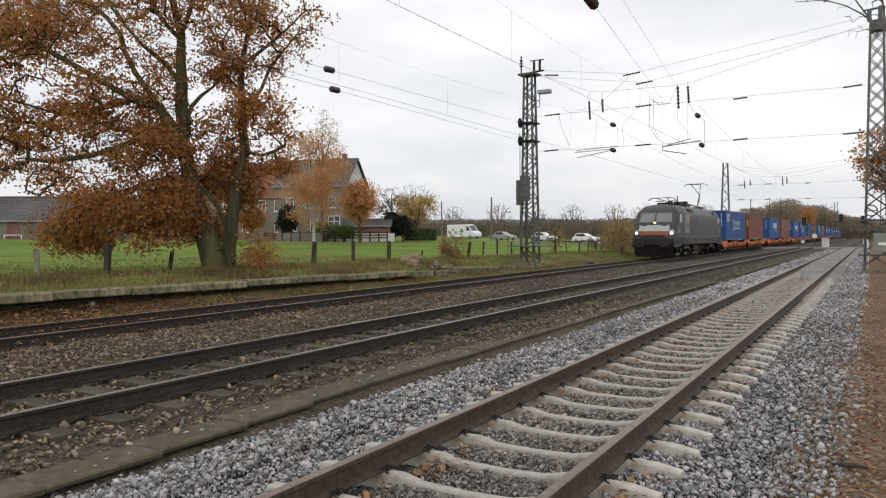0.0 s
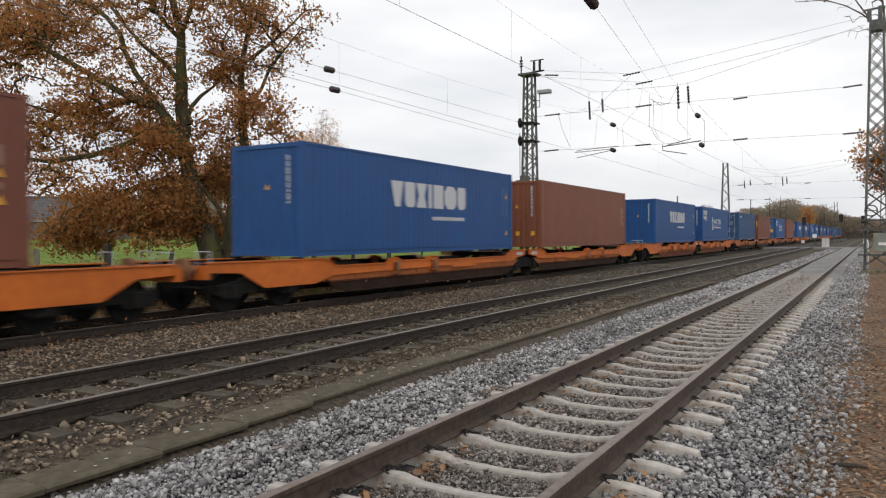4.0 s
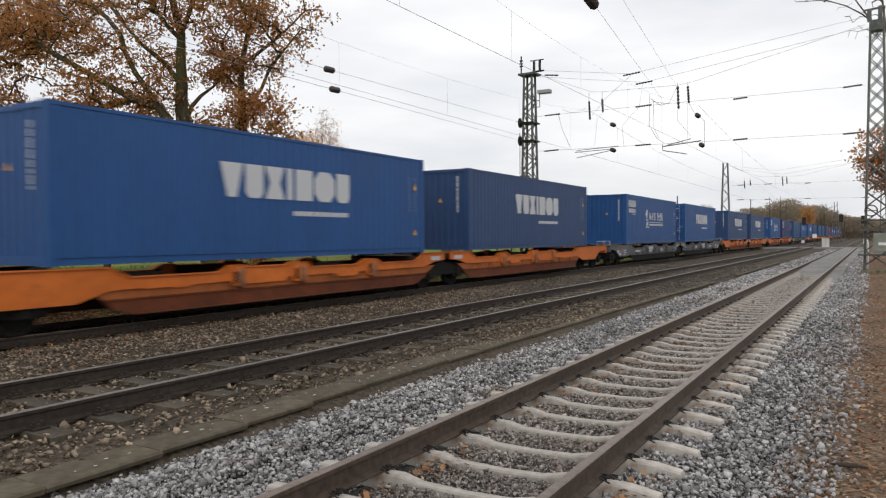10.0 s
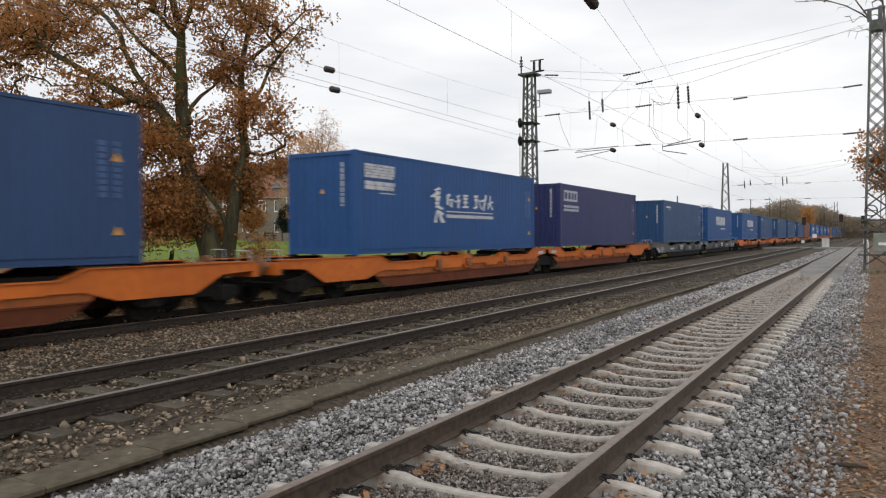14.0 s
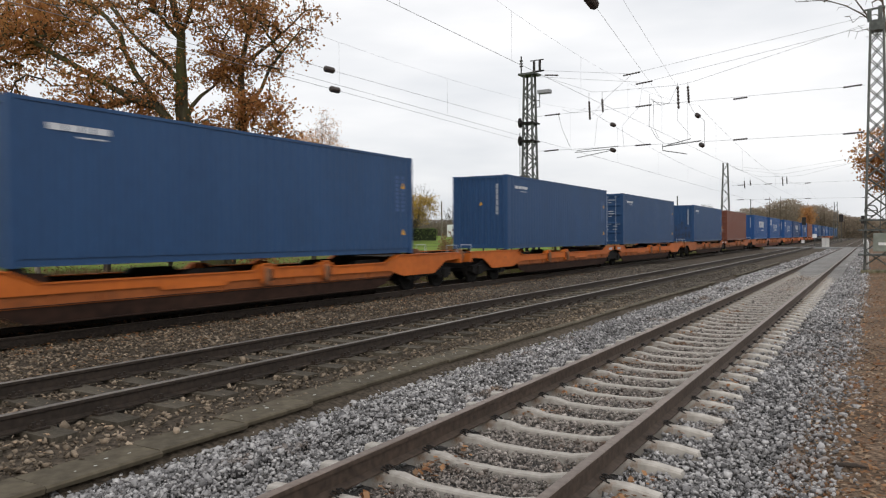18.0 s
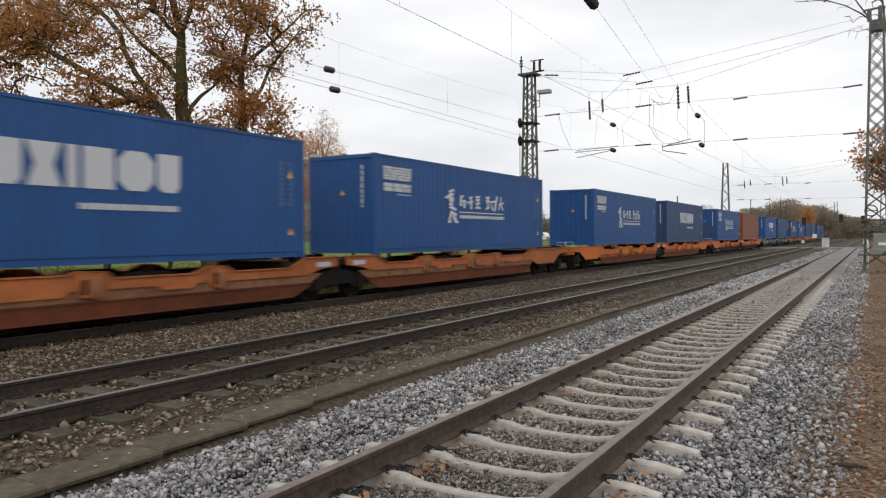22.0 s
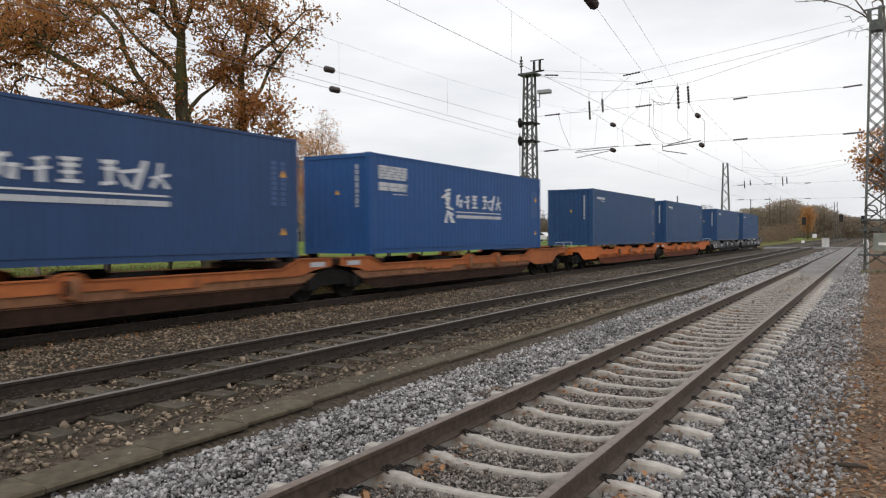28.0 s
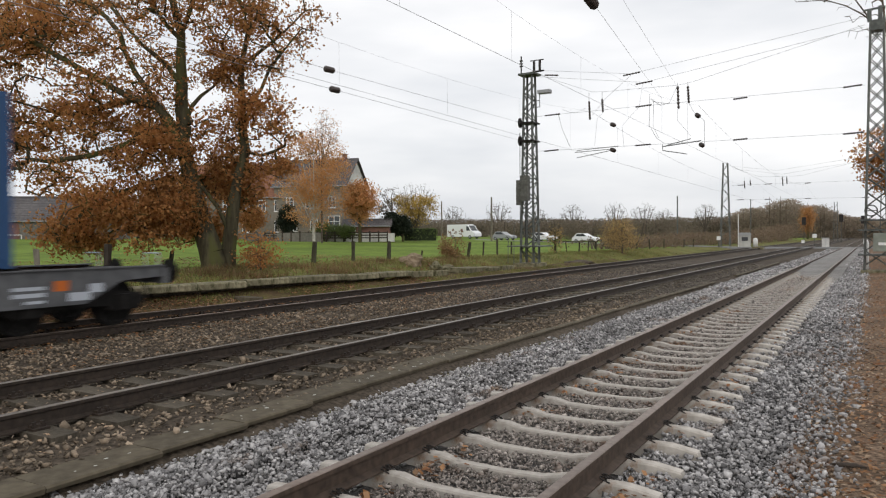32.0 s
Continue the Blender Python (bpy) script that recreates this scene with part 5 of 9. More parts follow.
def blob_targets(blobs, count, gaps=0.0, seed=0, shell=0.35):
    """Points in a union of ellipsoids (centre, radii, share), with gaps by noise."""
    r = np.random.default_rng(seed)
    total = sum(b[2] for b in blobs)
    out = []
    for c, rad, share in blobs:
        n = int(count * share / total)
        while n > 0:
            p = r.normal(0, 1, 3)
            p = p / np.linalg.norm(p) * r.uniform(shell, 1) ** 0.6
            q = np.array(c) + p * np.array(rad)
            if noise.noise(Vector(q) * 0.42 + Vector((seed, 0, 0))) < gaps - 0.35:
                n -= 0.15
                continue
            out.append(q)
            n -= 1
    return np.array(out)


def tree(label, category, where, skeleton, targets, step, tip, bark, leaf, per, spread, size, name="tree", power=0.46, droop=0.0, sides=5, leafy_part=1.0, group="", below=None, girth=(), flat=0.6, scale=1.0):
    N, par, rad, ends = grow(skeleton, targets, step, tip, power)
    # main stems keep a given thickness from foot to top
    k = 0
    for line, g in zip(skeleton, girth):
        n = 1 + sum(max(1, int((Vector(b) - Vector(a)).length / step)) for a, b in zip(line[:-1], line[1:]))
        rad[k:k + n] = np.maximum(rad[k:k + n], np.interp(np.linspace(0, 1, n), np.linspace(0, 1, len(g)), g))
        k += n
    t = thing(name, label, category, pose(*where), group)
    V, F = tubes(N, par, rad, sides)
    part("trunk", fast_mesh("trunk", V * scale, F, True), bark, t, "trunk, limbs and twigs")
    if leaf:
        e = N[ends]
        keep = rng_np.uniform(0, 1, len(e)) < leafy_part
        if below:
            keep &= e[:, 2] < below
        V, F = leaves(e[keep], per, spread, size, flat=flat, droop=droop)
        part("crown", fast_mesh("crown", V * scale, F), leaf, t)
    return t


def local(a, b, z):
    """a metres to the right and b ahead, as the picture's sides lie."""
    v = RIGHT * a + AHEAD * b
    return (v.x, v.y, z)


def oak():
    sk = [[local(-0.05, 0, -0.6), local(-0.14, 0, -0.27), local(-0.35, 0, 0.63), local(-0.67, 0, 1.68), local(-0.99, 0, 2.74), local(-1.26, 0, 3.91), local(-1.47, 0, 5.02), local(-1.73, 0, 6.07), local(-1.61, 0, 6.9), local(-1.74, 0, 7.78), local(-1.7, 0, 8.89), local(-1.74, 0, 10.13), local(-1.7, 0, 11.31), local(-1.99, 0, 12.47), local(-2.3, 0, 14.12), local(-2.49, 0, 16.31)],
          [local(0.46, 0.35, -0.6), local(0.37, 0.35, -0.12), local(0.41, 0.35, 0.84), local(0.6, 0.35, 2.38), local(0.81, 0.35, 3.92), local(1.1, 0.35, 4.98), local(1.3, 0.35, 5.7), local(1.17, 0.35, 6.43), local(1.13, 0.35, 7.55), local(1.11, 0.35, 8.94), local(1.13, 0.35, 9.92), local(1.45, 0.35, 11.39), local(1.8, 0.35, 13.11), local(2.16, 0.35, 15.6)],
          [local(-1.49, 0, 5.07), local(-1.89, -0.16, 6.1), local(-2.24, -0.31, 7.02), local(-2.69, -0.47, 7.71), local(-3.83, -0.62, 8.07), local(-4.73, -0.78, 8.58), local(-6, -0.93, 9.36), local(-6.98, -1.09, 9.92), local(-8.36, -1.24, 10.74), local(-10.25, -1.4, 11.56)],
          [local(-2.59, -0.3, 7.52), local(-3.33, -0.09, 8.6), local(-4.01, 0.13, 9.48), local(-4.62, 0.34, 10.59), local(-4.9, 0.56, 11.48), local(-5.66, 0.77, 12.39), local(-6.88, 0.99, 13.37), local(-8.25, 1.2, 14.86)],
          [local(-1.72, 0, 8.89), local(-2.64, 0.32, 10.02), local(-3.87, 0.64, 11), local(-4.73, 0.96, 11.93), local(-5.65, 1.28, 13.05), local(-6.58, 1.6, 15)],
          [local(-1.73, 0, 11.09), local(-2.26, -0.33, 11.66), local(-2.82, -0.67, 12.59), local(-3.34, -1, 14.31)],
          [local(-1.7, 0, 11.31), local(-1.34, 0.2, 12.53), local(-0.94, 0.4, 13.97), local(-0.48, 0.6, 15.99)],
          [local(-1.61, 0, 6.9), local(-1.3, 0.25, 7.88), local(-0.93, 0.5, 8.43), local(-0.32, 0.75, 8.98), local(0.03, 1, 9.65)],
          [local(-2.33, 0, 6.96), local(-3.04, -0.32, 6.69), local(-4.28, -0.64, 5.84), local(-5.77, -0.96, 5.32), local(-7.49, -1.28, 5.03), local(-8.91, -1.6, 5.16)],
          [local(-1.31, 0, 4.24), local(-2.18, -0.48, 4.26), local(-3.09, -0.96, 3.96), local(-4.37, -1.44, 3.4), local(-5.61, -1.92, 2.54), local(-6.42, -2.4, 1.7)],
          [local(-1.1, 0, 3.07), local(-1.91, -0.53, 2.89), local(-2.79, -1.07, 2.39), local(-3.65, -1.6, 1.64)],
          [local(0.52, 0.3, 1.4), local(0.27, 0.2, 2.18), local(-0.05, 0.1, 2.9), local(-0.7, -0, 3.79), local(-1.27, -0.1, 4.4)],
          [local(1.28, 0.35, 5.65), local(2.07, 0.3, 5.42), local(2.75, 0.25, 5.63), local(3.3, 0.2, 5.9)],
          [local(1.13, 0.35, 7.55), local(1.67, 0.22, 8.13), local(2.15, 0.09, 8.61), local(2.64, -0.04, 9.68), local(3.56, -0.17, 10.74), local(4.28, -0.3, 11.52)],
          [local(1.14, 0.35, 8.66), local(0.41, 0.57, 9.27), local(0.02, 0.78, 10.11), local(0.08, 1, 11.35)],
          [local(-3.86, -0.55, 8.08), local(-5.25, -0.26, 7.81), local(-6.77, 0.02, 7.48), local(-8.31, 0.31, 7.65), local(-10.14, 0.6, 8.22)],
          [local(1.13, 0.35, 9.92), local(2.02, 0.5, 10.59), local(3.11, 0.65, 11.52), local(4.22, 0.8, 12.68)]]
    blobs = [(local(-4.6, 0, 13.2), (8.6, 5.0, 5.2), 34), (local(-9.2, -0.4, 9.0), (5.8, 4.6, 3.4), 17), (local(-9.4, 0, 11.6), (3.8, 3.0, 2.4), 17), (local(-4.4, -0.8, 7.8), (3.4, 3.2, 2.4), 5), (local(1.8, 0, 12.8), (3.0, 3.0, 4.2), 14),
             (local(1.7, 0.2, 7.7), (1.5, 1.4, 1.4), 7), (local(-0.3, 0.7, 7.6), (1.5, 1.2, 1.3), 2), (local(-5.0, -0.5, 8.0), (3.0, 2.4, 1.6), 3), (local(-1.7, -1.2, 2.5), (1.0, 1.0, 1.2), 7), (local(-2.4, -0.7, 3.6), (1.6, 1.2, 0.9), 5), (local(-2.8, -1.0, 2.8), (2.3, 1.8, 1.4), 13), (local(-5.0, -1.7, 2.6), (2.4, 1.9, 1.3), 11), (local(-6.5, -2.2, 1.5), (1.2, 1.2, 0.8), 4),
             (local(-4.2, -1.5, 1.35), (3.4, 1.6, 0.75), 7), (local(-2.8, -0.4, 5.6), (2.4, 2.2, 1.6), 12), (local(-3.8, 0.3, 7.2), (2.2, 2.0, 1.7), 7), (local(0.2, 0.6, 6.0), (1.3, 1.0, 0.9), 2.5), (local(-8.0, -0.6, 6.0), (4.6, 3.0, 1.9), 8.5), (local(-11.0, -1.0, 4.6), (2.6, 2.4, 0.9), 4), (local(-6.0, -1.2, 3.8), (3.0, 2.0, 0.8), 4), (local(0.0, 1.6, 4.3), (2.2, 1.2, 1.5), 13), (local(-0.3, 2.2, 3.2), (1.7, 1.0, 1.6), 8), (local(-1.2, 1.5, 2.4), (1.5, 0.8, 1.5), 7), (local(2.5, 0.8, 5.1), (1.5, 1.0, 0.8), 3),
             (local(3.2, 0.2, 6.7), (0.9, 0.9, 0.7), 1.2), (local(0.9, 0.3, 9.4), (2.0, 1.6, 1.4), 4), (local(-1.0, 0.4, 10.5), (2.4, 2.4, 3.0), 3)]
    # sprays: flat clumps of a few twigs each
    clumps = blob_targets(blobs, 1760, 0.22, 3, 0.1)
    r = np.random.default_rng(77)
    twigs = np.repeat(clumps, 3, 0) + r.normal(0, 1, (len(clumps) * 3, 3)) * np.array([0.42, 0.42, 0.16])
    return tree("tall two-stemmed oak with thin orange-brown autumn leaves and mossy trunks", "tree", (-19.98, 18.25, 0.628), sk, twigs,
                0.4, 0.0125, BARK, OAKLEAF, 17, 0.27, 0.16, power=0.415, sides=6, flat=0.55, scale=0.72,
                girth=((0.72, 0.62, 0.55, 0.49, 0.42, 0.38, 0.38, 0.33, 0.28, 0.24, 0.20, 0.17, 0.11, 0.08, 0.04), (0.42, 0.37, 0.34, 0.29, 0.25, 0.22, 0.18, 0.15, 0.12, 0.10, 0.08, 0.06, 0.03),
                       (0.24, 0.20, 0.17, 0.14, 0.12, 0.10, 0.07, 0.03), (0.14, 0.12, 0.10, 0.07, 0.03), (0.13, 0.11, 0.08, 0.05, 0.03), (0.12, 0.09, 0.05), (0.13, 0.10, 0.05), (0.14, 0.11, 0.08, 0.04),
                       (0.11, 0.09, 0.06, 0.03), (0.12, 0.09, 0.06, 0.03), (0.09, 0.06, 0.03), (0.13, 0.12, 0.10, 0.10), (0.09, 0.06, 0.03), (0.11, 0.08, 0.05, 0.03), (0.09, 0.06, 0.03), (0.08, 0.06, 0.03), (0.07, 0.05, 0.03)))


oak()


def simple_tree(label, where, h, r, n, bark, leaf, per, size, name="tree", clear=0.25, seed=0, tip=0.02, spread=0.35, gaps=0.0, wide=1.0, leafy_part=1.0, power=0.45, lean=0.0, droop=0.0, step=0.6, group="", lift=0.58, below=None, fan=0, vase=0.75):
    sk = [[(0, 0, -0.3), (lean * 0.3, 0, h * clear), (lean * 0.6, 0.05 * h * 0.1, h * 0.55), (lean, 0, h * 0.9)]]
    fr = random.Random(seed + 100)
    for i in range(fan):
        a, k = 2.4 * i + fr.uniform(-0.4, 0.4), (i + 0.5) / fan
        out, z0 = r * (0.25 + vase * k ** 0.6), h * clear * fr.uniform(0.7, 1.1)
        zt = h * (0.98 - 0.42 * k)
        sk.append([(0, 0, z0), (out * 0.35 * math.cos(a), out * 0.35 * math.sin(a), z0 + (zt - z0) * 0.35), (out * math.cos(a), out * math.sin(a), zt)])
    blobs = [((lean * 0.6, 0, h * (clear + (1 - clear) * lift)), (r * wide, r, h * (1 - clear) * 0.5), 1)]
    return tree(label, "tree" if name != "shrub" else "shrub", where, sk, blob_targets(blobs, n, gaps, seed, 0.15), step, tip, bark, leaf, per, spread, size, name, power, droop, 5, leafy_part, group, below)


simple_tree("tall birch with hanging orange autumn leaves before the house", (-52.8, 61.8, 1.3), 12.6, 4.1, 520, BIRCHBARK, BIRCHLEAF, 34, 0.16, "birch_tree", 0.14, 5, 0.011, 0.42, gaps=0.3, droop=1.2, lift=0.46, fan=9, vase=0.6)
simple_tree("thin bare birch top with few leaves", (-52.0, 62.2, 1.3), 14.6, 2.3, 300, TWIG, BIRCHLEAF, 6, 0.13, "birch_tree", 0.5, 6, 0.007, 0.4, lift=0.5, fan=8, vase=0.5, step=0.4)
simple_tree("rusty orange tree beside the white gable", (-50.6, 67.2, 1.3), 6.6, 1.9, 170, BARK, BIRCHLEAF, 46, 0.2, "garden_tree", 0.2, 8, 0.02, 0.4)
simple_tree("bare rounded tree with yellow leaves in its lower crown", (-58.3, 91.0, 1.3), 8.2, 3.5, 420, TWIG, YELLOWLEAF, 26, 0.19, "garden_tree", 0.14, 9, 0.011, 0.4, leafy_part=0.85, step=0.5, below=6.2, fan=46, vase=0.9, power=0.42)
simple_tree("bare dark garden tree", (-62.5, 91.0, 1.3), 7.4, 3.2, 160, TWIG, WOODLEAF, 8, 0.2, "garden_tree", 0.2, 10, 0.018, 0.4)
simple_tree("dark evergreen garden bush", (-55.7, 80.9, 1.3), 3.4, 1.3, 120, BARK, DARKLEAF, 60, 0.2, "shrub", 0.0, 11, 0.02, 0.25)
simple_tree("dark evergreen garden bush", (-54.3, 81.6, 1.3), 2.9, 1.1, 100, BARK, DARKLEAF, 60, 0.2, "shrub", 0.0, 12, 0.02, 0.25)
simple_tree("tall dark clipped evergreen before the farmhouse", (-69.0, 75.2, 1.5), 4.2, 1.35, 150, BARK, DARKLEAF, 60, 0.2, "shrub", 0.0, 13, 0.02, 0.25)
simple_tree("dark red-leaved tree before the farmhouse", (-72.5, 72.0, 1.5), 4.0, 1.6, 90, BARK, OAKLEAF, 50, 0.24, "garden_tree", 0.2, 14, 0.02, 0.4)
simple_tree("low dark garden shrub", (-60.8, 73.2, 1.4), 1.9, 1.6, 70, BARK, GREENLEAF, 60, 0.18, "shrub", 0.0, 16, 0.02, 0.3)
simple_tree("low dark garden shrub", (-57.8, 73.6, 1.4), 1.8, 1.4, 70, BARK, GREENLEAF, 60, 0.18, "shrub", 0.0, 17, 0.02, 0.3)
simple_tree("thin reddish shrub on the verge", (-19.75, 34.9, 0.1), 1.6, 0.85, 150, TWIG, SHRUBLEAF, 16, 0.09, "shrub", 0.0, 18, 0.004, 0.14, step=0.18)
simple_tree("brown-leaved sapling at the foot of the oak", (-18.8, 19.0, 0.42), 1.5, 0.73, 60, TWIG, OAKLEAF, 8, 0.095, "shrub", 0.05, 19, 0.005, 0.2, step=0.25)
simple_tree("brown-leaved sapling at the foot of the oak", (-18.2, 18.5, 0.42), 0.95, 0.65, 60, TWIG, OAKLEAF, 14, 0.088, "shrub", 0.05, 20, 0.005, 0.2, step=0.25)
simple_tree("dense orange-brown scrub beside the track", (-17.9, 59.6, 0.1), 2.9, 1.8, 340, TWIG, OLIVELEAF, 9, 0.10, "shrub", 0.0, 21, 0.006, 0.25, step=0.25)
simple_tree("dense orange-brown scrub beside the track", (-19.2, 63.0, 0.1), 2.8, 1.7, 280, TWIG, OLIVELEAF, 8, 0.10, "shrub", 0.0, 22, 0.006, 0.25, step=0.25)
simple_tree("twiggy dead stump behind the mast", (-20.6, 51.6, 0.1), 2.3, 0.7, 110, BARK, OLIVELEAF, 5, 0.10, "shrub", 0.0, 23, 0.012, 0.2, step=0.25)
simple_tree("orange autumn tree before the wooded hill", (-17.0, 246.0, 0.5), 9.4, 1.5, 200, BARK, AUTUMNLEAF, 26, 0.24, "autumn_tree", 0.1, 24, 0.04, 0.8)
def leaning_tree():
    """A leafless tree beyond the path, whose long boughs hang out over the mast's head."""
    sk = [[(0, 0, -0.3), (-0.2, 0, 4.0), (-0.7, 0, 8.0), (-1.7, 0, 11.0), (-3.0, -0.2, 11.5), (-3.6, -0.3, 12.1), (-4.0, -0.3, 12.5), (-4.7, -0.4, 13.0), (-5.6, -0.5, 13.4), (-6.9, -0.6, 13.5)],
          [(-3.6, -0.3, 12.1), (-4.3, -0.5, 13.2), (-5.2, -0.7, 14.4)], [(-3.0, -0.2, 11.5), (-3.1, -0.2, 12.6), (-3.3, -0.2, 14.2)], [(-0.7, 0, 8.0), (-1.2, 0.4, 11.5), (-1.8, 0.8, 15.0)]]
    blobs = [((-3.6, 0, 13.6), (1.9, 1.6, 1.5), 3), ((-6.0, -0.4, 13.7), (1.5, 1.0, 0.8), 1), ((-3.6, -0.2, 11.6), (1.3, 0.8, 0.6), 1), ((-2.0, 0.5, 13.5), (2.0, 2.0, 2.5), 3)]
    return tree("leaning leafless tree reaching over the mast", "tree", (3.5, 41.8, -0.1), sk, blob_targets(blobs, 230, 0.0, 25, 0.1), 0.35, 0.007, TWIG, None, 0, 0, 0, "bare_tree", 0.44,
                girth=((0.24, 0.22, 0.19, 0.15, 0.12, 0.09, 0.07, 0.05, 0.03, 0.015), (0.05, 0.03, 0.01), (0.05, 0.03, 0.01), (0.12, 0.08, 0.03)))


leaning_tree()
simple_tree("small oak with orange-brown leaves beside the mast", (1.5, 51.2, -0.1), 8.8, 2.5, 300, BARK, OAKLEAF, 40, 0.17, "oak_tree", 0.5, 26, 0.010, 0.28, lift=0.42)
bare = (("bare round-crowned tree on the horizon", -171, 300, 1, 15, 6.5), ("bare round-crowned tree on the horizon", -156, 318, 1, 17, 7.0), ("bare round-crowned tree on the horizon", -121, 325, 1, 15, 6.5),
        ("bare round-crowned tree on the horizon", -104, 335, 1, 16, 6.0), ("bare round-crowned tree on the horizon", -92, 342, 0.5, 16, 7.0), ("bare round-crowned tree on the horizon", -136, 320, 1, 13, 6.0),
        ("bare round-crowned tree on the horizon", -188, 296, 1, 14, 5.5), ("bare round-crowned tree on the horizon", -84, 345, 0.5, 13, 5.0), ("bare round-crowned tree on the horizon", -66, 348, 0.5, 15, 6.0))
FARTWIG = surf("far_bare_twig", (0.095, 0.08, 0.068), (0.14, 0.12, 0.10), 5, 0.95, bump=0, spec=0.1)
for i, (lab, x, y, z, h, r) in enumerate(bare):
    simple_tree(lab, (x, y, z), h, r, 420, FARTWIG, None, 0, 0.3, "bare_tree", 0.25, 40 + i, 0.029, 0.4, group="bare trees on the horizon", step=1.2, power=0.44, fan=9, vase=0.7)


def hedge(m4, ln, w, h, label):
    t = thing("hedge", label, "hedge", m4)
    c = rng_np.uniform(0, 1, (int(ln * h * w * 34) + 200, 3)) * np.array([ln, w, h])
    V, F = leaves(c, 10, 0.10, 0.14)
    V[:, 2] = np.clip(V[:, 2], 0.0, h + 0.05)
    part("foliage", fast_mesh("foliage", V, F), GREENLEAF, t)
    core = Mesh()
    core.box(0.12, ln - 0.12, 0.12, w - 0.12, -0.2, h - 0.12)
    part("core", core, DARKHEDGE, t, "dark inner stems")
    return t


DARKHEDGE = surf("hedge_core", (0.012, 0.018, 0.008), (0.025, 0.035, 0.014), 9, 0.95, bump=0.5)
hedge(frame_at(-55.4, 83.4, 1.3, TURN), 4.6, 1.0, 1.5, "clipped green garden hedge")


# ---------------------------------------------------------------- woods and scrub on the horizon
THICKET = surf("thicket_brown", (0.15, 0.127, 0.095), (0.21, 0.18, 0.135), 0.8, 0.95, bump=0.3, big=0.1, bigvar=0.15, spec=0.05)
def woods(name, label, line, count, size, material, seed, depth=26.0, trunks=60):
    """A far wood as one stretch: uneven crowns along a line of (x, y, z, height)."""
    r = np.random.default_rng(seed)
    line = np.array(line, float)
    seg = np.linalg.norm(np.diff(line[:, :2], axis=0), axis=1)
    cum = np.concatenate([[0], np.cumsum(seg)])
    s = r.uniform(0, cum[-1], count)
    base = np.stack([np.interp(s, cum, line[:, k]) for k in range(4)], 1)
    crown = np.array([noise.noise((q * 0.09, seed, 0)) * 0.16 + noise.noise((q * 0.31, seed, 4)) * 0.12 for q in s])
    h = base[:, 3] * (0.92 + crown)
    f = 1 - r.uniform(0, 1, count) ** 1.4
    c = np.stack([base[:, 0] + r.normal(0, 1.5, count), base[:, 1] + r.uniform(0, depth, count), base[:, 2] + h * f], 1)
    V, F = leaves(c, 1, 0.4, size)
    ob = tagged(part(name, fast_mesh(name, V, F), material), label, "woods", kind="stuff")
    if depth > 20:
        # the thicket inside the wood, as an uneven ridge
        core = Mesh()
        steps = np.linspace(0, cum[-1], 160)
        for q in steps:
            x, y, z, hh = (float(np.interp(q, cum, line[:, k])) for k in range(4))
            hh *= 0.80 + noise.noise((q * 0.09, seed, 0)) * 0.16 + noise.noise((q * 0.31, seed, 4)) * 0.12
            core.v += [(x, y + depth * 0.3, z - 1), (x, y + depth * 0.5, z + hh), (x, y + depth * 0.7, z - 1)]
        for i in range(len(steps) - 1):
            core.f += [(3 * i, 3 * i + 1, 3 * i + 4, 3 * i + 3), (3 * i + 1, 3 * i + 2, 3 * i + 5, 3 * i + 4)]
        part("thicket", core, THICKET, ob, "dense brown thicket")["kind"] = "stuff"
    m = Mesh()
    for _ in range(trunks):
        q = r.uniform(0, cum[-1])
        p = [float(np.interp(q, cum, line[:, k])) for k in range(4)]
        y = p[1] + r.uniform(-1, 3)
        m.tube([(p[0], y, p[2] - 0.5), (p[0] + r.normal(0, 0.5), y, p[2] + p[3] * r.uniform(0.85, 1.1))], [0.22, 0.06], 4, False)
    part("trunk", m, TWIG, ob, "thin bare stems")["kind"] = "stuff"
    return ob


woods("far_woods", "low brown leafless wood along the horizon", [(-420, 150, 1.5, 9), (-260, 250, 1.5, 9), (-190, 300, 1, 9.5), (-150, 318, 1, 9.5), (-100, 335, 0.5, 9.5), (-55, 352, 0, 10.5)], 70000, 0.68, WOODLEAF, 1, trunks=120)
woods("wooded_hill", "brown wooded hill behind the level crossing, paled for haze", [(-66, 348, 0, 9), (-60, 350, 0, 10.5), (-54, 352, 0, 12.5), (-47, 357, 0, 14.5), (-41, 361, 0, 17.5), (-36, 364, 0, 19.5), (-31, 366, 0, 18), (-26, 367, 0, 15.5), (-20, 370, 0, 14.5), (-12, 376, 0, 11.5), (-3, 381, 0, 9), (8, 385, 0, 8), (60, 390, 0, 8)], 66000, 0.66, HILLLEAF, 2, 30, 30)
woods("lineside_scrub", "brown leafless scrub along the railway", [(-24.5, 72, -0.1, 1.2), (-24.5, 100, -0.1, 1.7), (-24, 118, -0.1, 2.0), (-23, 135, -0.1, 2.0), (-22, 170, 0, 2.6), (-22, 240, 0, 5)], 28000, 0.24, SCRUBLEAF, 3, 8, 60)
woods("roadside_scrub", "brown scrub and hedges beyond the road", [(-120, 150, 1.2, 4), (-70, 150, 1.0, 4), (-45, 140, 0.4, 4.2), (-30, 130, 0.1, 4.6)], 24000, 0.4, WOODLEAF, 4, 12, 40)
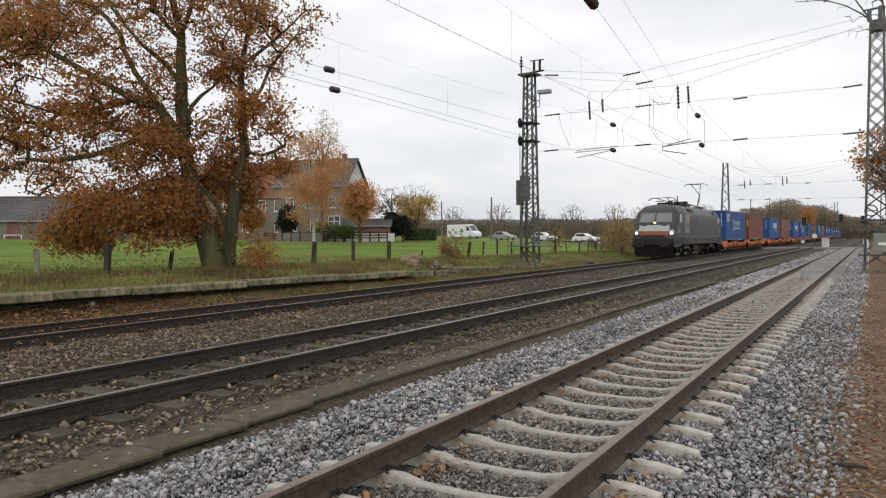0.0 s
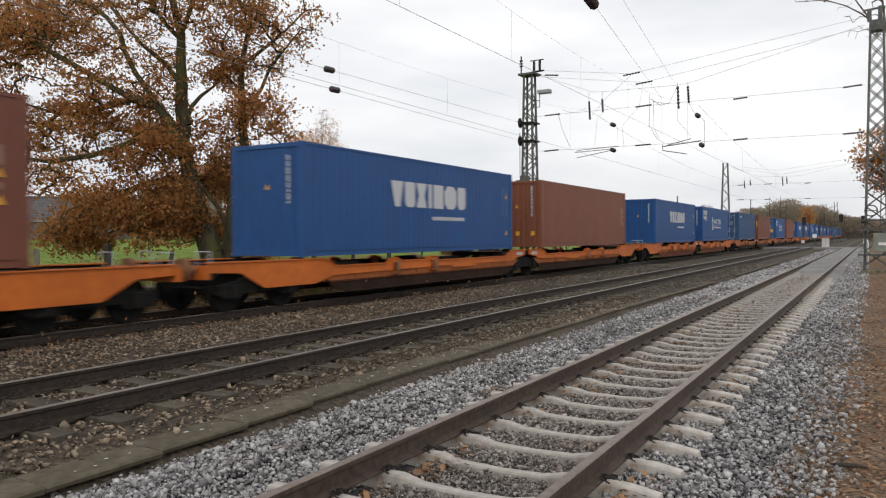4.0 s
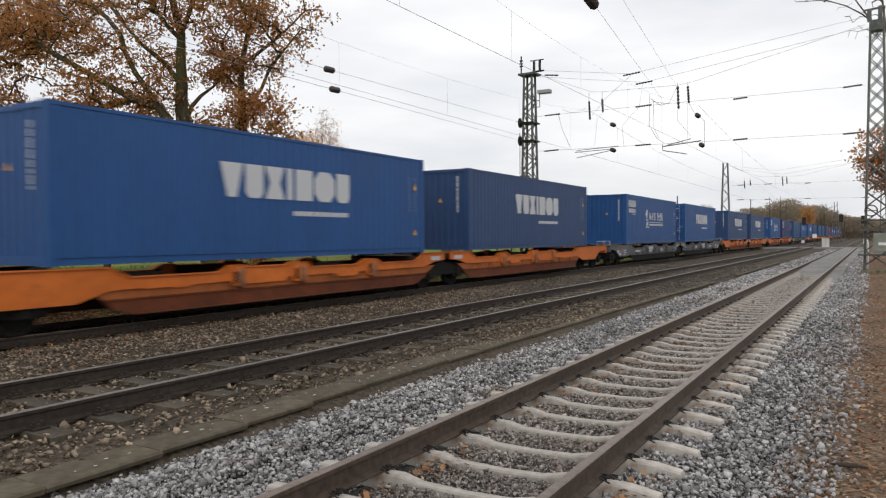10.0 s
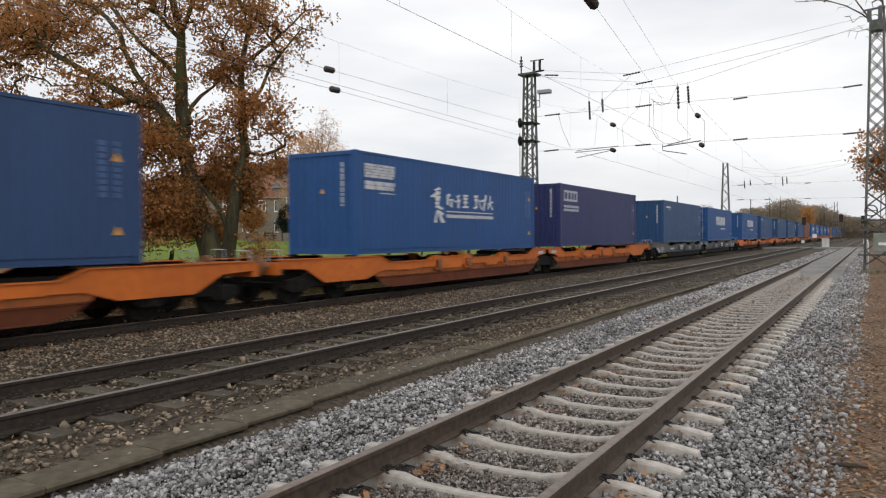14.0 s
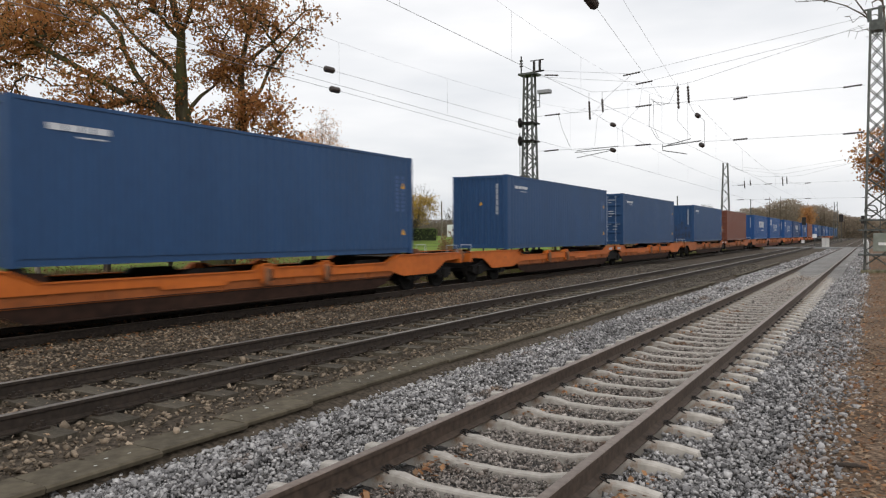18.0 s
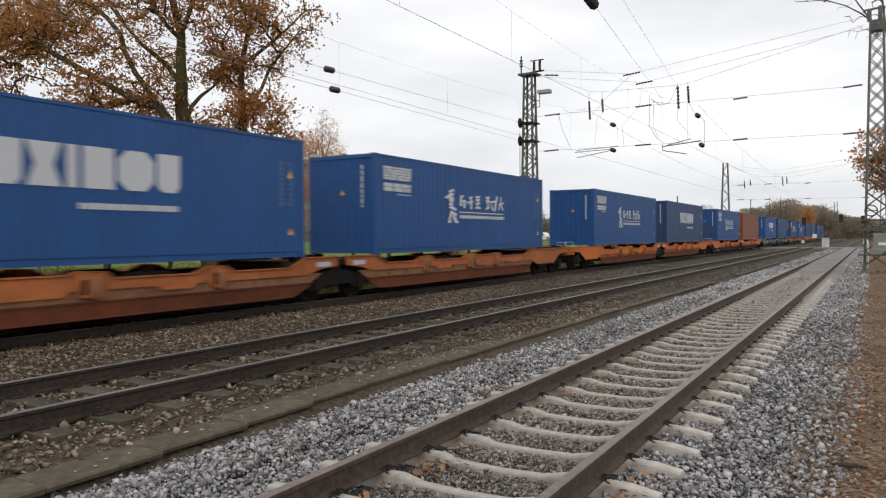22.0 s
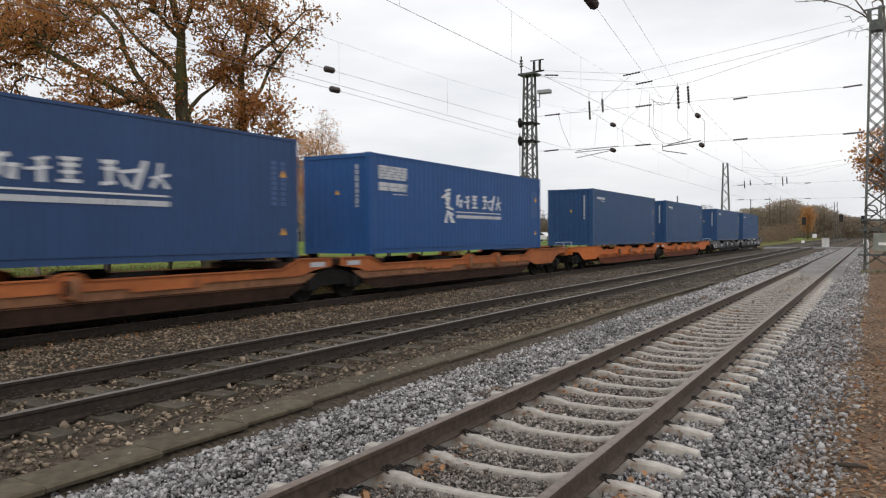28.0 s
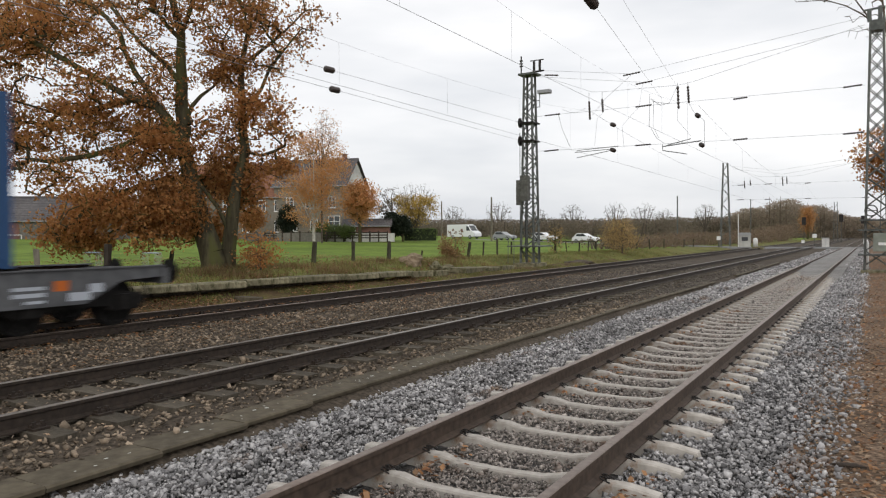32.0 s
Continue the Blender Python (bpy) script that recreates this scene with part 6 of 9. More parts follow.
# ---------------------------------------------------------------- stones, leaves and grass in their thousands
def scatter_stones(name, label, pos, size, material, seed, flat=0.85, simple=False):
    """Broken stones of eight corners at given places, all of one kind of stuff."""
    r = np.random.default_rng(seed)
    cube = np.array([(-1, -1, -1), (1, -1, -1), (1, 1, -1), (-1, 1, -1), (-1, -1, 1), (1, -1, 1), (1, 1, 1), (-1, 1, 1)]) * 0.72
    quad = np.array([(3, 2, 1, 0), (4, 5, 6, 7), (0, 1, 5, 4), (1, 2, 6, 5), (2, 3, 7, 6), (3, 0, 4, 7)])
    tri = np.concatenate([quad[:, (0, 1, 2)], quad[:, (0, 2, 3)]])
    if simple:
        cube = np.array([(1, 0, 0), (-1, 0, 0), (0, 1, 0), (0, -1, 0), (0, 0, 1), (0, 0, -1)]) * 1.15 + np.array([(0, 0.4, 0.3), (0, -0.4, 0.3), (0.4, 0, -0.3), (-0.4, 0, -0.3), (0.3, -0.4, 0), (-0.3, 0.4, 0)])
        tri = np.array([(0, 2, 4), (2, 1, 4), (1, 3, 4), (3, 0, 4), (2, 0, 5), (1, 2, 5), (3, 1, 5), (0, 3, 5)])
    n, c = len(pos), len(cube)
    low, high = (0.4, 1.4) if simple else (0.35, 1.4)
    v = cube[None] * r.uniform(low, high, (n, c, 3)) * r.uniform(0.6, 1.35, (n, 1, 3))
    q = r.normal(0, 1, (n, 4))
    q /= np.linalg.norm(q, axis=1)[:, None]
    w, x, y, z = q.T
    R = np.stack([np.stack([1 - 2 * (y * y + z * z), 2 * (x * y - z * w), 2 * (x * z + y * w)], -1), np.stack([2 * (x * y + z * w), 1 - 2 * (x * x + z * z), 2 * (y * z - x * w)], -1), np.stack([2 * (x * z - y * w), 2 * (y * z + x * w), 1 - 2 * (x * x + y * y)], -1)], 1)
    v = np.einsum("nij,nkj->nki", R, v) * np.array([1, 1, flat])
    v = v * (size * np.exp(r.normal(0, 0.32, n)))[:, None, None] + pos[:, None, :]
    F = (tri[None] + c * np.arange(n)[:, None, None]).reshape(-1, 3)
    me = fast_mesh(name, v.reshape(-1, 3), F)
    return tagged(part(name, me, material), label, "ballast", kind="stuff")


def spread(x0, x1, y0, y1, count, near_bias, seed):
    """Places on a strip, denser towards small y."""
    r = np.random.default_rng(seed)
    u = r.uniform(0, 1, count)
    y = y0 + (y1 - y0) * u ** near_bias
    return np.stack([r.uniform(x0, x1, count), y], 1), r


def near_ballast():
    p, r = spread(-5.2, 0.3, 2.6, 44, 177000, 2.1, 21)
    x, y = p.T
    z = np.full(len(x), -0.225)
    inside = np.abs(x - TRACK[0]) < GAUGE - 0.08
    z[inside] = -0.238
    z = np.where((np.abs(x - TRACK[0]) > GAUGE + 0.08) & (np.abs(x - TRACK[0]) < 1.32), -0.25, z)
    z = np.where((np.abs(x - TRACK[0]) > 1.32) & (np.abs(x - TRACK[0]) < 1.9), -0.22, z)
    z = np.where((x - TRACK[0] < -0.83) & (x - TRACK[0] > -1.75), -0.262, z)
    z = np.where(x < -4.3, -0.225 - (-4.3 - x) * 0.03, z)
    z = np.where(x < -4.65, -0.235 - (-4.65 - x) * 0.13, z)
    z = np.where(x > -0.75, -0.225 + (x + 0.75) * 0.2, z)
    z = np.where(x > -0.15, -0.135, z)
    z = np.where(x > -0.2, -0.15 + (x + 0.2) * 0.1, z)
    # keep the sleepers' tops and the rails clear
    ph = np.mod(y - 5.139 + 0.5982 / 2, 0.5982) - 0.5982 / 2
    on_sleeper = (np.abs(ph) < 0.072) & (np.abs(x - TRACK[0]) < 1.33) & (y < 44)
    on_rail = np.abs(np.abs(x - TRACK[0]) - GAUGE) < 0.095
    filled = inside & (y > 31 + 9 * r.uniform(0, 1, len(x)))
    edge = 0.18 * np.array([noise.noise((0, b * 0.6, 31)) for b in y])
    stray = (x > -0.75) & (r.uniform(0, 1, len(x)) > 1.5 * (-0.04 + edge - x))
    keep = ~(on_sleeper | on_rail | filled | stray)
    x, y, z = x[keep], y[keep], z[keep]
    ins = np.abs(x - TRACK[0]) < GAUGE
    z = z + np.where(ins, r.uniform(-0.025, 0.012, len(x)), r.uniform(-0.042, 0.028, len(x)))
    size = 0.0150 + 0.00046 * np.maximum(0, y - 5)
    P = np.stack([x, y, z], 1)
    near = y < 8
    scatter_stones("ballast_stones", "fresh grey crushed-stone ballast", P[~ins & near], size[~ins & near], STONE, 31)
    scatter_stones("ballast_stones", "fresh grey crushed-stone ballast", P[~ins & ~near], size[~ins & ~near], STONE, 36, simple=True)
    scatter_stones("ballast_stones", "dusty brown-grey ballast between the rails", P[ins], size[ins] * 0.85, STONEDIRTY, 35, simple=True)
    q, r = spread(-4.75, -0.75, -11.5, 2.7, 22000, 1.0, 37)
    off = np.abs(np.abs(q[:, 0] - TRACK[0]) - GAUGE) > 0.1
    ph = np.abs(np.mod(q[:, 1] - 5.139 + 0.5982 / 2, 0.5982) - 0.5982 / 2)
    q = q[off & ((ph > 0.08) | (np.abs(q[:, 0] - TRACK[0]) > 1.29))]
    scatter_stones("ballast_stones", "fresh grey crushed-stone ballast", np.column_stack([q, np.full(len(q), -0.245) + r.uniform(-0.02, 0.02, len(q))]), 0.03, STONE, 38, simple=True)
    p, r = spread(-4.75, -0.5, 44, 100, 6000, 1.3, 22)
    keep = (np.abs(p[:, 0] - TRACK[0]) > 1.0)
    p = p[keep]
    scatter_stones("ballast_stones", "fresh grey crushed-stone ballast", np.column_stack([p, np.full(len(p), -0.19)]), 0.05, STONE, 32, simple=True)


def old_ballast():
    p, r = spread(-15.2, -5.42, -6, 46, 70000, 1.7, 23)
    x, y = p.T
    q, _ = spread(-5.55, -5.3, 10.5, 46, 2600, 1.4, 71)
    x, y = np.concatenate([x, q[:, 0]]), np.concatenate([y, q[:, 1]])
    z = np.where(x > -11.6, -0.158, -0.258) + r.uniform(-0.02, 0.012, len(x))
    for i in (1, 2):
        on = np.abs(np.abs(x - TRACK[i]) - GAUGE) < 0.1
        x, y, z = x[~on], y[~on], z[~on]
        ph = np.mod(y + 2.0 + 0.325, 0.65) - 0.325
        s = (np.abs(ph) < 0.15) & (np.abs(x - TRACK[i]) < 1.3)
        s &= np.random.default_rng(3).uniform(0, 1, len(x)) < 0.93
        x, y, z = x[~s], y[~s], z[~s]
    grey = np.random.default_rng(8).uniform(0, 1, len(x)) < smooth_step(14, 25, y)
    for k, label, material, seed in ((~grey, "old dark brown ballast stones", OLDSTONE, 33), (grey, "old dark grey ballast stones", GREYSTONE, 34)):
        scatter_stones("old_ballast_stones", label, np.stack([x, y, z], 1)[k], 0.021 * (1 + 0.012 * np.maximum(0, y[k] - 8)), material, seed, simple=True, flat=0.75)


def flat_leaves(name, label, x, y, z, size, material, seed):
    r = np.random.default_rng(seed)
    n = len(x)
    a = r.uniform(0, 2 * np.pi, n)
    d = np.stack([np.cos(a), np.sin(a), r.normal(0, 0.25, n)], 1)
    s = np.stack([-np.sin(a), np.cos(a), r.normal(0, 0.25, n)], 1)
    c = np.stack([x, y, z], 1)
    L = (size * r.uniform(0.6, 1.4, n))[:, None]
    up = np.array([[0, 0, 1.0]])
    v = np.stack([c - d * L / 2, c + s * L * 0.32 + up * L * 0.12, c + d * L / 2 + up * L * 0.1 * r.uniform(0, 2, (n, 1)), c - s * L * 0.32 + up * L * 0.12], 1).reshape(-1, 3)
    return tagged(part(name, fast_mesh(name, v, np.arange(n * 4).reshape(-1, 4)), material), label, "fallen leaves", kind="stuff")


def fallen_leaves():
    p, r = spread(-0.75, 2.6, 3.5, 60, 27000, 1.8, 24)
    x, y = p.T
    patch = np.array([noise.noise((a * 1.1, b * 0.5, 12)) for a, b in p])
    keep = r.uniform(0, 1, len(x)) < np.clip(smooth_step(-1.0, -0.1, x + 0.4 * patch) * (0.75 + 0.5 * patch), 0.015, 1)
    flat_leaves("fallen_leaves", "brown and orange leaves fallen on the path", x[keep], y[keep], np.interp(x[keep], [-0.8, -0.55, -0.2, 0.35], [-0.205, -0.185, -0.135, -0.075]) + r.uniform(0, 0.02, keep.sum()), 0.047, DEADLEAF, 25)
    p, r = spread(-0.5, 2.6, 3.5, 40, 12000, 1.8, 57)
    x, y = p.T
    flat_leaves("fallen_leaves", "pale dry leaves and scraps on the path", x, y, np.interp(x, [-0.8, -0.55, -0.2, 0.35], [-0.205, -0.185, -0.135, -0.075]) + r.uniform(0, 0.015, len(x)), 0.04, PALELEAF, 58)
    # caught along the far side of each near rail and in the sleeper bays
    p, r = spread(-3.2, -0.9, 3, 22, 1300, 1.6, 26)
    side = np.where(r.uniform(0, 1, len(p)) < 0.55, TRACK[0] - GAUGE + 0.17, TRACK[0] + GAUGE + 0.2) + np.abs(r.normal(0, 0.13, len(p)))
    clump = np.array([noise.noise((q * 0.9, 3, 0)) for q in p[:, 1]]) > 0.02
    flat_leaves("fallen_leaves", "brown leaves caught beside the rails", side[clump], p[clump, 1], np.full(clump.sum(), -0.228) + r.uniform(0, 0.04, clump.sum()), 0.06, DEADLEAF, 27)
    p, r = spread(-12.6, -5.6, 3, 40, 6500, 1.5, 51)
    k = r.uniform(0, 1, len(p)) < smooth_step(-5.0, -10.5, p[:, 0]) * 0.85 + 0.15
    p = p[k]
    flat_leaves("fallen_leaves", "small pale dry leaves strewn over old ballast", p[:, 0], p[:, 1], np.where(p[:, 0] > -11.6, -0.142, -0.24) + r.uniform(0, 0.012, len(p)), 0.045, PALELEAF, 52)
    p, r = spread(-12.5, -9.2, 3, 34, 1000, 1.5, 53)
    k = r.uniform(0, 1, len(p)) < smooth_step(-8.8, -11.5, p[:, 0])
    p = p[k]
    flat_leaves("fallen_leaves", "small brown leaves strewn between the tracks", p[:, 0], p[:, 1], np.where(p[:, 0] > -11.6, -0.142, -0.24) + r.uniform(0, 0.012, len(p)), 0.05, DEADLEAF, 54)
    p, r = spread(-14.4, -11.2, 4, 34, 1300, 1.3, 28)
    flat_leaves("fallen_leaves", "brown leaves blown beside the far track", p[:, 0], p[:, 1], np.where(p[:, 0] > -11.7, -0.15, -0.245) + r.uniform(0, 0.03, len(p)), 0.07, DEADLEAF, 29)
    p, r = spread(-16.0, -14.0, 3, 26, 15000, 1.15, 48)
    x, y = p.T
    clump = np.array([noise.noise((a * 0.8, b * 0.35, 19)) for a, b in p])
    k = r.uniform(-0.45, 0.5, len(x)) < clump - 0.5 * smooth_step(11, 20, y)
    x, y = x[k], y[k]
    z = np.interp(x, [-16.12, -15.75, -15.45, -15.1, -14.75, -14.35, -14.0], [0.06, -0.03, -0.12, -0.17, -0.215, -0.25, -0.25]) - 0.1 * smooth_step(14, 30, y) * np.where(x < -15, 1, 0.3)
    flat_leaves("fallen_leaves", "brown and orange leaves heaped below the platform edge", x, y, z + 0.03 + r.uniform(0, 0.03, len(x)), 0.075, DEADLEAF, 49)
    p, r = spread(-30, -16, 6, 34, 7500, 1.0, 30)
    flat_leaves("fallen_leaves", "brown leaves under the oak", p[:, 0], p[:, 1], ground_z(p[:, 0], p[:, 1]) + 0.05 + r.uniform(0, 0.04, len(p)), 0.09, DEADLEAF, 31)


def grass(name, label, x, y, z, h, seed, material):
    r = np.random.default_rng(seed)
    n = len(x)
    a = r.uniform(0, 2 * np.pi, n)
    w = 0.012 + 0.01 * r.uniform(0, 1, n)
    hh = h * r.uniform(0.4, 1.3, n)
    lean = r.normal(0, 0.35, (n, 2)) * hh[:, None]
    base = np.stack([x, y, z - 0.03], 1)
    side = np.stack([np.cos(a) * w, np.sin(a) * w, np.zeros(n)], 1)
    tip = base + np.column_stack([lean, hh])
    v = np.stack([base - side, base + side, tip], 1).reshape(-1, 3)
    return tagged(part(name, fast_mesh(name, v, np.arange(n * 3).reshape(-1, 3)), material), label, "grass", kind="stuff")


def verge_grass():
    p, r = spread(-22.2, -16.2, 5, 75, 46000, 1.35, 41)
    x, y = p.T
    clump = np.array([noise.noise((a * 0.5, b * 0.3, 9)) for a, b in p]) + 0.35
    keep = r.uniform(-0.2, 0.6, len(x)) < clump
    x, y = x[keep], y[keep]
    grass("verge_grass", "uncut grass and weeds along the old platform", x, y, ground_z(x, y), 0.18, 42, BLADE)
    p, r = spread(-20.5, -16.7, 8, 36, 26000, 1.2, 61)
    x, y = p.T
    clump = np.array([noise.noise((a * 0.75, b * 0.45, 27)) for a, b in p])
    keep = r.uniform(0.0, 0.45, len(x)) < clump
    x, y = x[keep], y[keep]
    grass("dry_weeds", "brown dead weeds in clumps on the verge", x, y, ground_z(x, y), 0.30, 62, DRYBLADE)
    p, r = spread(-15.9, -14.45, 12, 50, 30000, 1.0, 43)
    clump = np.array([noise.noise((a * 0.9, b * 0.4, 33)) for a, b in p]) + 0.5 * smooth_step(13, 20, p[:, 1])
    p = p[r.uniform(-0.1, 0.6, len(p)) < clump]
    low = np.interp(p[:, 0], [-16.12, -15.75, -15.45, -15.1, -14.75, -14.35], [0.05, -0.04, -0.13, -0.18, -0.225, -0.26])
    grass("track_grass", "low grass between platform and track", p[:, 0], p[:, 1], low - 0.1 * smooth_step(14, 30, p[:, 1]) * np.where(p[:, 0] < -15, 1, 0.3), 0.11, 44, BLADE)
    p, r = spread(-5.0, -4.75, 4, 30, 500, 1.4, 45)
    grass("kerb_moss", "thin moss and grass along the slab kerb", p[:, 0] - 0.06, p[:, 1], np.full(len(p), -0.25), 0.03, 46, BLADE)


near_ballast()
old_ballast()
fallen_leaves()
verge_grass()
# ---------------------------------------------------------------- containers
CL, CW, CH = 12.192, 2.438, 2.896


def corrugated(y0, y1, z0, z1, pitch, depth, place):
    """A wall of trapezoid folds between y0 and y1; place(s, w, z) puts a point s along the wall, w inward."""
    n = max(1, round((y1 - y0) / pitch))
    p = (y1 - y0) / n
    line = []
    for i in range(n):
        a = y0 + i * p
        line += [(a, 0), (a + 0.36 * p, 0), (a + 0.5 * p, depth), (a + 0.86 * p, depth)]
    line.append((y1, 0))
    m = Mesh()
    for s, w in line:
        m.v += [place(s, w, z0), place(s, w, z1)]
    m.f = [(2 * i, 2 * i + 2, 2 * i + 3, 2 * i + 1) for i in range(len(line) - 1)]
    return m


def wall_data():
    o = CW / 2 - 0.012
    d = {}
    d["side_r"] = corrugated(0.17, CL - 0.17, 0.15, CH - 0.07, 0.278, 0.017, lambda s, w, z: (o - w, s, z)).data("side_wall")
    d["side_l"] = corrugated(0.17, CL - 0.17, 0.15, CH - 0.07, 0.278, 0.017, lambda s, w, z: (-o + w, s, z)).data("side_wall")
    d["end_f"] = corrugated(-CW / 2 + 0.17, CW / 2 - 0.17, 0.17, CH - 0.1, 0.25, 0.045, lambda s, w, z: (s, 0.02 + w, z)).data("end_wall")
    d["end_b"] = corrugated(-CW / 2 + 0.17, CW / 2 - 0.17, 0.17, CH - 0.1, 0.25, 0.045, lambda s, w, z: (s, CL - 0.02 - w, z)).data("end_wall")
    d["roof"] = corrugated(0.17, CL - 0.17, -CW / 2 + 0.06, CW / 2 - 0.06, 0.21, 0.02, lambda s, w, z: (z, s, CH - 0.012 - w)).data("roof")
    fr = Mesh()
    h = CW / 2
    for sx in (-1, 1):
        x0, x1 = sorted((sx * h, sx * (h - 0.06)))
        fr.box(x0, x1, 0.15, CL - 0.15, CH - 0.075, CH - 0.012)
        fr.box(x0 - sx * 0.045, x1 - sx * 0.045, 0.15, CL - 0.15, 0.015, 0.155)
        fr.box(x0 - sx * 0.015, x1 - sx * 0.015, 0.15, CL - 0.15, 0.015, 0.035)
        for y in (0.0, CL - 0.17):
            x0, x1 = sorted((sx * h, sx * (h - 0.17)))
            fr.box(x0, x1, y + 0.002, y + 0.168, 0.118, CH - 0.118)
    for y in (0.002, CL - 0.10):
        fr.box(-h + 0.15, h - 0.15, y, y + 0.098, CH - 0.12, CH - 0.014)
        fr.box(-h + 0.15, h - 0.15, y, y + 0.098, 0.02, 0.18)
    d["frame"] = fr.data("frame")
    fl = Mesh()
    for i in range(1, 40):
        y = 0.15 + i * 0.297
        fl.box(-h + 0.06, h - 0.06, y, y + 0.05, 0.03, 0.14)
    fl.box(-h + 0.06, h - 0.06, 0.15, CL - 0.15, 0.14, 0.16)
    d["floor"] = fl.data("floor")
    ca = Mesh()
    ca.box(-0.089, 0.089, -0.081, 0.081, -0.059, 0.059)
    d["casting"] = ca.data("corner_casting")
    dr = Mesh()
    outline = []
    for k in range(5):
        z = 0.20 + k * 0.515
        outline += [(0.02, z), (0.06, z + 0.06), (0.06, z + 0.40), (0.02, z + 0.46)]
    s, n = len(dr.v), len(outline)
    for y, z in outline + [(0.02, 2.765)]:
        dr.v += [(0.03, y, z), (1.03, y, z), (0.03, 0.085, z), (1.03, 0.085, z)]
    for k in range(n):
        a = 4 * k
        dr.f += [(a, a + 1, a + 5, a + 4), (a, a + 4, a + 6, a + 2), (a + 1, a + 3, a + 7, a + 5), (a + 2, a + 6, a + 7, a + 3)]
    d["door"] = dr.data("door")
    bar = Mesh()
    bar.tube([(0, -0.005, 0.16), (0, -0.005, CH - 0.16)], 0.021, 6)
    bar.box(-0.05, 0.05, -0.02, 0.02, 0.16, 0.24).box(-0.05, 0.05, -0.02, 0.02, CH - 0.24, CH - 0.16)
    bar.box(-0.02, 0.24, -0.035, -0.015, 1.12, 1.17)
    d["bar"] = bar.data("locking_bar")
    return d


WALLS = wall_data()


def recolour(key, material):
    """The container's shared mesh in one colour."""
    name = key + "_" + material.name
    if name not in WALLS:
        me = WALLS[key].copy()
        me.materials.append(material)
        WALLS[name] = me
    return WALLS[name]


def bars(m, y0, y1, z0, z1, rows, seed, x=None, gaps=True, fill=0.68, fine=False):
    """Lines of unreadable small print as rows of short bars on the side wall."""
    r = random.Random(seed)
    x = CW / 2 + 0.001 if x is None else x
    hgt = (z1 - z0) / rows
    for k in range(rows):
        z = z0 + k * hgt
        y = y0
        while y < y1 - 0.02:
            ln = min(r.uniform(0.12, 0.5) if rows > 1 or not fine else r.uniform(0.05, 0.2), y1 - y)
            m.box(x - 0.006, x, y, y + ln, z + 0.12 * hgt, z + (0.12 + fill) * hgt)
            y += ln + ((0.025 if fine else 0.05) if gaps else 0.0)
    return m


def strokes(m, y0, z0, w, h, plan, x=None):
    """A drawn mark from bars: each is (y, z, length, height) in parts of its own box."""
    x = CW / 2 + 0.001 if x is None else x
    for a, b, c, d in plan:
        m.box(x - 0.006, x, y0 + a * w, y0 + (a + c) * w, z0 + b * h, z0 + (b + d) * h)
    return m


def brush(m, y0, z0, w, h, plan):
    """Painted strokes on the side wall: each a flat loop of points in parts of its own box."""
    for loop in plan:
        m.prism([(y0 + a * w, z0 + b * h) for a, b in loop], "x", CW / 2 - 0.005, CW / 2 + 0.001)
    return m


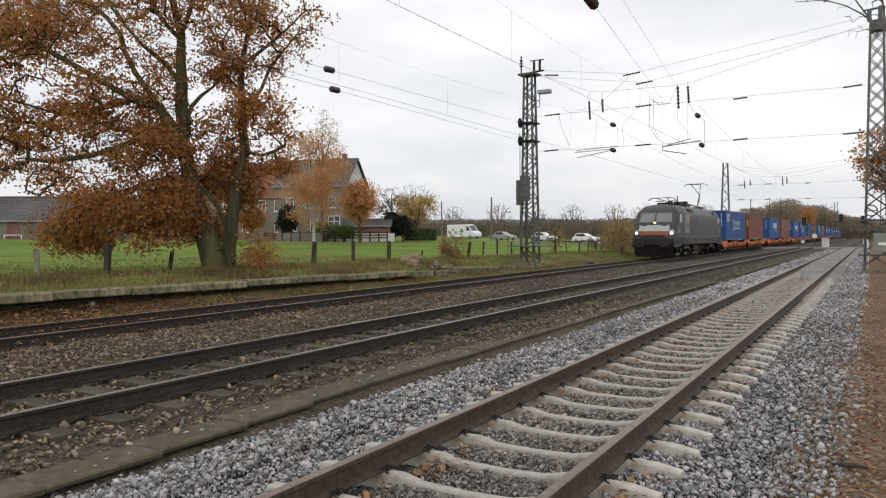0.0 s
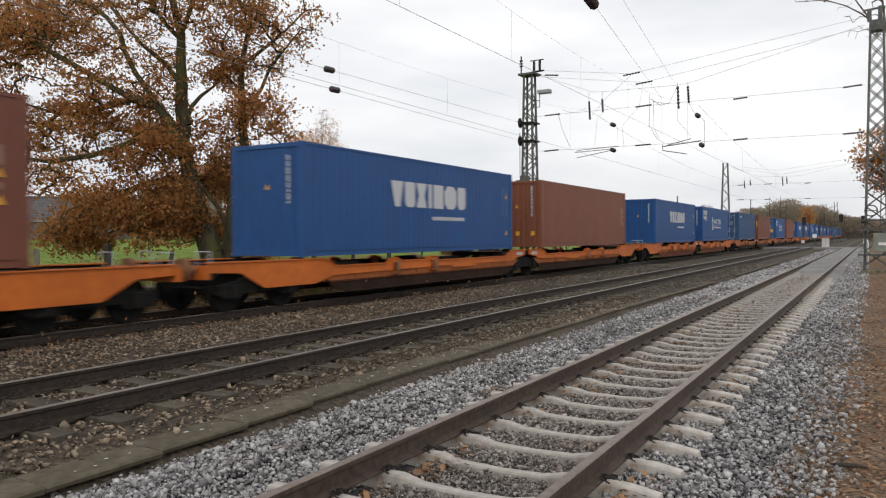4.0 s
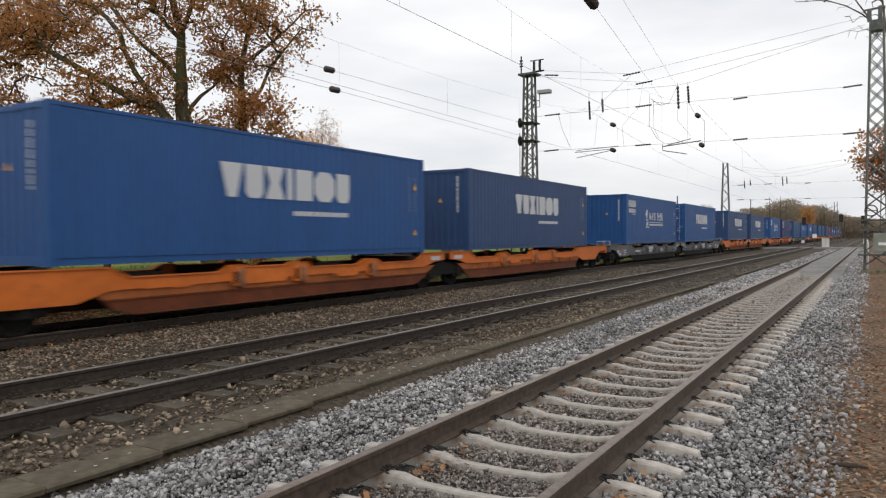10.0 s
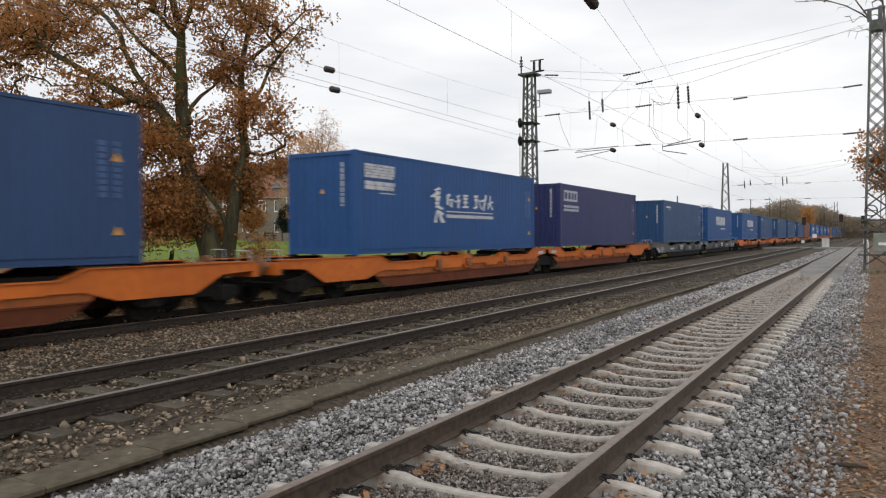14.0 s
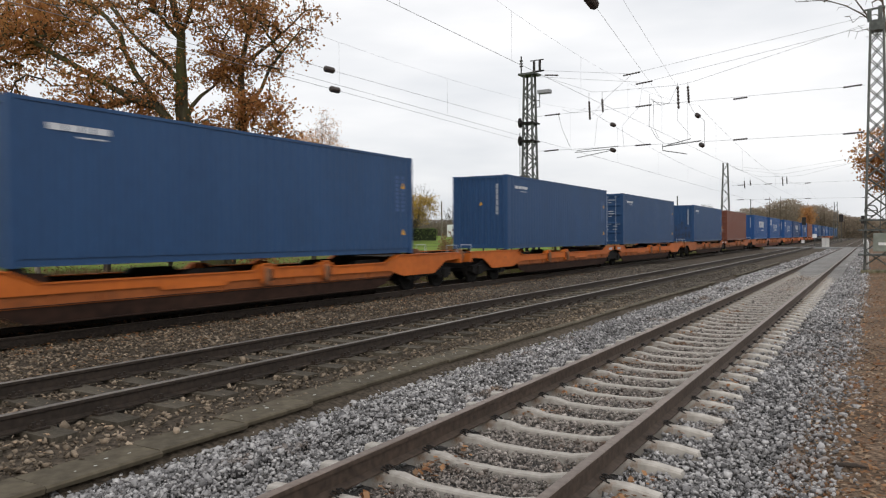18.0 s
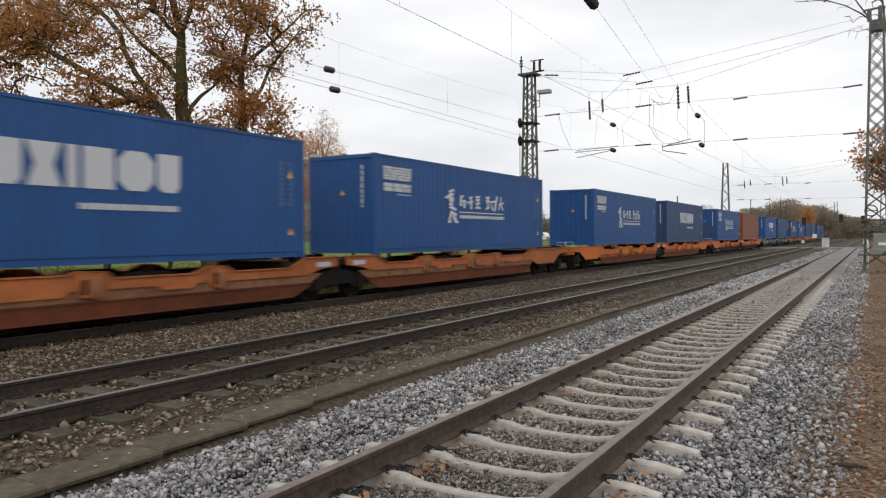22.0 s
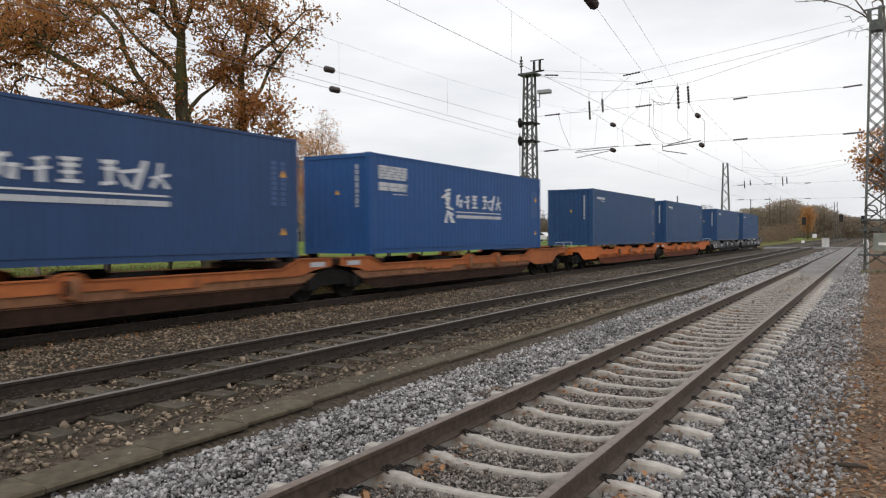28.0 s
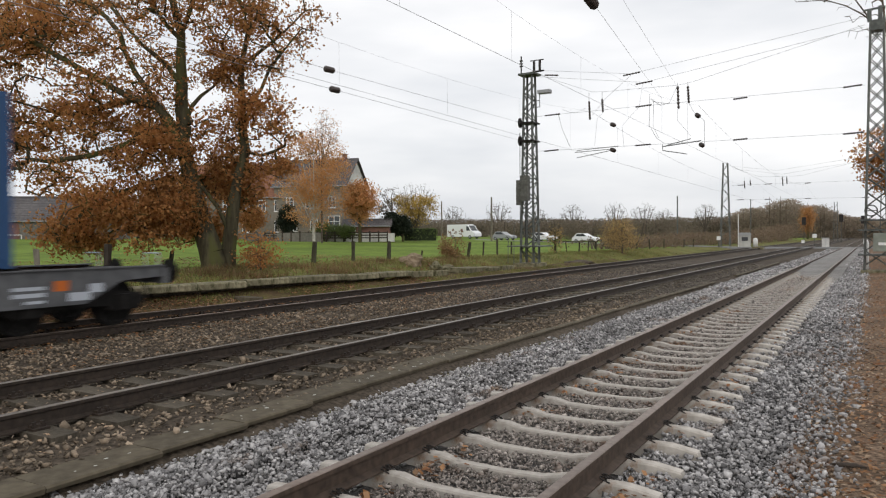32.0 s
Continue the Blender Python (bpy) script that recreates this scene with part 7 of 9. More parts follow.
def slogan_marks(parent):
    part("label_panel", bars(Mesh(), 0.43, 1.89, 2.16, 2.56, 5, 1, fill=0.86), BLOCKWHITE, parent, "white printed panel")
    part("label_panel", bars(Mesh(), 0.44, 1.89, 1.82, 2.07, 2, 2, fill=0.9), BLOCKWHITE, parent, "white printed panel")
    part("marking", bars(Mesh(), 1.15, 1.89, 1.73, 1.77, 1, 3), WHITE, parent)
    # a striding figure of brush strokes
    part("emblem", brush(Mesh(), 3.92, 0.95, 0.93, 1.16, [
        [(0.26, 0.91), (0.62, 1.0), (0.70, 0.93), (0.33, 0.88)], [(0.36, 0.87), (0.67, 0.88), (0.62, 0.78), (0.42, 0.77)], [(0.0, 0.72), (0.10, 0.75), (0.38, 0.85), (0.43, 0.75), (0.10, 0.69)],
        [(0.28, 0.74), (0.68, 0.76), (0.60, 0.60), (0.38, 0.60)], [(0.30, 0.58), (0.60, 0.59), (0.56, 0.50), (0.34, 0.50)], [(0.28, 0.44), (0.50, 0.50), (0.88, 0.41), (0.84, 0.36), (0.50, 0.40)],
        [(0.42, 0.37), (0.90, 0.27), (0.86, 0.20), (0.45, 0.28)], [(0.42, 0.36), (0.56, 0.31), (0.42, 0.12), (0.44, 0.0), (0.22, 0.0), (0.32, 0.15)], [(0.56, 0.27), (0.68, 0.25), (1.0, 0.0), (0.72, 0.0), (0.60, 0.14)]]), WHITE, parent, "white brush-drawn emblem")
    for y, z, w, h, plan in (
            (4.95, 1.47, 0.44, 0.46, [[(0.0, 0.2), (0.05, 0.9), (0.55, 1.0), (0.6, 0.84), (0.35, 0.78), (0.3, 0.12)], [(0.45, 0.6), (1.0, 0.62), (0.96, 0.46), (0.45, 0.46)], [(0.62, 0.45), (0.85, 0.45), (0.85, 0.0), (0.5, 0.06)]]),
            (5.46, 1.46, 0.46, 0.46, [[(0.28, 0.86), (0.85, 1.0), (0.92, 0.88), (0.4, 0.78)], [(0.0, 0.5), (0.06, 0.40), (1.0, 0.52), (0.96, 0.64)], [(0.5, 0.85), (0.74, 0.86), (0.78, 0.0), (0.5, 0.0)]]),
            (6.05, 1.48, 0.42, 0.46, [[(0.08, 0.98), (0.95, 1.0), (0.9, 0.86), (0.1, 0.85)], [(0.12, 0.74), (0.9, 0.76), (0.85, 0.62), (0.15, 0.6)], [(0.36, 0.86), (0.62, 0.86), (0.6, 0.1), (0.4, 0.1)], [(0.1, 0.46), (0.9, 0.48), (0.85, 0.35), (0.15, 0.33)], [(0.0, 0.12), (1.0, 0.15), (1.0, 0.0), (0.0, 0.0)]]),
            (6.87, 1.46, 0.60, 0.50, [[(0.0, 0.96), (0.55, 1.0), (0.52, 0.85), (0.02, 0.82)], [(0.05, 0.70), (0.58, 0.74), (0.55, 0.60), (0.05, 0.57)], [(0.2, 0.84), (0.40, 0.84), (0.36, 0.1), (0.2, 0.1)], [(0.0, 0.14), (0.5, 0.22), (0.5, 0.09), (0.0, 0.0)], [(0.58, 0.62), (1.0, 0.68), (1.0, 0.55), (0.58, 0.50)], [(0.62, 0.48), (0.74, 0.47), (1.05, 0.04), (0.88, 0.0)]]),
            (7.46, 1.42, 0.46, 0.58, [[(0.0, 0.66), (0.55, 0.73), (0.55, 0.6), (0.0, 0.54)], [(0.66, 1.0), (0.92, 0.97), (0.42, 0.0), (0.14, 0.03)]]),
            (7.93, 1.46, 0.46, 0.52, [[(0.0, 0.44), (0.05, 0.36), (1.0, 0.52), (0.96, 0.64)], [(0.42, 1.0), (0.6, 1.0), (0.5, 0.45), (0.16, 0.0), (0.0, 0.08), (0.34, 0.5)], [(0.46, 0.42), (0.6, 0.42), (1.0, 0.06), (0.8, 0.0)]])):
        part("glyph", brush(Mesh(), y, z, w, h, plan), WHITE, parent, "white brush-drawn sign")
    m = Mesh()
    m.box(CW / 2 - 0.005, CW / 2 + 0.001, 4.92, 8.35, 1.31, 1.345)
    part("marking", m, WHITE, parent)
    part("marking", bars(Mesh(), 4.95, 8.38, 1.10, 1.26, 1, 5, fine=True), BLOCKWHITE, parent)


def block_marks(parent, material=None):
    """Seven heavy white blocks in a row, and a line of small print under them."""
    material = material or BLOCKWHITE
    wedge = [(0.0, 1.0), (1.0, 1.0), (0.70, 0.0), (0.30, 0.0)]
    slab = [(0.0, 1.0), (1.0, 1.0), (1.0, 0.16), (0.8, 0.0), (0.2, 0.0), (0.0, 0.16)]
    glass = [(0.0, 1.0), (1.0, 1.0), (0.76, 0.5), (1.0, 0.0), (0.0, 0.0), (0.24, 0.5)]
    octagon = [(0.25, 1.0), (0.75, 1.0), (1.0, 0.75), (1.0, 0.25), (0.75, 0.0), (0.25, 0.0), (0.0, 0.25), (0.0, 0.75)]
    plate = [(0.0, 1.0), (1.0, 1.0), (1.0, 0.0), (0.0, 0.0)]
    for y, w, shape in ((3.88, 0.66, wedge), (4.62, 0.56, slab), (5.25, 0.62, glass), (5.97, 0.2, plate), (6.28, 0.62, plate), (6.98, 0.80, octagon), (7.86, 0.54, slab)):
        m = Mesh()
        m.prism([(y + a * w, 1.40 + b * 0.76) for a, b in shape], "x", CW / 2 - 0.005, CW / 2 + 0.001)
        part("block", m, material, parent, "heavy white painted block")
    part("marking", bars(Mesh(), 6.2, 8.34, 1.0, 1.17, 1, 7, fine=True), material, parent)


def top_mark(parent):
    part("marking", bars(Mesh(), 0.69, 1.88, 2.36, 2.53, 1, 9), WHITE, parent, "small white line of print")
    part("marking", bars(Mesh(), 1.25, 1.8, 2.27, 2.31, 1, 10), WHITE, parent)


def navy_mark(parent):
    m = Mesh()
    m.box(CW / 2 - 0.005, CW / 2 + 0.001, 0.45, 2.2, 2.1, 2.6)
    part("label_panel", m, GREYMARK, parent, "pale square emblem panel")
    part("marking", strokes(Mesh(), 0.55, 2.2, 1.5, 0.3, [(0, 0, 0.2, 1), (0.3, 0, 0.2, 1), (0.6, 0, 0.16, 1), (0.84, 0, 0.16, 1)], CW / 2 + 0.005), NAVY, parent)
    part("marking", bars(Mesh(), 0.45, 2.4, 1.62, 1.95, 2, 11), GREYMARK, parent)


def front_marks(parent, doors, dirty, rnd_seed, blue):
    r = random.Random(rnd_seed)
    y = -0.006
    if not doors:
        m = Mesh()
        z = 1.35
        while z < 2.45:
            h = r.uniform(0.06, 0.2)
            m.box(0.72, 0.80, y, y + 0.01, z, z + h)
            z += h + 0.03
        part("marking", m, GREYMARK, parent, "column of pale print")
        if r.random() < 0.6:
            t = Mesh()
            t.prism([(-0.02, 1.72), (0.12, 1.72), (0.05, 1.86)], "y", y, y + 0.01)
            part("warning_label", t, YELLOW, parent, "small yellow triangle label")
    s = Mesh()
    for k in range(9):
        s.box(CW / 2 - 0.005, CW / 2 + 0.001, 11.3, 11.42, 1.25 + k * 0.12, 1.34 + k * 0.12)
        s.box(CW / 2 - 0.005, CW / 2 + 0.001, 11.62, 11.72, 1.25 + k * 0.12, 1.34 + k * 0.12)
    if blue:
        part("marking", s, FAINT, parent, "faint columns of print")
    if not blue:
        s = Mesh()
        for z0, z1 in ((1.02, 1.10), (1.16, 1.62), (1.68, 2.05)):
            s.box(CW / 2 - 0.005, CW / 2 + 0.001, 11.25, 11.38, z0, z1)
        s.box(CW / 2 - 0.005, CW / 2 + 0.001, 11.52, 11.72, 1.70, 2.03).box(CW / 2 - 0.005, CW / 2 + 0.001, 11.55, 11.70, 1.30, 1.42)
        part("marking", s, FADEMARK, parent, "faded columns of pale print")
    for z in (0.55, 1.93) if blue else (1.05, 1.50):
        t = Mesh()
        t.prism([(11.58, z), (11.76, z), (11.67, z + 0.17)], "x", CW / 2 - 0.005, CW / 2 + 0.002)
        part("warning_label", t, YELLOW, parent, "small yellow triangle label")
    if dirty:
        d = Mesh()
        for k in range(8):
            x0 = -CW / 2 + 0.2 + k * 0.25
            d.box(x0, x0 + 0.2, 0.0, 0.012, 0.2, r.uniform(1.0, 1.7))
        part("soot", d, DIRTBLUE, parent, "dark soot on the end wall")["kind"] = "stuff"


FAINT = plain("faint_marking", (0.07, 0.13, 0.29), 0.6)


def door_pair(parent, material, labels):
    for sx in (-1, 1):
        dm = recolour("door", material)
        dr = part("door", dm, material, parent)
        dr.location = (0, 0, 0) if sx > 0 else (-1.06, 0, 0)
        for x in (0.28, 0.78):
            b = part("locking_bar", recolour("bar", DOORBAR if material in (BLUE, STEELBLUE) else material), material, dr, "long galvanised locking bar")
            b.location = (x, 0, 0)
    m = Mesh()
    for z, w in ((2.50, 0.42), (2.36, 0.16), (1.86, 0.30), (1.72, 0.34), (1.58, 0.22)):
        m.box(0.36, 0.36 + w, 0.003, 0.013, z, z + 0.045)
    m.box(-0.90, -0.72, 0.003, 0.013, 0.72, 0.98)
    part("marking", m, GREYMARK, parent, "white print on the doors")
    hd = Mesh()
    for x in (-0.62, -0.12, 0.12, 0.62):
        for z in (0.84, 1.02):
            hd.box(x, x + 0.26, -0.03, -0.012, z, z + 0.035)
    part("lock_handle", hd, GREYMARK, parent, "pale lock handles")["kind"] = "stuff"
    pl = Mesh()
    pl.box(-0.62, -0.42, -0.006, 0.012, 2.02, 2.20)
    part("label_plate", pl, BLOCKWHITE, parent, "square white plate")
    tr = Mesh()
    tr.prism([(-0.36, 0.98), (-0.18, 0.98), (-0.27, 1.14)], "y", 0.003, 0.013)
    part("warning_label", tr, YELLOW, parent, "small yellow triangle label")
    if labels:
        p = Mesh()
        p.box(0.42, 0.76, -0.002, 0.012, 0.85, 1.35)
        part("warning_label", p, YELLOW, parent, "large yellow label on the door")


CONTAINER_COUNT = {}


def container(kind):
    """Builds one 40-foot box: colour, marking, whether doors face forward, soot."""
    mat, mark, doors, dirty, label = {
        "slogan": (BLUE, slogan_marks, False, False, "bright blue corrugated container with a white brush-drawn slogan"),
        "slogan_doors": (BLUE, slogan_marks, True, False, "bright blue container with a white slogan, doors facing forward"),
        "slogan_dirty": (BLUE, slogan_marks, False, True, "bright blue slogan container with a sooty end wall"),
        "blocks": (BLUE, block_marks, False, False, "bright blue corrugated container with heavy white blocks of print"),
        "blocks_slate": (SLATE, block_marks, False, False, "dull slate-blue container with heavy white blocks of print"),
        "blocks_dirty": (SLATE, block_marks, False, True, "dull slate-blue container with white blocks and a sooty end"),
        "blocks_doors": (BLUE, block_marks, True, False, "blue container with white blocks, doors facing forward"),
        "slogan_slate": (SLATE, slogan_marks, False, False, "dull slate-blue container with a white brush-drawn slogan"),
        "plain": (STEELBLUE, top_mark, False, False, "plain steel-blue corrugated container with one small white line"),
        "plain_dirty": (STEELBLUE, top_mark, False, True, "plain steel-blue container with a sooty end wall"),
        "plain_doors": (STEELBLUE, top_mark, True, False, "steel-blue container with locking bars on forward doors"),
        "navy": (NAVY, navy_mark, False, False, "dark navy corrugated container with a pale emblem panel"),
        "brown": (BROWN, None, False, False, "red-brown corrugated steel container without lettering"),
        "brown_doors": (BROWN, None, True, False, "red-brown container with forward doors and a yellow label"),
        "rust": (RUSTRED, None, False, False, "light rust-red corrugated steel container"),
    }[kind]
    t = thing("container", label, "container", group="containers on the train")
    part("side_wall", recolour("side_r", mat), mat, t)
    part("side_wall", recolour("side_l", mat), mat, t)
    part("roof", recolour("roof", mat), mat, t)
    part("frame", recolour("frame", mat), mat, t)
    part("floor", recolour("floor", BLACK), BLACK, t, "dark underside with cross members")
    if doors:
        door_pair(t, mat, kind in ("brown_doors", "slogan_doors"))
        part("end_wall", recolour("end_b", mat), mat, t)
    else:
        part("end_wall", recolour("end_f", mat), mat, t)
        part("end_wall", recolour("end_b", mat), mat, t)
    for sx, y, z in itertools.product((-1, 1), (0.085, CL - 0.085), (0.059, CH - 0.059)):
        c = part("corner_casting", recolour("casting", mat), mat, t)
        c.location = (sx * (CW / 2 - 0.088), y, z)
    if mark:
        mark(t)
    if mat in (BROWN, RUSTRED):
        if kind == "brown":
            m = Mesh()
            m.box(0.99, 1.09, -0.004, 0.004, 1.45, 2.2)
            part("warning_label", m, YELLOW, t, "upright yellow stripe label")
        elif kind == "rust":
            for x in (0.0, 0.72):
                m = Mesh()
                m.box(x, x + 0.17, -0.004, 0.006, 0.52, 0.70)
                part("warning_label", m, YELLOW, t, "small square yellow label")
    front_marks(t, doors, dirty, len(kind) * 7 + 1, mat not in (BROWN, RUSTRED))
    for c in t.children:
        if c.name.startswith(("marking", "label_panel", "emblem", "glyph")):
            c["kind"] = "stuff"
    return t


KINDS = ("slogan brown blocks rust blocks slogan plain_doors brown slogan_doors rust "
         "blocks blocks_slate slogan blocks_doors blocks_slate blocks_slate slogan navy plain blocks_doors "
         "blocks plain plain plain_doors plain_dirty brown_doors blocks slogan slogan blocks_dirty "
         "slogan_dirty rust blocks plain slogan_slate slogan plain plain plain plain").split()


# ---------------------------------------------------------------- wagons
WL = 34.152
WHEEL_R = 0.46


def lathe_x(m, prof, x0, cy, cz, sides=20, flip=1):
    """A body of rotation about an axis along x: prof is (offset, radius)."""
    s, n = len(m.v), len(prof)
    for k in range(sides):
        a = 2 * math.pi * k / sides
        for o, r in prof:
            m.v.append((x0 + flip * o, cy + r * math.cos(a), cz + r * math.sin(a)))
    for k in range(sides):
        for i in range(n - 1):
            a, b = s + k * n + i, s + ((k + 1) % sides) * n + i
            m.f.append((a, b, b + 1, a + 1) if flip > 0 else (a, a + 1, b + 1, b))
    return m


def wheelset_data(r):
    m = Mesh()
    for sx in (-1, 1):
        lathe_x(m, [(0.02, 0.0), (0.035, 0.10), (0.03, 0.14), (0.005, 0.2), (0.0, r - 0.09), (0.03, r - 0.06), (0.03, r), (-0.08, r + 0.004), (-0.095, r + 0.028), (-0.105, r + 0.02), (-0.105, r - 0.07), (-0.05, r - 0.1), (-0.05, 0.12), (-0.12, 0.1), (-0.12, 0.0)], sx * 0.78, 0, 0, flip=sx)
    m.tube([(-0.7, 0, 0), (0.7, 0, 0)], 0.085, 10)
    for sx in (-1, 1):
        m.tube([(sx * 0.8, 0, 0), (sx * 1.06, 0, 0)], 0.065, 8)
        # bolted axle cap, which shows the turning
        m.box(sx * 1.06 - 0.01, sx * 1.06 + 0.01, -0.05, 0.05, -0.015, 0.015)
    return m.data("wheelset")


WHEELSET = wheelset_data(WHEEL_R)
WHEELSET.materials.append(BLACK)


def bogie_data():
    b = Mesh()
    for sx in (-1, 1):
        x0, x1 = sorted((sx * 0.94, sx * 1.06))
        b.prism([(-1.35, 0.42), (-1.1, 0.30), (-0.72, 0.30), (-0.55, 0.42), (0.55, 0.42), (0.72, 0.30), (1.1, 0.30), (1.35, 0.42), (1.35, 0.62), (0.75, 0.70), (0.45, 0.80), (-0.45, 0.80), (-0.75, 0.70), (-1.35, 0.62)], "x", x0, x1)
        for y in (-0.9, 0.9):
            b.box(sx * 1.07 - 0.07, sx * 1.07 + 0.07, y - 0.13, y + 0.13, 0.33, 0.62)
            for dy in (-0.25, 0.25):
                b.tube([(sx * 1.0, y + dy, 0.34), (sx * 1.0, y + dy, 0.60)], 0.075, 8)
    b.box(-0.98, 0.98, -0.22, 0.22, 0.52, 0.86)
    for y in (-1.4, 1.4):
        b.box(-0.95, 0.95, y - 0.04, y + 0.04, 0.44, 0.56)
        b.box(-0.85, -0.70, y - 0.06, y + 0.06, 0.3, 0.6).box(0.70, 0.85, y - 0.06, y + 0.06, 0.3, 0.6)
    return b.data("bogie")


BOGIE = bogie_data()
BOGIE.materials.append(BLACK)


def wagon(colour):
    label = {"orange": "articulated orange container flat wagon with black bogies", "fresh": "articulated bright orange flat wagon with orange lower sills", "dull": "articulated wagon in faded dusty orange paint", "worn": "articulated wagon in faded orange with dirty brown sills darkened for shade",
             "grey": "articulated grey container flat wagon with black bogies"}[colour]
    paint = {"orange": ORANGE, "fresh": ORANGE, "dull": ORANGEDULL, "worn": ORANGEDULL, "grey": WGREY}[colour]
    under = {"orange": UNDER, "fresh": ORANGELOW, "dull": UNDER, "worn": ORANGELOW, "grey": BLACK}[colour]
    t = thing("container_wagon", label, "wagon", group="wagons of the train")
    dusty = {"orange": DUSTORANGE, "fresh": DUSTORANGE, "dull": BRACKET, "worn": BRACKET, "grey": WGREY}[colour]
    if colour in ("fresh", "worn", "grey"):
        rim = [(0.42, 1.12), (4.55, 1.12), (4.78, 1.02), (5.05, 0.92), (7.28, 0.92), (7.58, 1.05), (7.94, 1.04), (8.05, 1.01), (9.38, 1.01), (9.52, 1.07), (10.1, 1.04), (10.28, 0.92), (12.2, 0.92), (12.56, 1.06),
               (13.01, 1.04), (13.3, 0.92), (15.05, 0.92), (15.3, 1.02), (15.55, 1.15), (16.88, 1.15)]
        foot = [(16.88, 0.92), (16.2, 0.86), (15.7, 0.73), (12.2, 0.73), (12.1, 0.63), (11.3, 0.64), (11.2, 0.73), (9.4, 0.73), (9.3, 0.635), (8.0, 0.635), (7.9, 0.72), (6.48, 0.71), (6.43, 0.665), (6.08, 0.665), (6.02, 0.72),
                (4.6, 0.70), (3.9, 0.50), (2.1, 0.50), (1.35, 0.88), (0.42, 0.92)]
        holders = ((7.77, 0.17), (9.82, 0.28), (12.8, 0.2))
    else:
        rim = [(0.42, 1.12), (4.2, 1.12), (4.75, 0.91), (7.2, 0.90), (7.32, 1.01), (7.7, 1.01), (7.82, 0.95), (9.3, 0.95), (9.42, 1.02), (9.86, 1.02), (10.0, 0.90), (15.05, 0.90), (15.3, 1.0), (15.6, 1.12), (16.88, 1.12)]
        foot = [(16.88, 0.92), (16.2, 0.84), (15.7, 0.72), (12.65, 0.72), (12.55, 0.64), (10.9, 0.64), (10.8, 0.72), (9.9, 0.72), (4.6, 0.68), (3.9, 0.50), (2.1, 0.50), (1.35, 0.88), (0.42, 0.92)]
        holders = ((7.5, 0.15), (9.65, 0.17))
    prof = rim + foot
    web = [(4.2, 0.76), (16.3, 0.76), (16.05, 0.62), (15.75, 0.5), (4.5, 0.5)]
    low = [(4.45, 0.52), (15.95, 0.52), (15.7, 0.38), (15.35, 0.24), (15.1, 0.22), (5.15, 0.22), (4.75, 0.32)]
    for unit in (0, 1):
        def u(y):
            return y if unit == 0 else WL - y
        for sx in (-1, 1):
            x0, x1 = sorted((sx * 1.195, sx * 1.17))
            b = Mesh()
            b.prism([(u(y), z) for y, z in prof], "x", x0, x1)
            # flanges at the top and at mid height
            xf0, xf1 = sorted((sx * 1.235, sx * 1.05))
            side = part("side_beam", b, paint, t, "painted side beam")
            fl = Mesh()
            for k in range(len(rim)):
                y, z = u(rim[k][0]), rim[k][1]
                fl.v += [(xf0, y, z), (xf1, y, z), (xf1, y, z + 0.025), (xf0, y, z + 0.025)]
            for k in range(len(rim) - 1):
                fl.f += [(4 * k + i, 4 * k + (i + 1) % 4, 4 * k + 4 + (i + 1) % 4, 4 * k + 4 + i) for i in range(4)]
            k = 4 * len(rim)
            fl.f += [(0, 3, 2, 1), (k - 4, k - 3, k - 2, k - 1)]
            part("top_flange", fl, paint, side)
            # dark brown colour paints the shade of the trough between the beams
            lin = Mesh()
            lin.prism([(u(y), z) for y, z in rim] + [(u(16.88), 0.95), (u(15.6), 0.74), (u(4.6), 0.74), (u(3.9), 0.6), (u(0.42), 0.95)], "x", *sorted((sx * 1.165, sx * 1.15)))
            part("inner_plate", lin, UNDER, side, "inner plate, dark brown for the shade between the beams")
            wb = Mesh()
            wb.prism([(u(y), z) for y, z in web], "x", *sorted((sx * 1.148, sx * 1.13)))
            part("web_plate", wb, dusty, side, "dusty recessed web plate")
            for y in (5.6, 6.95, 8.7, 11.0, 13.9, 14.8):
                w = Mesh()
                w.box(*sorted((sx * 1.19, sx * 1.15)), min(u(y), u(y + 0.03)), max(u(y), u(y + 0.03)), 0.52, 0.74)
                part("rib", w, dusty, side)
            for y, wide in holders:
                w = Mesh()
                ya, yb = sorted((u(y - wide), u(y + wide)))
                w.prism([(ya, 0.66), (ya + 0.05, 0.60), (yb - 0.05, 0.60), (yb, 0.66), (yb, 0.98), (yb - 0.06, 1.075), (ya + 0.06, 1.075), (ya, 0.98)], "x", *sorted((sx * 1.235, sx * 1.10)))
                br = part("bracket", w, paint, side, "bulging painted bracket", bevel=0.012)
                w = Mesh()
                yc = u(y + 0.05)
                w.tube([(sx * 1.245, yc, 0.56), (sx * 1.25, yc, 0.60), (sx * 1.25, yc, 0.92), (sx * 1.22, yc, 0.98)], [0.05, 0.085, 0.075, 0.04], 10)
                part("stanchion", w, BRACKET if colour != "grey" else WGREY, br, "dusty round stanchion", smooth=True)
                w = Mesh()
                yc = u(y - wide * 0.6)
                w.box(*sorted((sx * 1.238, sx * 1.2)), yc - 0.05, yc + 0.05, 0.66, 0.93)
                part("pocket", w, BLACK, br, "dark pocket")
            w = Mesh()
            ya, yb = sorted((u(5.3), u(6.3)))
            w.prism([(ya, 0.69), (yb, 0.69), (yb, 0.80), (ya, 0.80)], "x", *sorted((sx * 1.20, sx * 1.18)))
            part("number_plate", w, GREYMARK if colour == "grey" else paint, side)
            if colour != "grey":
                w = Mesh()
                w.box(*sorted((sx * 1.20, sx * 1.18)), *sorted((u(16.05), u(16.6))), 0.92, 1.04)
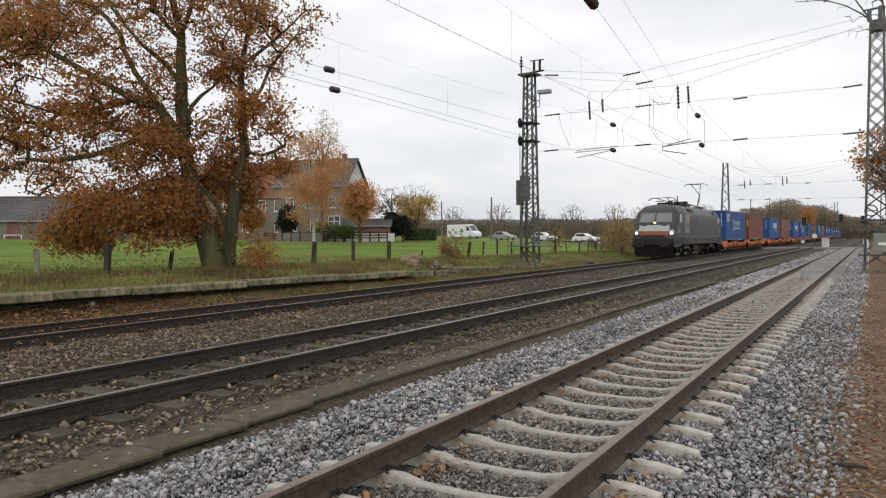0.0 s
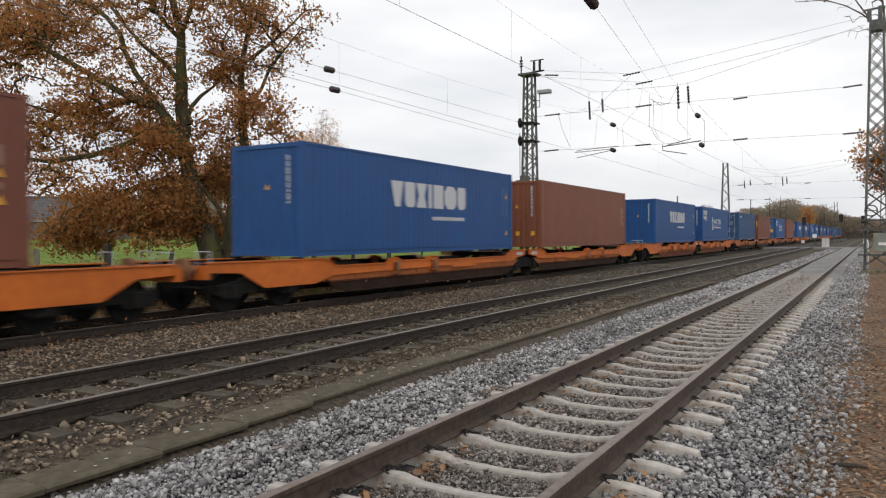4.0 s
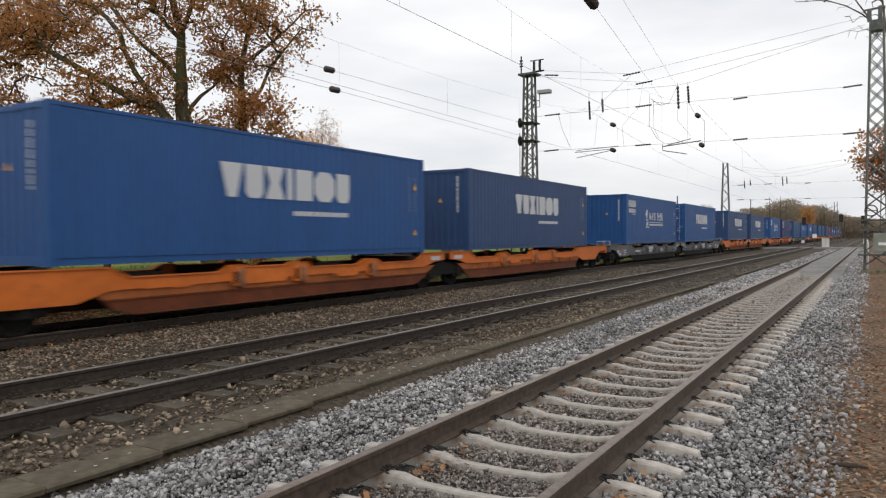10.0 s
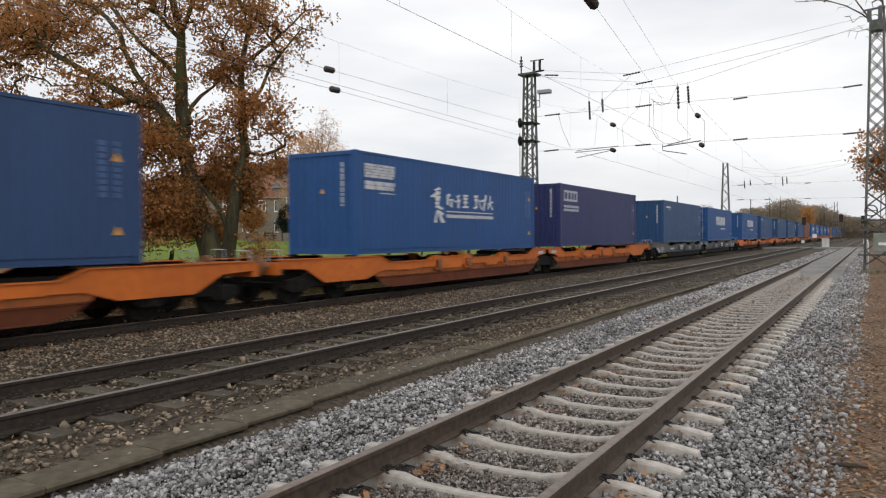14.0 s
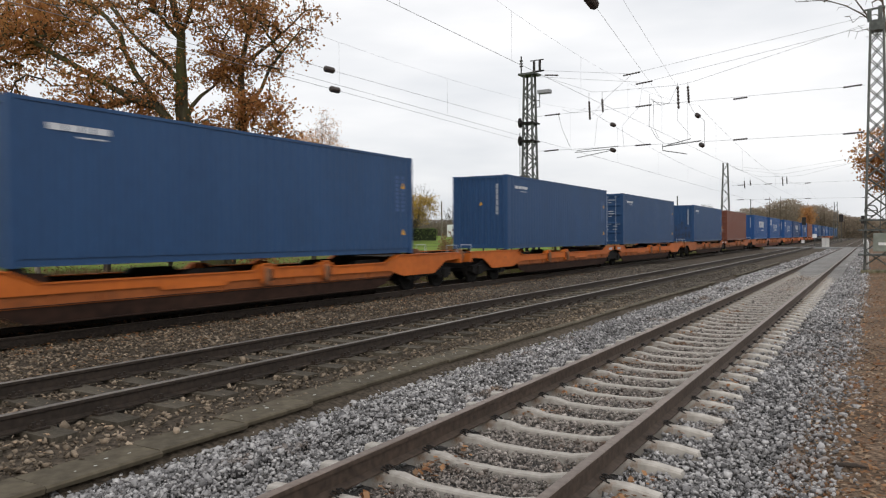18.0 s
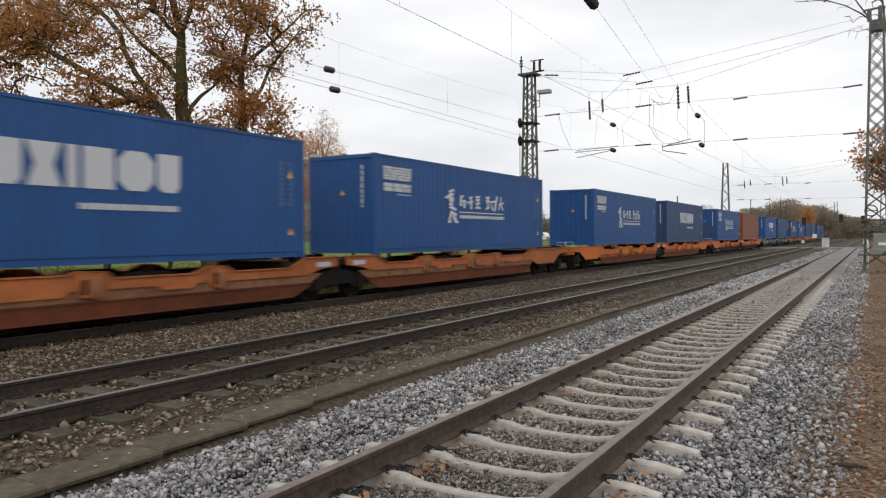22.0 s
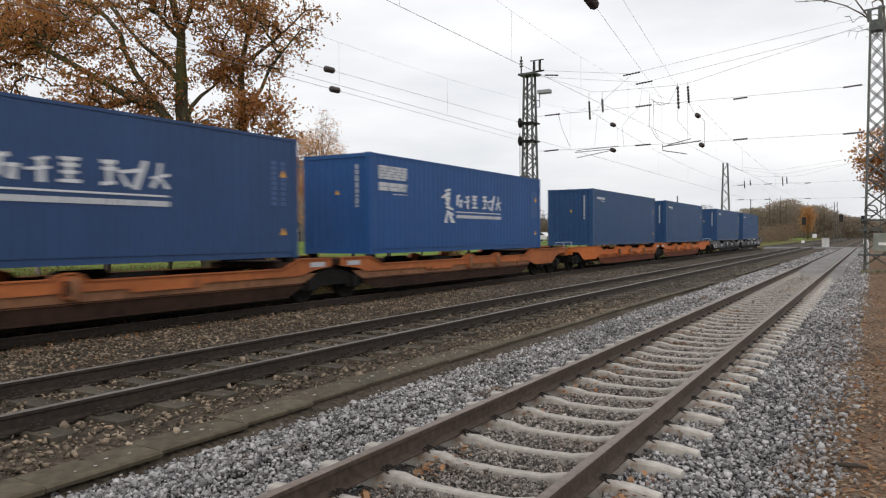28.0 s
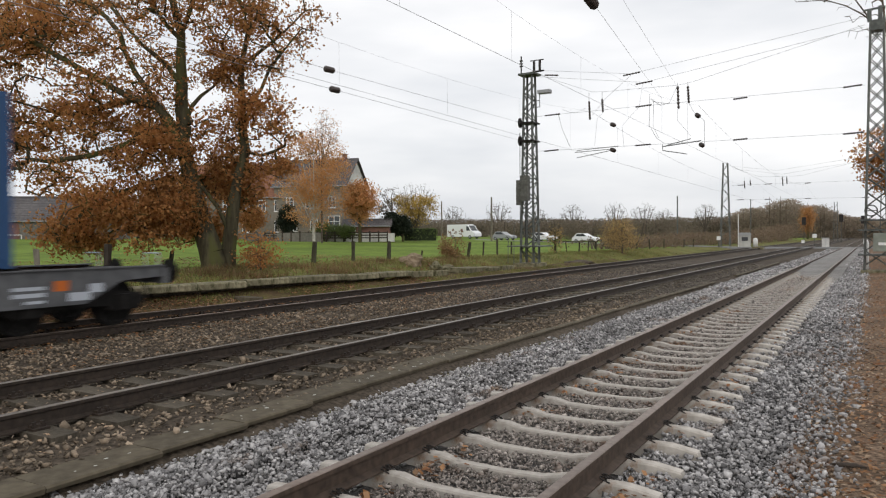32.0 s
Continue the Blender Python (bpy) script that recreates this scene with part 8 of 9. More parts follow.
                part("data_panel", w, GREYMARK, side, "small white data panel")
            if colour == "grey":
                for ya, yb, za, zb, mat, lab in ((1.75, 2.02, 0.70, 0.86, GREYMARK, "white data panel"), (2.0, 2.42, 0.57, 0.72, GREYMARK, "white data panel"), (2.42, 2.68, 0.76, 0.94, ORANGE, "orange square"),
                                                 (2.85, 3.4, 0.80, 0.86, GREYMARK, "white data line"), (2.85, 3.4, 0.68, 0.75, GREYMARK, "white data line"), (2.85, 3.2, 0.57, 0.62, GREYMARK, "white data line")):
                    w = Mesh()
                    w.box(*sorted((sx * 1.199, sx * 1.19)), *sorted((u(ya), u(yb))), za, zb)
                    part("data_panel", w, mat, side, lab)
            if colour == "grey":
                for ya, yb, za, zb, lines, mat, lab in ((8.1, 9.3, 0.82, 0.97, 1, GREYMARK, "white data panel"), (8.05, 9.0, 0.66, 0.78, 1, GREYMARK, "white data panel"), (11.2, 11.92, 0.66, 0.86, 4, GREYMARK, "white lines of data"),
                                                        (15.78, 16.3, 0.87, 1.07, 4, GREYMARK, "white lines of data"), (16.42, 16.75, 0.93, 1.05, 1, OCHRE, "worn ochre panel"), (15.2, 15.5, 0.74, 0.84, 1, TAGBLUE, "light blue tag")):
                    w = Mesh()
                    step = (zb - za) / lines
                    for q in range(lines):
                        w.box(*sorted((sx * 1.199, sx * 1.19)), *sorted((u(ya), u(yb - 0.12 * (q % 2)))), za + q * step, za + (q + (1.0 if lines == 1 else 0.6)) * step)
                    part("data_panel", w, mat, side, lab)
            # sill colour holds dirt and the shade below the side beam
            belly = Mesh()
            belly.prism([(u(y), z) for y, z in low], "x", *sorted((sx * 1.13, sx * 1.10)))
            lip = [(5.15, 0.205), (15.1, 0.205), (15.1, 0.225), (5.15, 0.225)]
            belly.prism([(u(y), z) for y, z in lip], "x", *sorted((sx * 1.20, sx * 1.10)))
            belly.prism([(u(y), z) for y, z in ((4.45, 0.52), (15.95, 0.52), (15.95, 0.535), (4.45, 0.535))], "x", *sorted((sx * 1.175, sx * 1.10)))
            part("sill", belly, under, t, "dusty brown lower sill, darkened further for shade")
        grime = UNDER if colour != "grey" else BLACK
        for a, b2 in ((0.42, 0.75), (1.7, 3.9), (14.9, 16.7)):
            deck = Mesh()
            deck.box(-1.145, 1.145, min(u(a), u(b2)), max(u(a), u(b2)), 0.93, 1.075)
            part("deck_plate", deck, grime, t, "dusty deck plate")
        for y in (6.0, 8.6, 11.4, 13.4):
            deck = Mesh()
            deck.box(-1.125, 1.125, min(u(y), u(y + 0.25)), max(u(y), u(y + 0.25)), 0.52, 0.80)
            part("cross_beam", deck, grime, t, "dusty cross beam")
        deck = Mesh()
        deck.box(-0.30, 0.30, min(u(3.0), u(15.5)), max(u(3.0), u(15.5)), 0.30, 0.74)
        part("centre_spine", deck, grime, t)
        for sx, y in itertools.product((-1, 1), (3.36, 5.4, 11.2, 15.38)):
            w = Mesh()
            ya, yb = sorted((u(y - 0.12), u(y + 0.12)))
            if 4 < y < 15:
                ya, yb = sorted((u(y - 0.75), u(y + 0.75)))
                w.prism([(ya, 0.88), (ya + 0.25, 1.02), (yb - 0.25, 1.02), (yb, 0.88)], "x", *sorted((sx * 1.0, sx * 0.8)))
            else:
                w.box(*sorted((sx * 1.17, sx * 0.95)), ya, yb, 1.07, 1.184)
            part("container_rest", w, BLACK, t)
        # end: buffers, head beam, brake hose
        hb = Mesh()
        hb.box(-1.22, 1.22, min(u(0.30), u(0.44)), max(u(0.30), u(0.44)), 0.78, 1.08)
        part("head_beam", hb, paint, t)
        for sx in (-1, 1):
            bf = Mesh()
            bf.tube([(sx * 0.875, u(0.32), 1.0), (sx * 0.875, u(0.05), 1.0)], 0.10, 10)
            bf.tube([(sx * 0.875, u(0.05), 1.0), (sx * 0.875, u(0.005), 1.0)], [0.25, 0.24], 14)
            part("buffer", bf, BRACKET if colour != "grey" else BLACK, t, "dusty round buffer")
        hk = Mesh()
        hk.tube([(0, u(0.3), 0.98), (0, u(0.05), 0.95), (0, u(-0.02), 0.80)], 0.045, 6)
        hk.tube([(0.3, u(0.3), 0.9), (0.3, u(0.12), 0.6), (0.25, u(0.05), 0.45)], 0.025, 6)
        part("coupling", hk, BLACK, t)
        for sx in (-1, 1):
            rail = Mesh()
            rail.tube([(sx * 1.15, u(0.5), 1.1), (sx * 1.15, u(0.5), 1.38), (sx * 0.75, u(0.5), 1.38), (sx * 0.75, u(0.5), 1.1)], 0.016, 5)
            part("hand_rail", rail, GREYMARK, t, "pale bent hand rail")
    for y in (2.15, WL / 2, WL - 2.15):
        b = part("bogie", BOGIE, BLACK, t)
        b.location = (0, y, 0)
        for dy in (-0.9, 0.9):
            w = part("wheelset", WHEELSET, BLACK, b)
            w.location = (0, dy, WHEEL_R)
    return t


WAGON_COLOURS = ["orange", "orange", "fresh", "dull", "dull", "fresh", "grey", "fresh", "fresh", "grey", "orange", "orange", "dull", "worn", "fresh", "orange", "grey", "dull", "fresh", "grey"]
# ---------------------------------------------------------------- locomotive
LL = 19.28


def nose_y(x, z):
    """How far back the nose's skin lies at a point of the cross section."""
    zs = [0.9, 1.7, 2.05, 2.35, 3.3, 3.6, 3.84, 3.98]
    ys = [0.45, 0.40, 0.50, 0.70, 1.42, 1.75, 2.3, 3.3]
    return float(np.interp(z, zs, ys)) + 0.34 * (abs(x) / 1.5) ** 3


def loco_section():
    right = [(1.46, 0.98), (1.5, 1.05), (1.5, 1.6), (1.5, 2.2), (1.5, 2.9), (1.49, 3.2), (1.45, 3.32), (1.24, 3.62), (1.08, 3.78), (0.80, 3.90), (0.4, 3.97), (0.0, 3.99)]
    return right + [(-x, z) for x, z in reversed(right[:-1])]


def nose_patch(rows, off, flip):
    """A patch that lies on the nose: rows of (z, x from, x to)."""
    m = Mesh()
    n = 9
    for z, xa, xb in rows:
        for k in range(n):
            x = xa + (xb - xa) * k / (n - 1)
            y = nose_y(x, z) - off
            m.v.append((x, y if not flip else LL - y, z))
    for i in range(len(rows) - 1):
        for k in range(n - 1):
            a = i * n + k
            m.f.append((a, a + 1, a + n + 1, a + n))
    return m


def grid_rows(z0, z1, x0a, x1a, x0b, x1b, n=6):
    return [(z0 + (z1 - z0) * k / n, x0a + (x0b - x0a) * k / n, x1a + (x1b - x1a) * k / n) for k in range(n + 1)]


def locomotive():
    t = thing("locomotive", "dark grey rounded electric locomotive with lit headlights hauling the train", "locomotive")
    sec = loco_section()
    n = len(sec)
    body = Mesh()
    stations = [lambda x, z: nose_y(x, z), lambda x, z: 3.6, lambda x, z: 6.5, lambda x, z: LL / 2, lambda x, z: LL - 6.5, lambda x, z: LL - 3.6, lambda x, z: LL - nose_y(x, z)]
    for f in stations:
        body.v += [(x, f(x, z), z) for x, z in sec]
    for i in range(len(stations) - 1):
        for k in range(n - 1):
            a = i * n + k
            body.f.append((a, a + n, a + n + 1, a + 1))
    for end in (0, 1):
        rings = [1.0, 0.93, 0.8, 0.62, 0.42, 0.22, 0.08]
        base = len(body.v)
        for q in rings:
            for x, z in sec:
                px, pz = x * q, 2.2 + (z - 2.2) * q
                y = nose_y(px, pz)
                body.v.append((px, y if end == 0 else LL - y, pz))
        for i in range(len(rings) - 1):
            for k in range(n):
                a, b = base + i * n + k, base + i * n + (k + 1) % n
                body.f.append((a, b, b + n, a + n) if end == 0 else (b, a, a + n, b + n))
    body.f.append(tuple((k * n) for k in range(len(stations))) + tuple((k * n + n - 1) for k in reversed(range(len(stations)))))
    ob = part("body", body, LOCO, t, "dark grey rounded car body", smooth=True)
    md = ob.modifiers.new("edges", "EDGE_SPLIT")
    md.split_angle = radians(38)
    roof = Mesh()
    for y in (3.4, LL - 3.4):
        roof.v += [(x * 1.003, y, z + 0.008) for x, z in sec[6:-6]]
    k = len(sec[6:-6])
    for i in range(k - 1):
        roof.f.append((i, i + k, i + k + 1, i + 1))
    part("roof", roof, LOCOROOF, t, "paler dusty grey roof panels", smooth=True)
    for end in (0, 1):
        def fy(y):
            return y if end == 0 else LL - y
        for xa, xb in ((-1.16, -0.06), (0.06, 1.16)):
            w = nose_patch(grid_rows(2.62, 3.28, xa, xb, xa * 0.93, xb * 0.93), 0.012, end)
            part("windscreen", w, GLASSPALE, t, "sloping windscreen pane")
        p = nose_patch(grid_rows(1.98, 2.42, -1.08, 1.08, -1.05, 1.05), 0.014, end)
        part("front_panel", p, LOCOPALE, t, "silver front panel")
        p = nose_patch(grid_rows(1.72, 1.97, -1.04, 1.04, -1.06, 1.06), 0.014, end)
        part("front_band", p, RED, t, "dull red band between the lamps")
        for sx in (-1, 1):
            h = nose_patch(grid_rows(1.74, 2.08, sx * 1.08, sx * 1.40, sx * 1.08, sx * 1.38), 0.016, end)
            hl = part("headlight_housing", h, LOCOPALE, t)
            lp = Mesh()
            y = nose_y(1.22, 1.83) - 0.05
            lp.tube([(sx * 1.22, fy(y), 1.83), (sx * 1.22, fy(y + 0.08), 1.83)], [0.085, 0.095], 14)
            part("headlight", lp, LAMP if end == 0 else GLASS, hl, "lit round headlight" if end == 0 else "")
            mr = nose_patch(grid_rows(2.36, 2.42, sx * 0.5, sx * 0.9, sx * 0.5, sx * 0.9, 2), 0.03, end)
            part("wiper", mr, BLACK, t)
            win = Mesh()
            ya, yb = sorted((fy(1.95), fy(2.58)))
            win.prism([(ya + 0.02, 2.63), (yb, 2.63), (yb, 3.2), (ya + 0.05, 3.2), (ya, 3.1)] if end == 0 else [(ya, 2.63), (yb - 0.02, 2.63), (yb, 3.1), (yb - 0.05, 3.2), (ya, 3.2)], "x", *sorted((sx * 1.508, sx * 1.48)))
            part("side_window", win, GLASSPALE, t, "side window of the cab")
            sq = Mesh()
            ya, yb = sorted((fy(1.52), fy(1.98)))
            sq.box(*sorted((sx * 1.506, sx * 1.49)), ya, yb, 1.84, 2.18)
            part("marking", sq, LOCOPALE2, t, "small pale square sign")
            sk = Mesh()
            sk.prism([(fy(y), z) for y, z in ((0.42, 1.47), (0.42, 0.86), (0.95, 0.82), (2.2, 0.90), (2.65, 0.95), (3.5, 1.04), (3.5, 1.2), (2.6, 1.2), (0.6, 1.2), (0.55, 1.47))], "x", *sorted((sx * 1.485, sx * 1.40)))
            part("cab_skirt", sk, LOCO, t, "dark grey apron under the cab", bevel=0.01)
            hole = Mesh()
            hole.box(*sorted((sx * 1.489, sx * 1.47)), *sorted((fy(0.72), fy(0.98))), 1.0, 1.2)
            hole.box(*sorted((sx * 1.51, sx * 1.47)), *sorted((fy(1.62), fy(1.74))), 1.28, 1.38)
            part("step_hole", hole, BLACK, t, "dark foothold")
            arc = Mesh()
            arc.tube([(sx * 1.503, fy(y), z) for y, z in ((0.98, 2.44), (1.25, 2.48), (1.45, 2.85), (1.68, 3.10), (1.95, 3.26), (2.5, 3.31), (3.55, 3.30))], 0.014, 4)
            arc.tube([(sx * 1.503, fy(0.9), 1.49), (sx * 1.503, fy(3.5), 1.50)], 0.01, 4)
            part("panel_joint", arc, BLACK, t, "dark joint round the cab")
            bf = Mesh()
            bf.tube([(sx * 0.875, fy(0.55), 1.06), (sx * 0.875, fy(0.10), 1.06)], 0.13, 10)
            bf.prism([(sx * 0.875 - 0.3, 0.86), (sx * 0.875 + 0.3, 0.86), (sx * 0.875 + 0.3, 1.2), (sx * 0.875 + 0.22, 1.26), (sx * 0.875 - 0.22, 1.26), (sx * 0.875 - 0.3, 1.2)], "y", *sorted((fy(0.0), fy(0.06))))
            part("buffer", bf, IRON, t, "oblong black buffer")
            st = Mesh()
            ya, yb = sorted((fy(1.35), fy(1.75)))
            for z in (0.42, 0.7):
                st.box(*sorted((sx * 1.42, sx * 1.2)), ya, yb, z, z + 0.03)
            st.box(*sorted((sx * 1.42, sx * 1.38)), ya, ya + 0.03, 0.42, 1.0).box(*sorted((sx * 1.42, sx * 1.38)), yb - 0.03, yb, 0.42, 1.0)
            part("step", st, IRON, t)
        tl = Mesh()
        y = nose_y(0, 2.56) - 0.03
        tl.tube([(0, fy(y), 2.54), (0, fy(y + 0.08), 2.54)], [0.10, 0.11], 12)
        part("top_lamp", tl, LAMPDIM if end == 0 else GLASS, t, "lit yellowish top lamp" if end == 0 else "")
        ap = Mesh()
        ya, yb = sorted((fy(0.35), fy(0.75)))
        ap.box(-1.38, 1.38, ya, yb, 0.98, 1.45)
        part("buffer_beam", ap, IRON, t, bevel=0.04)
        pl = Mesh()
        ya, yb = sorted((fy(0.45), fy(0.62)))
        pl.prism([(-1.25, 0.16), (1.25, 0.16), (1.36, 0.5), (1.3, 1.04), (-1.3, 1.04), (-1.36, 0.5)], "y", ya, yb)
        part("snow_plough", pl, BLACK, t, bevel=0.03)
        cp = Mesh()
        cp.tube([(0, fy(0.4), 1.04), (0, fy(0.05), 1.02), (0, fy(0.0), 0.8), (0, fy(0.1), 0.6)], 0.05, 6)
        for x in (-0.4, 0.4, 0.55):
            cp.tube([(x, fy(0.4), 0.95), (x, fy(0.2), 0.6), (x * 0.8, fy(0.25), 0.45)], 0.03, 6)
        part("coupling", cp, BLACK, t)
        # bogie with motor casing, springs, dampers
        bg = Mesh()
        yc = 4.7 if end == 0 else LL - 4.7
        for sx in (-1, 1):
            bg.prism([(yc - 2.2, 0.62), (yc - 1.75, 0.42), (yc - 1.2, 0.42), (yc - 0.8, 0.6), (yc + 0.8, 0.6), (yc + 1.2, 0.42), (yc + 1.75, 0.42), (yc + 2.2, 0.62), (yc + 2.2, 0.82), (yc + 0.9, 0.92), (yc - 0.9, 0.92), (yc - 2.2, 0.82)], "x", *sorted((sx * 1.18, sx * 1.02)))
            for y in (yc - 1.5, yc + 1.5):
                bg.box(sx * 1.2 - 0.09, sx * 1.2 + 0.09, y - 0.16, y + 0.16, 0.42, 0.75)
            for y in (yc - 0.35, yc + 0.35):
                bg.tube([(sx * 1.16, y, 0.62), (sx * 1.16, y, 1.0)], 0.13, 10)
            bg.tube([(sx * 1.24, yc - 0.9, 0.85), (sx * 1.24, yc + 0.3, 0.80)], 0.05, 8)
            bg.tube([(sx * 1.22, yc + 1.0, 0.55), (sx * 1.22, yc + 1.3, 0.95)], 0.045, 8)
            for y in (yc - 2.15, yc + 2.15):
                bg.tube([(sx * 1.0, y, 0.75), (sx * 0.95, y + 0.1, 0.25)], 0.06, 6)
        bg.box(-1.0, 1.0, yc - 0.5, yc + 0.5, 0.4, 0.85)
        for y in (yc - 1.5, yc + 1.5):
            bg.box(-0.6, 0.6, y - 0.45, y + 0.45, 0.32, 0.85)
        b = part("bogie", bg, BLACK, t, "dark bogie with springs and dampers")
        for dy in (-1.5, 1.5):
            w = part("wheelset", LOCOWHEEL, BLACK, b)
            w.location = (0, yc + dy, 0.575)
    # underfloor boxes and tanks
    for y0, y1, z0 in ((7.75, 9.0, 0.42), (9.05, 10.3, 0.36), (10.5, 11.6, 0.55)):
        m = Mesh()
        m.box(-1.3, 1.3, y0, y1, z0, 0.98)
        part("equipment_box", m, BLACK, t, bevel=0.05)
    for sx in (-1, 1):
        ld = Mesh()
        for z in (0.38, 0.6, 0.82):
            ld.box(*sorted((sx * 1.42, sx * 1.3)), 7.1, 7.5, z, z + 0.03)
        ld.box(*sorted((sx * 1.42, sx * 1.38)), 7.08, 7.12, 0.36, 1.03).box(*sorted((sx * 1.42, sx * 1.38)), 7.48, 7.52, 0.36, 1.03)
        part("ladder", ld, IRONPALE, t, "grey step ladder")
        for y in (8.0, 8.35, 8.7):
            rb = Mesh()
            rb.box(*sorted((sx * 1.315, sx * 1.28)), y, y + 0.2, 0.5, 0.9)
            part("box_cover", rb, IRONPALE, t, "grey box cover")
        for yc in (4.7, LL - 4.7):
            for dy in (-1.5, 1.5):
                ax = Mesh()
                ax.tube([(sx * 1.28, yc + dy, 0.575), (sx * 1.34, yc + dy, 0.575)], [0.17, 0.13], 12)
                part("axle_cover", ax, IRONPALE, t, "grey axle cover")
            for dy in (-0.45, 0.0, 0.45):
                ax = Mesh()
                ax.tube([(sx * 1.3, yc + dy, 0.66), (sx * 1.3, yc + dy, 1.0)], 0.085, 9)
                part("spring", ax, IRONPALE, t, "grey coil spring")
            ax = Mesh()
            ax.tube([(sx * 1.36, yc - 1.0, 0.72), (sx * 1.36, yc - 0.3, 0.76), (sx * 1.36, yc + 0.9, 0.78)], [0.03, 0.055, 0.055], 8)
            part("damper", ax, IRONPALE, t, "grey damper")
    # pale panel with a mark, door lines, stripe
    for sx in (-1, 1):
        m = Mesh()
        m.box(*sorted((sx * 1.507, sx * 1.49)), 3.63, 5.08, 1.85, 3.22)
        part("side_panel", m, LOCOPALE2, t, "pale grey advertising panel")
        m = Mesh()
        for ya, yb in ((3.85, 4.2), (4.28, 4.5), (4.56, 4.78), (4.84, 5.04)):
            m.box(*sorted((sx * 1.511, sx * 1.49)), ya, yb, 2.24, 2.50)
        part("marking", m, GREYMARK2, t)
        m = Mesh()
        m.box(*sorted((sx * 1.511, sx * 1.49)), 4.55, 4.75, 2.90, 3.06).box(*sorted((sx * 1.511, sx * 1.49)), 4.73, 4.93, 2.74, 2.90)
        part("marking", m, YELLOW, t, "small amber emblem")
        m = Mesh()
        m.box(*sorted((sx * 1.506, sx * 1.49)), 3.62, LL - 2.6, 1.54, 1.62)
        part("stripe", m, GREYMARK2, t, "thin paler stripe along the side")
        m = Mesh()
        m.box(*sorted((sx * 1.503, sx * 1.48)), 3.6, LL - 3.5, 1.03, 1.40)
        part("skirt", m, LOCODUST, t, "dusty brown lower skirt")
        for y in (6.85, 7.75):
            m = Mesh()
            m.box(*sorted((sx * 1.508, sx * 1.49)), y, y + 0.07, 1.9, 3.12)
            part("door_post", m, GREYMARK2, t, "pale vertical door post")
        for y0, y1 in ((4.95, 6.15), (6.32, 7.1), (LL - 4.6, LL - 3.2)):
            m = Mesh()
            za, xa, zb, xb = 3.40, 1.395, 3.66, 1.205
            m.quad((sx * (xa + 0.015), y0, za + 0.012), (sx * (xa + 0.015), y1, za + 0.012), (sx * (xb + 0.02), y1 - 0.05, zb + 0.02), (sx * (xb + 0.02), y0 + 0.05, zb + 0.02))
            part("roof_grille", m, BLACK, t, "dark ventilation grille")
        m = Mesh()
        m.tube([(sx * 1.508, 7.3, 1.28), (sx * 1.48, 7.3, 1.28)], 0.11, 14)
        part("socket", m, BLACK, t)
    # roof gear: folded pantograph in front, raised one behind
    gear = Mesh()
    for y in (6.0, 6.8, 7.8, 9.0, 10.4):
        gear.tube([(0.35, y, 3.92), (0.35, y, 4.2)], [0.08, 0.06], 8)
    gear.tube([(0.35, 5.2, 4.22), (0.35, 11.2, 4.22)], 0.025, 6)
    gear.box(0.1, 0.75, 7.6, 8.15, 3.95, 4.34)
    for x in (0.75, 0.95):
        gear.tube([(x, 6.2, 3.98), (x, 6.3, 4.06), (x, 11.6, 4.06), (x, 11.7, 3.95)], 0.03, 6)
    for y in (3.1, 3.8, 5.2, 5.9):
        gear.tube([(0.5, y, 3.9), (0.5, y, 4.24)], [0.09, 0.07], 8)
    gear.box(0.3, 0.75, 5.3, 6.3, 3.97, 4.22)
    part("roof_line", gear, IRON, t, "roof insulators and power line")
    for yp, up in ((4.2, False), (LL - 4.3, True)):
        m = Mesh()
        m.box(-0.55, 0.55, yp - 0.55, yp + 0.55, 4.02, 4.12)
        for sx, dy in itertools.product((-0.45, 0.45), (-0.45, 0.45)):
            m.tube([(sx, yp + dy, 3.88), (sx, yp + dy, 4.04)], 0.07, 8)
        p = part("pantograph", m, IRON, t, "raised single-arm pantograph" if up else "folded single-arm pantograph")
        arm = Mesh()
        if up:
            knee, head = (0, yp + 1.5, 5.28), (0, yp - 0.15, 6.16)
            arm.tube([(0, yp + 0.3, 4.08), knee], 0.05, 7)
            arm.tube([(0.1, yp + 0.6, 4.08), (0.05, yp + 1.5, 5.15)], 0.016, 5)
            for sx in (-1, 1):
                arm.tube([knee, (sx * 0.42, yp - 0.15, 6.12)], 0.028, 5)
            arm.tube([(-0.45, yp - 0.15, 6.12), (0.45, yp - 0.15, 6.12)], 0.025, 5)
        else:
            head = (0, yp - 1.2, 4.44)
            arm.tube([(0, yp - 0.4, 4.1), (0, yp + 1.1, 4.2)], 0.05, 7)
            for sx in (-1, 1):
                arm.tube([(0, yp + 1.1, 4.2), (sx * 0.38, yp - 1.2, 4.42)], 0.03, 5)
                arm.tube([(sx * 0.5, yp - 0.9, 4.22), (sx * 0.5, yp + 1.2, 4.3)], 0.035, 5)
        part("arm", arm, IRON, p)
        hd = Mesh()
        for dy in (-0.16, 0.16):
            y, z = head[1] + dy, head[2]
            hd.tube([(-0.97, y, z - 0.16), (-0.8, y, z - 0.03), (-0.6, y, z), (0.6, y, z), (0.8, y, z - 0.03), (0.97, y, z - 0.16)], 0.022, 6)
        for sx in (-0.45, 0.45):
            hd.tube([(sx, head[1] - 0.18, head[2] - 0.02), (sx, head[1] + 0.18, head[2] - 0.02)], 0.018, 5)
        part("collector_head", hd, IRON, p)
    return t


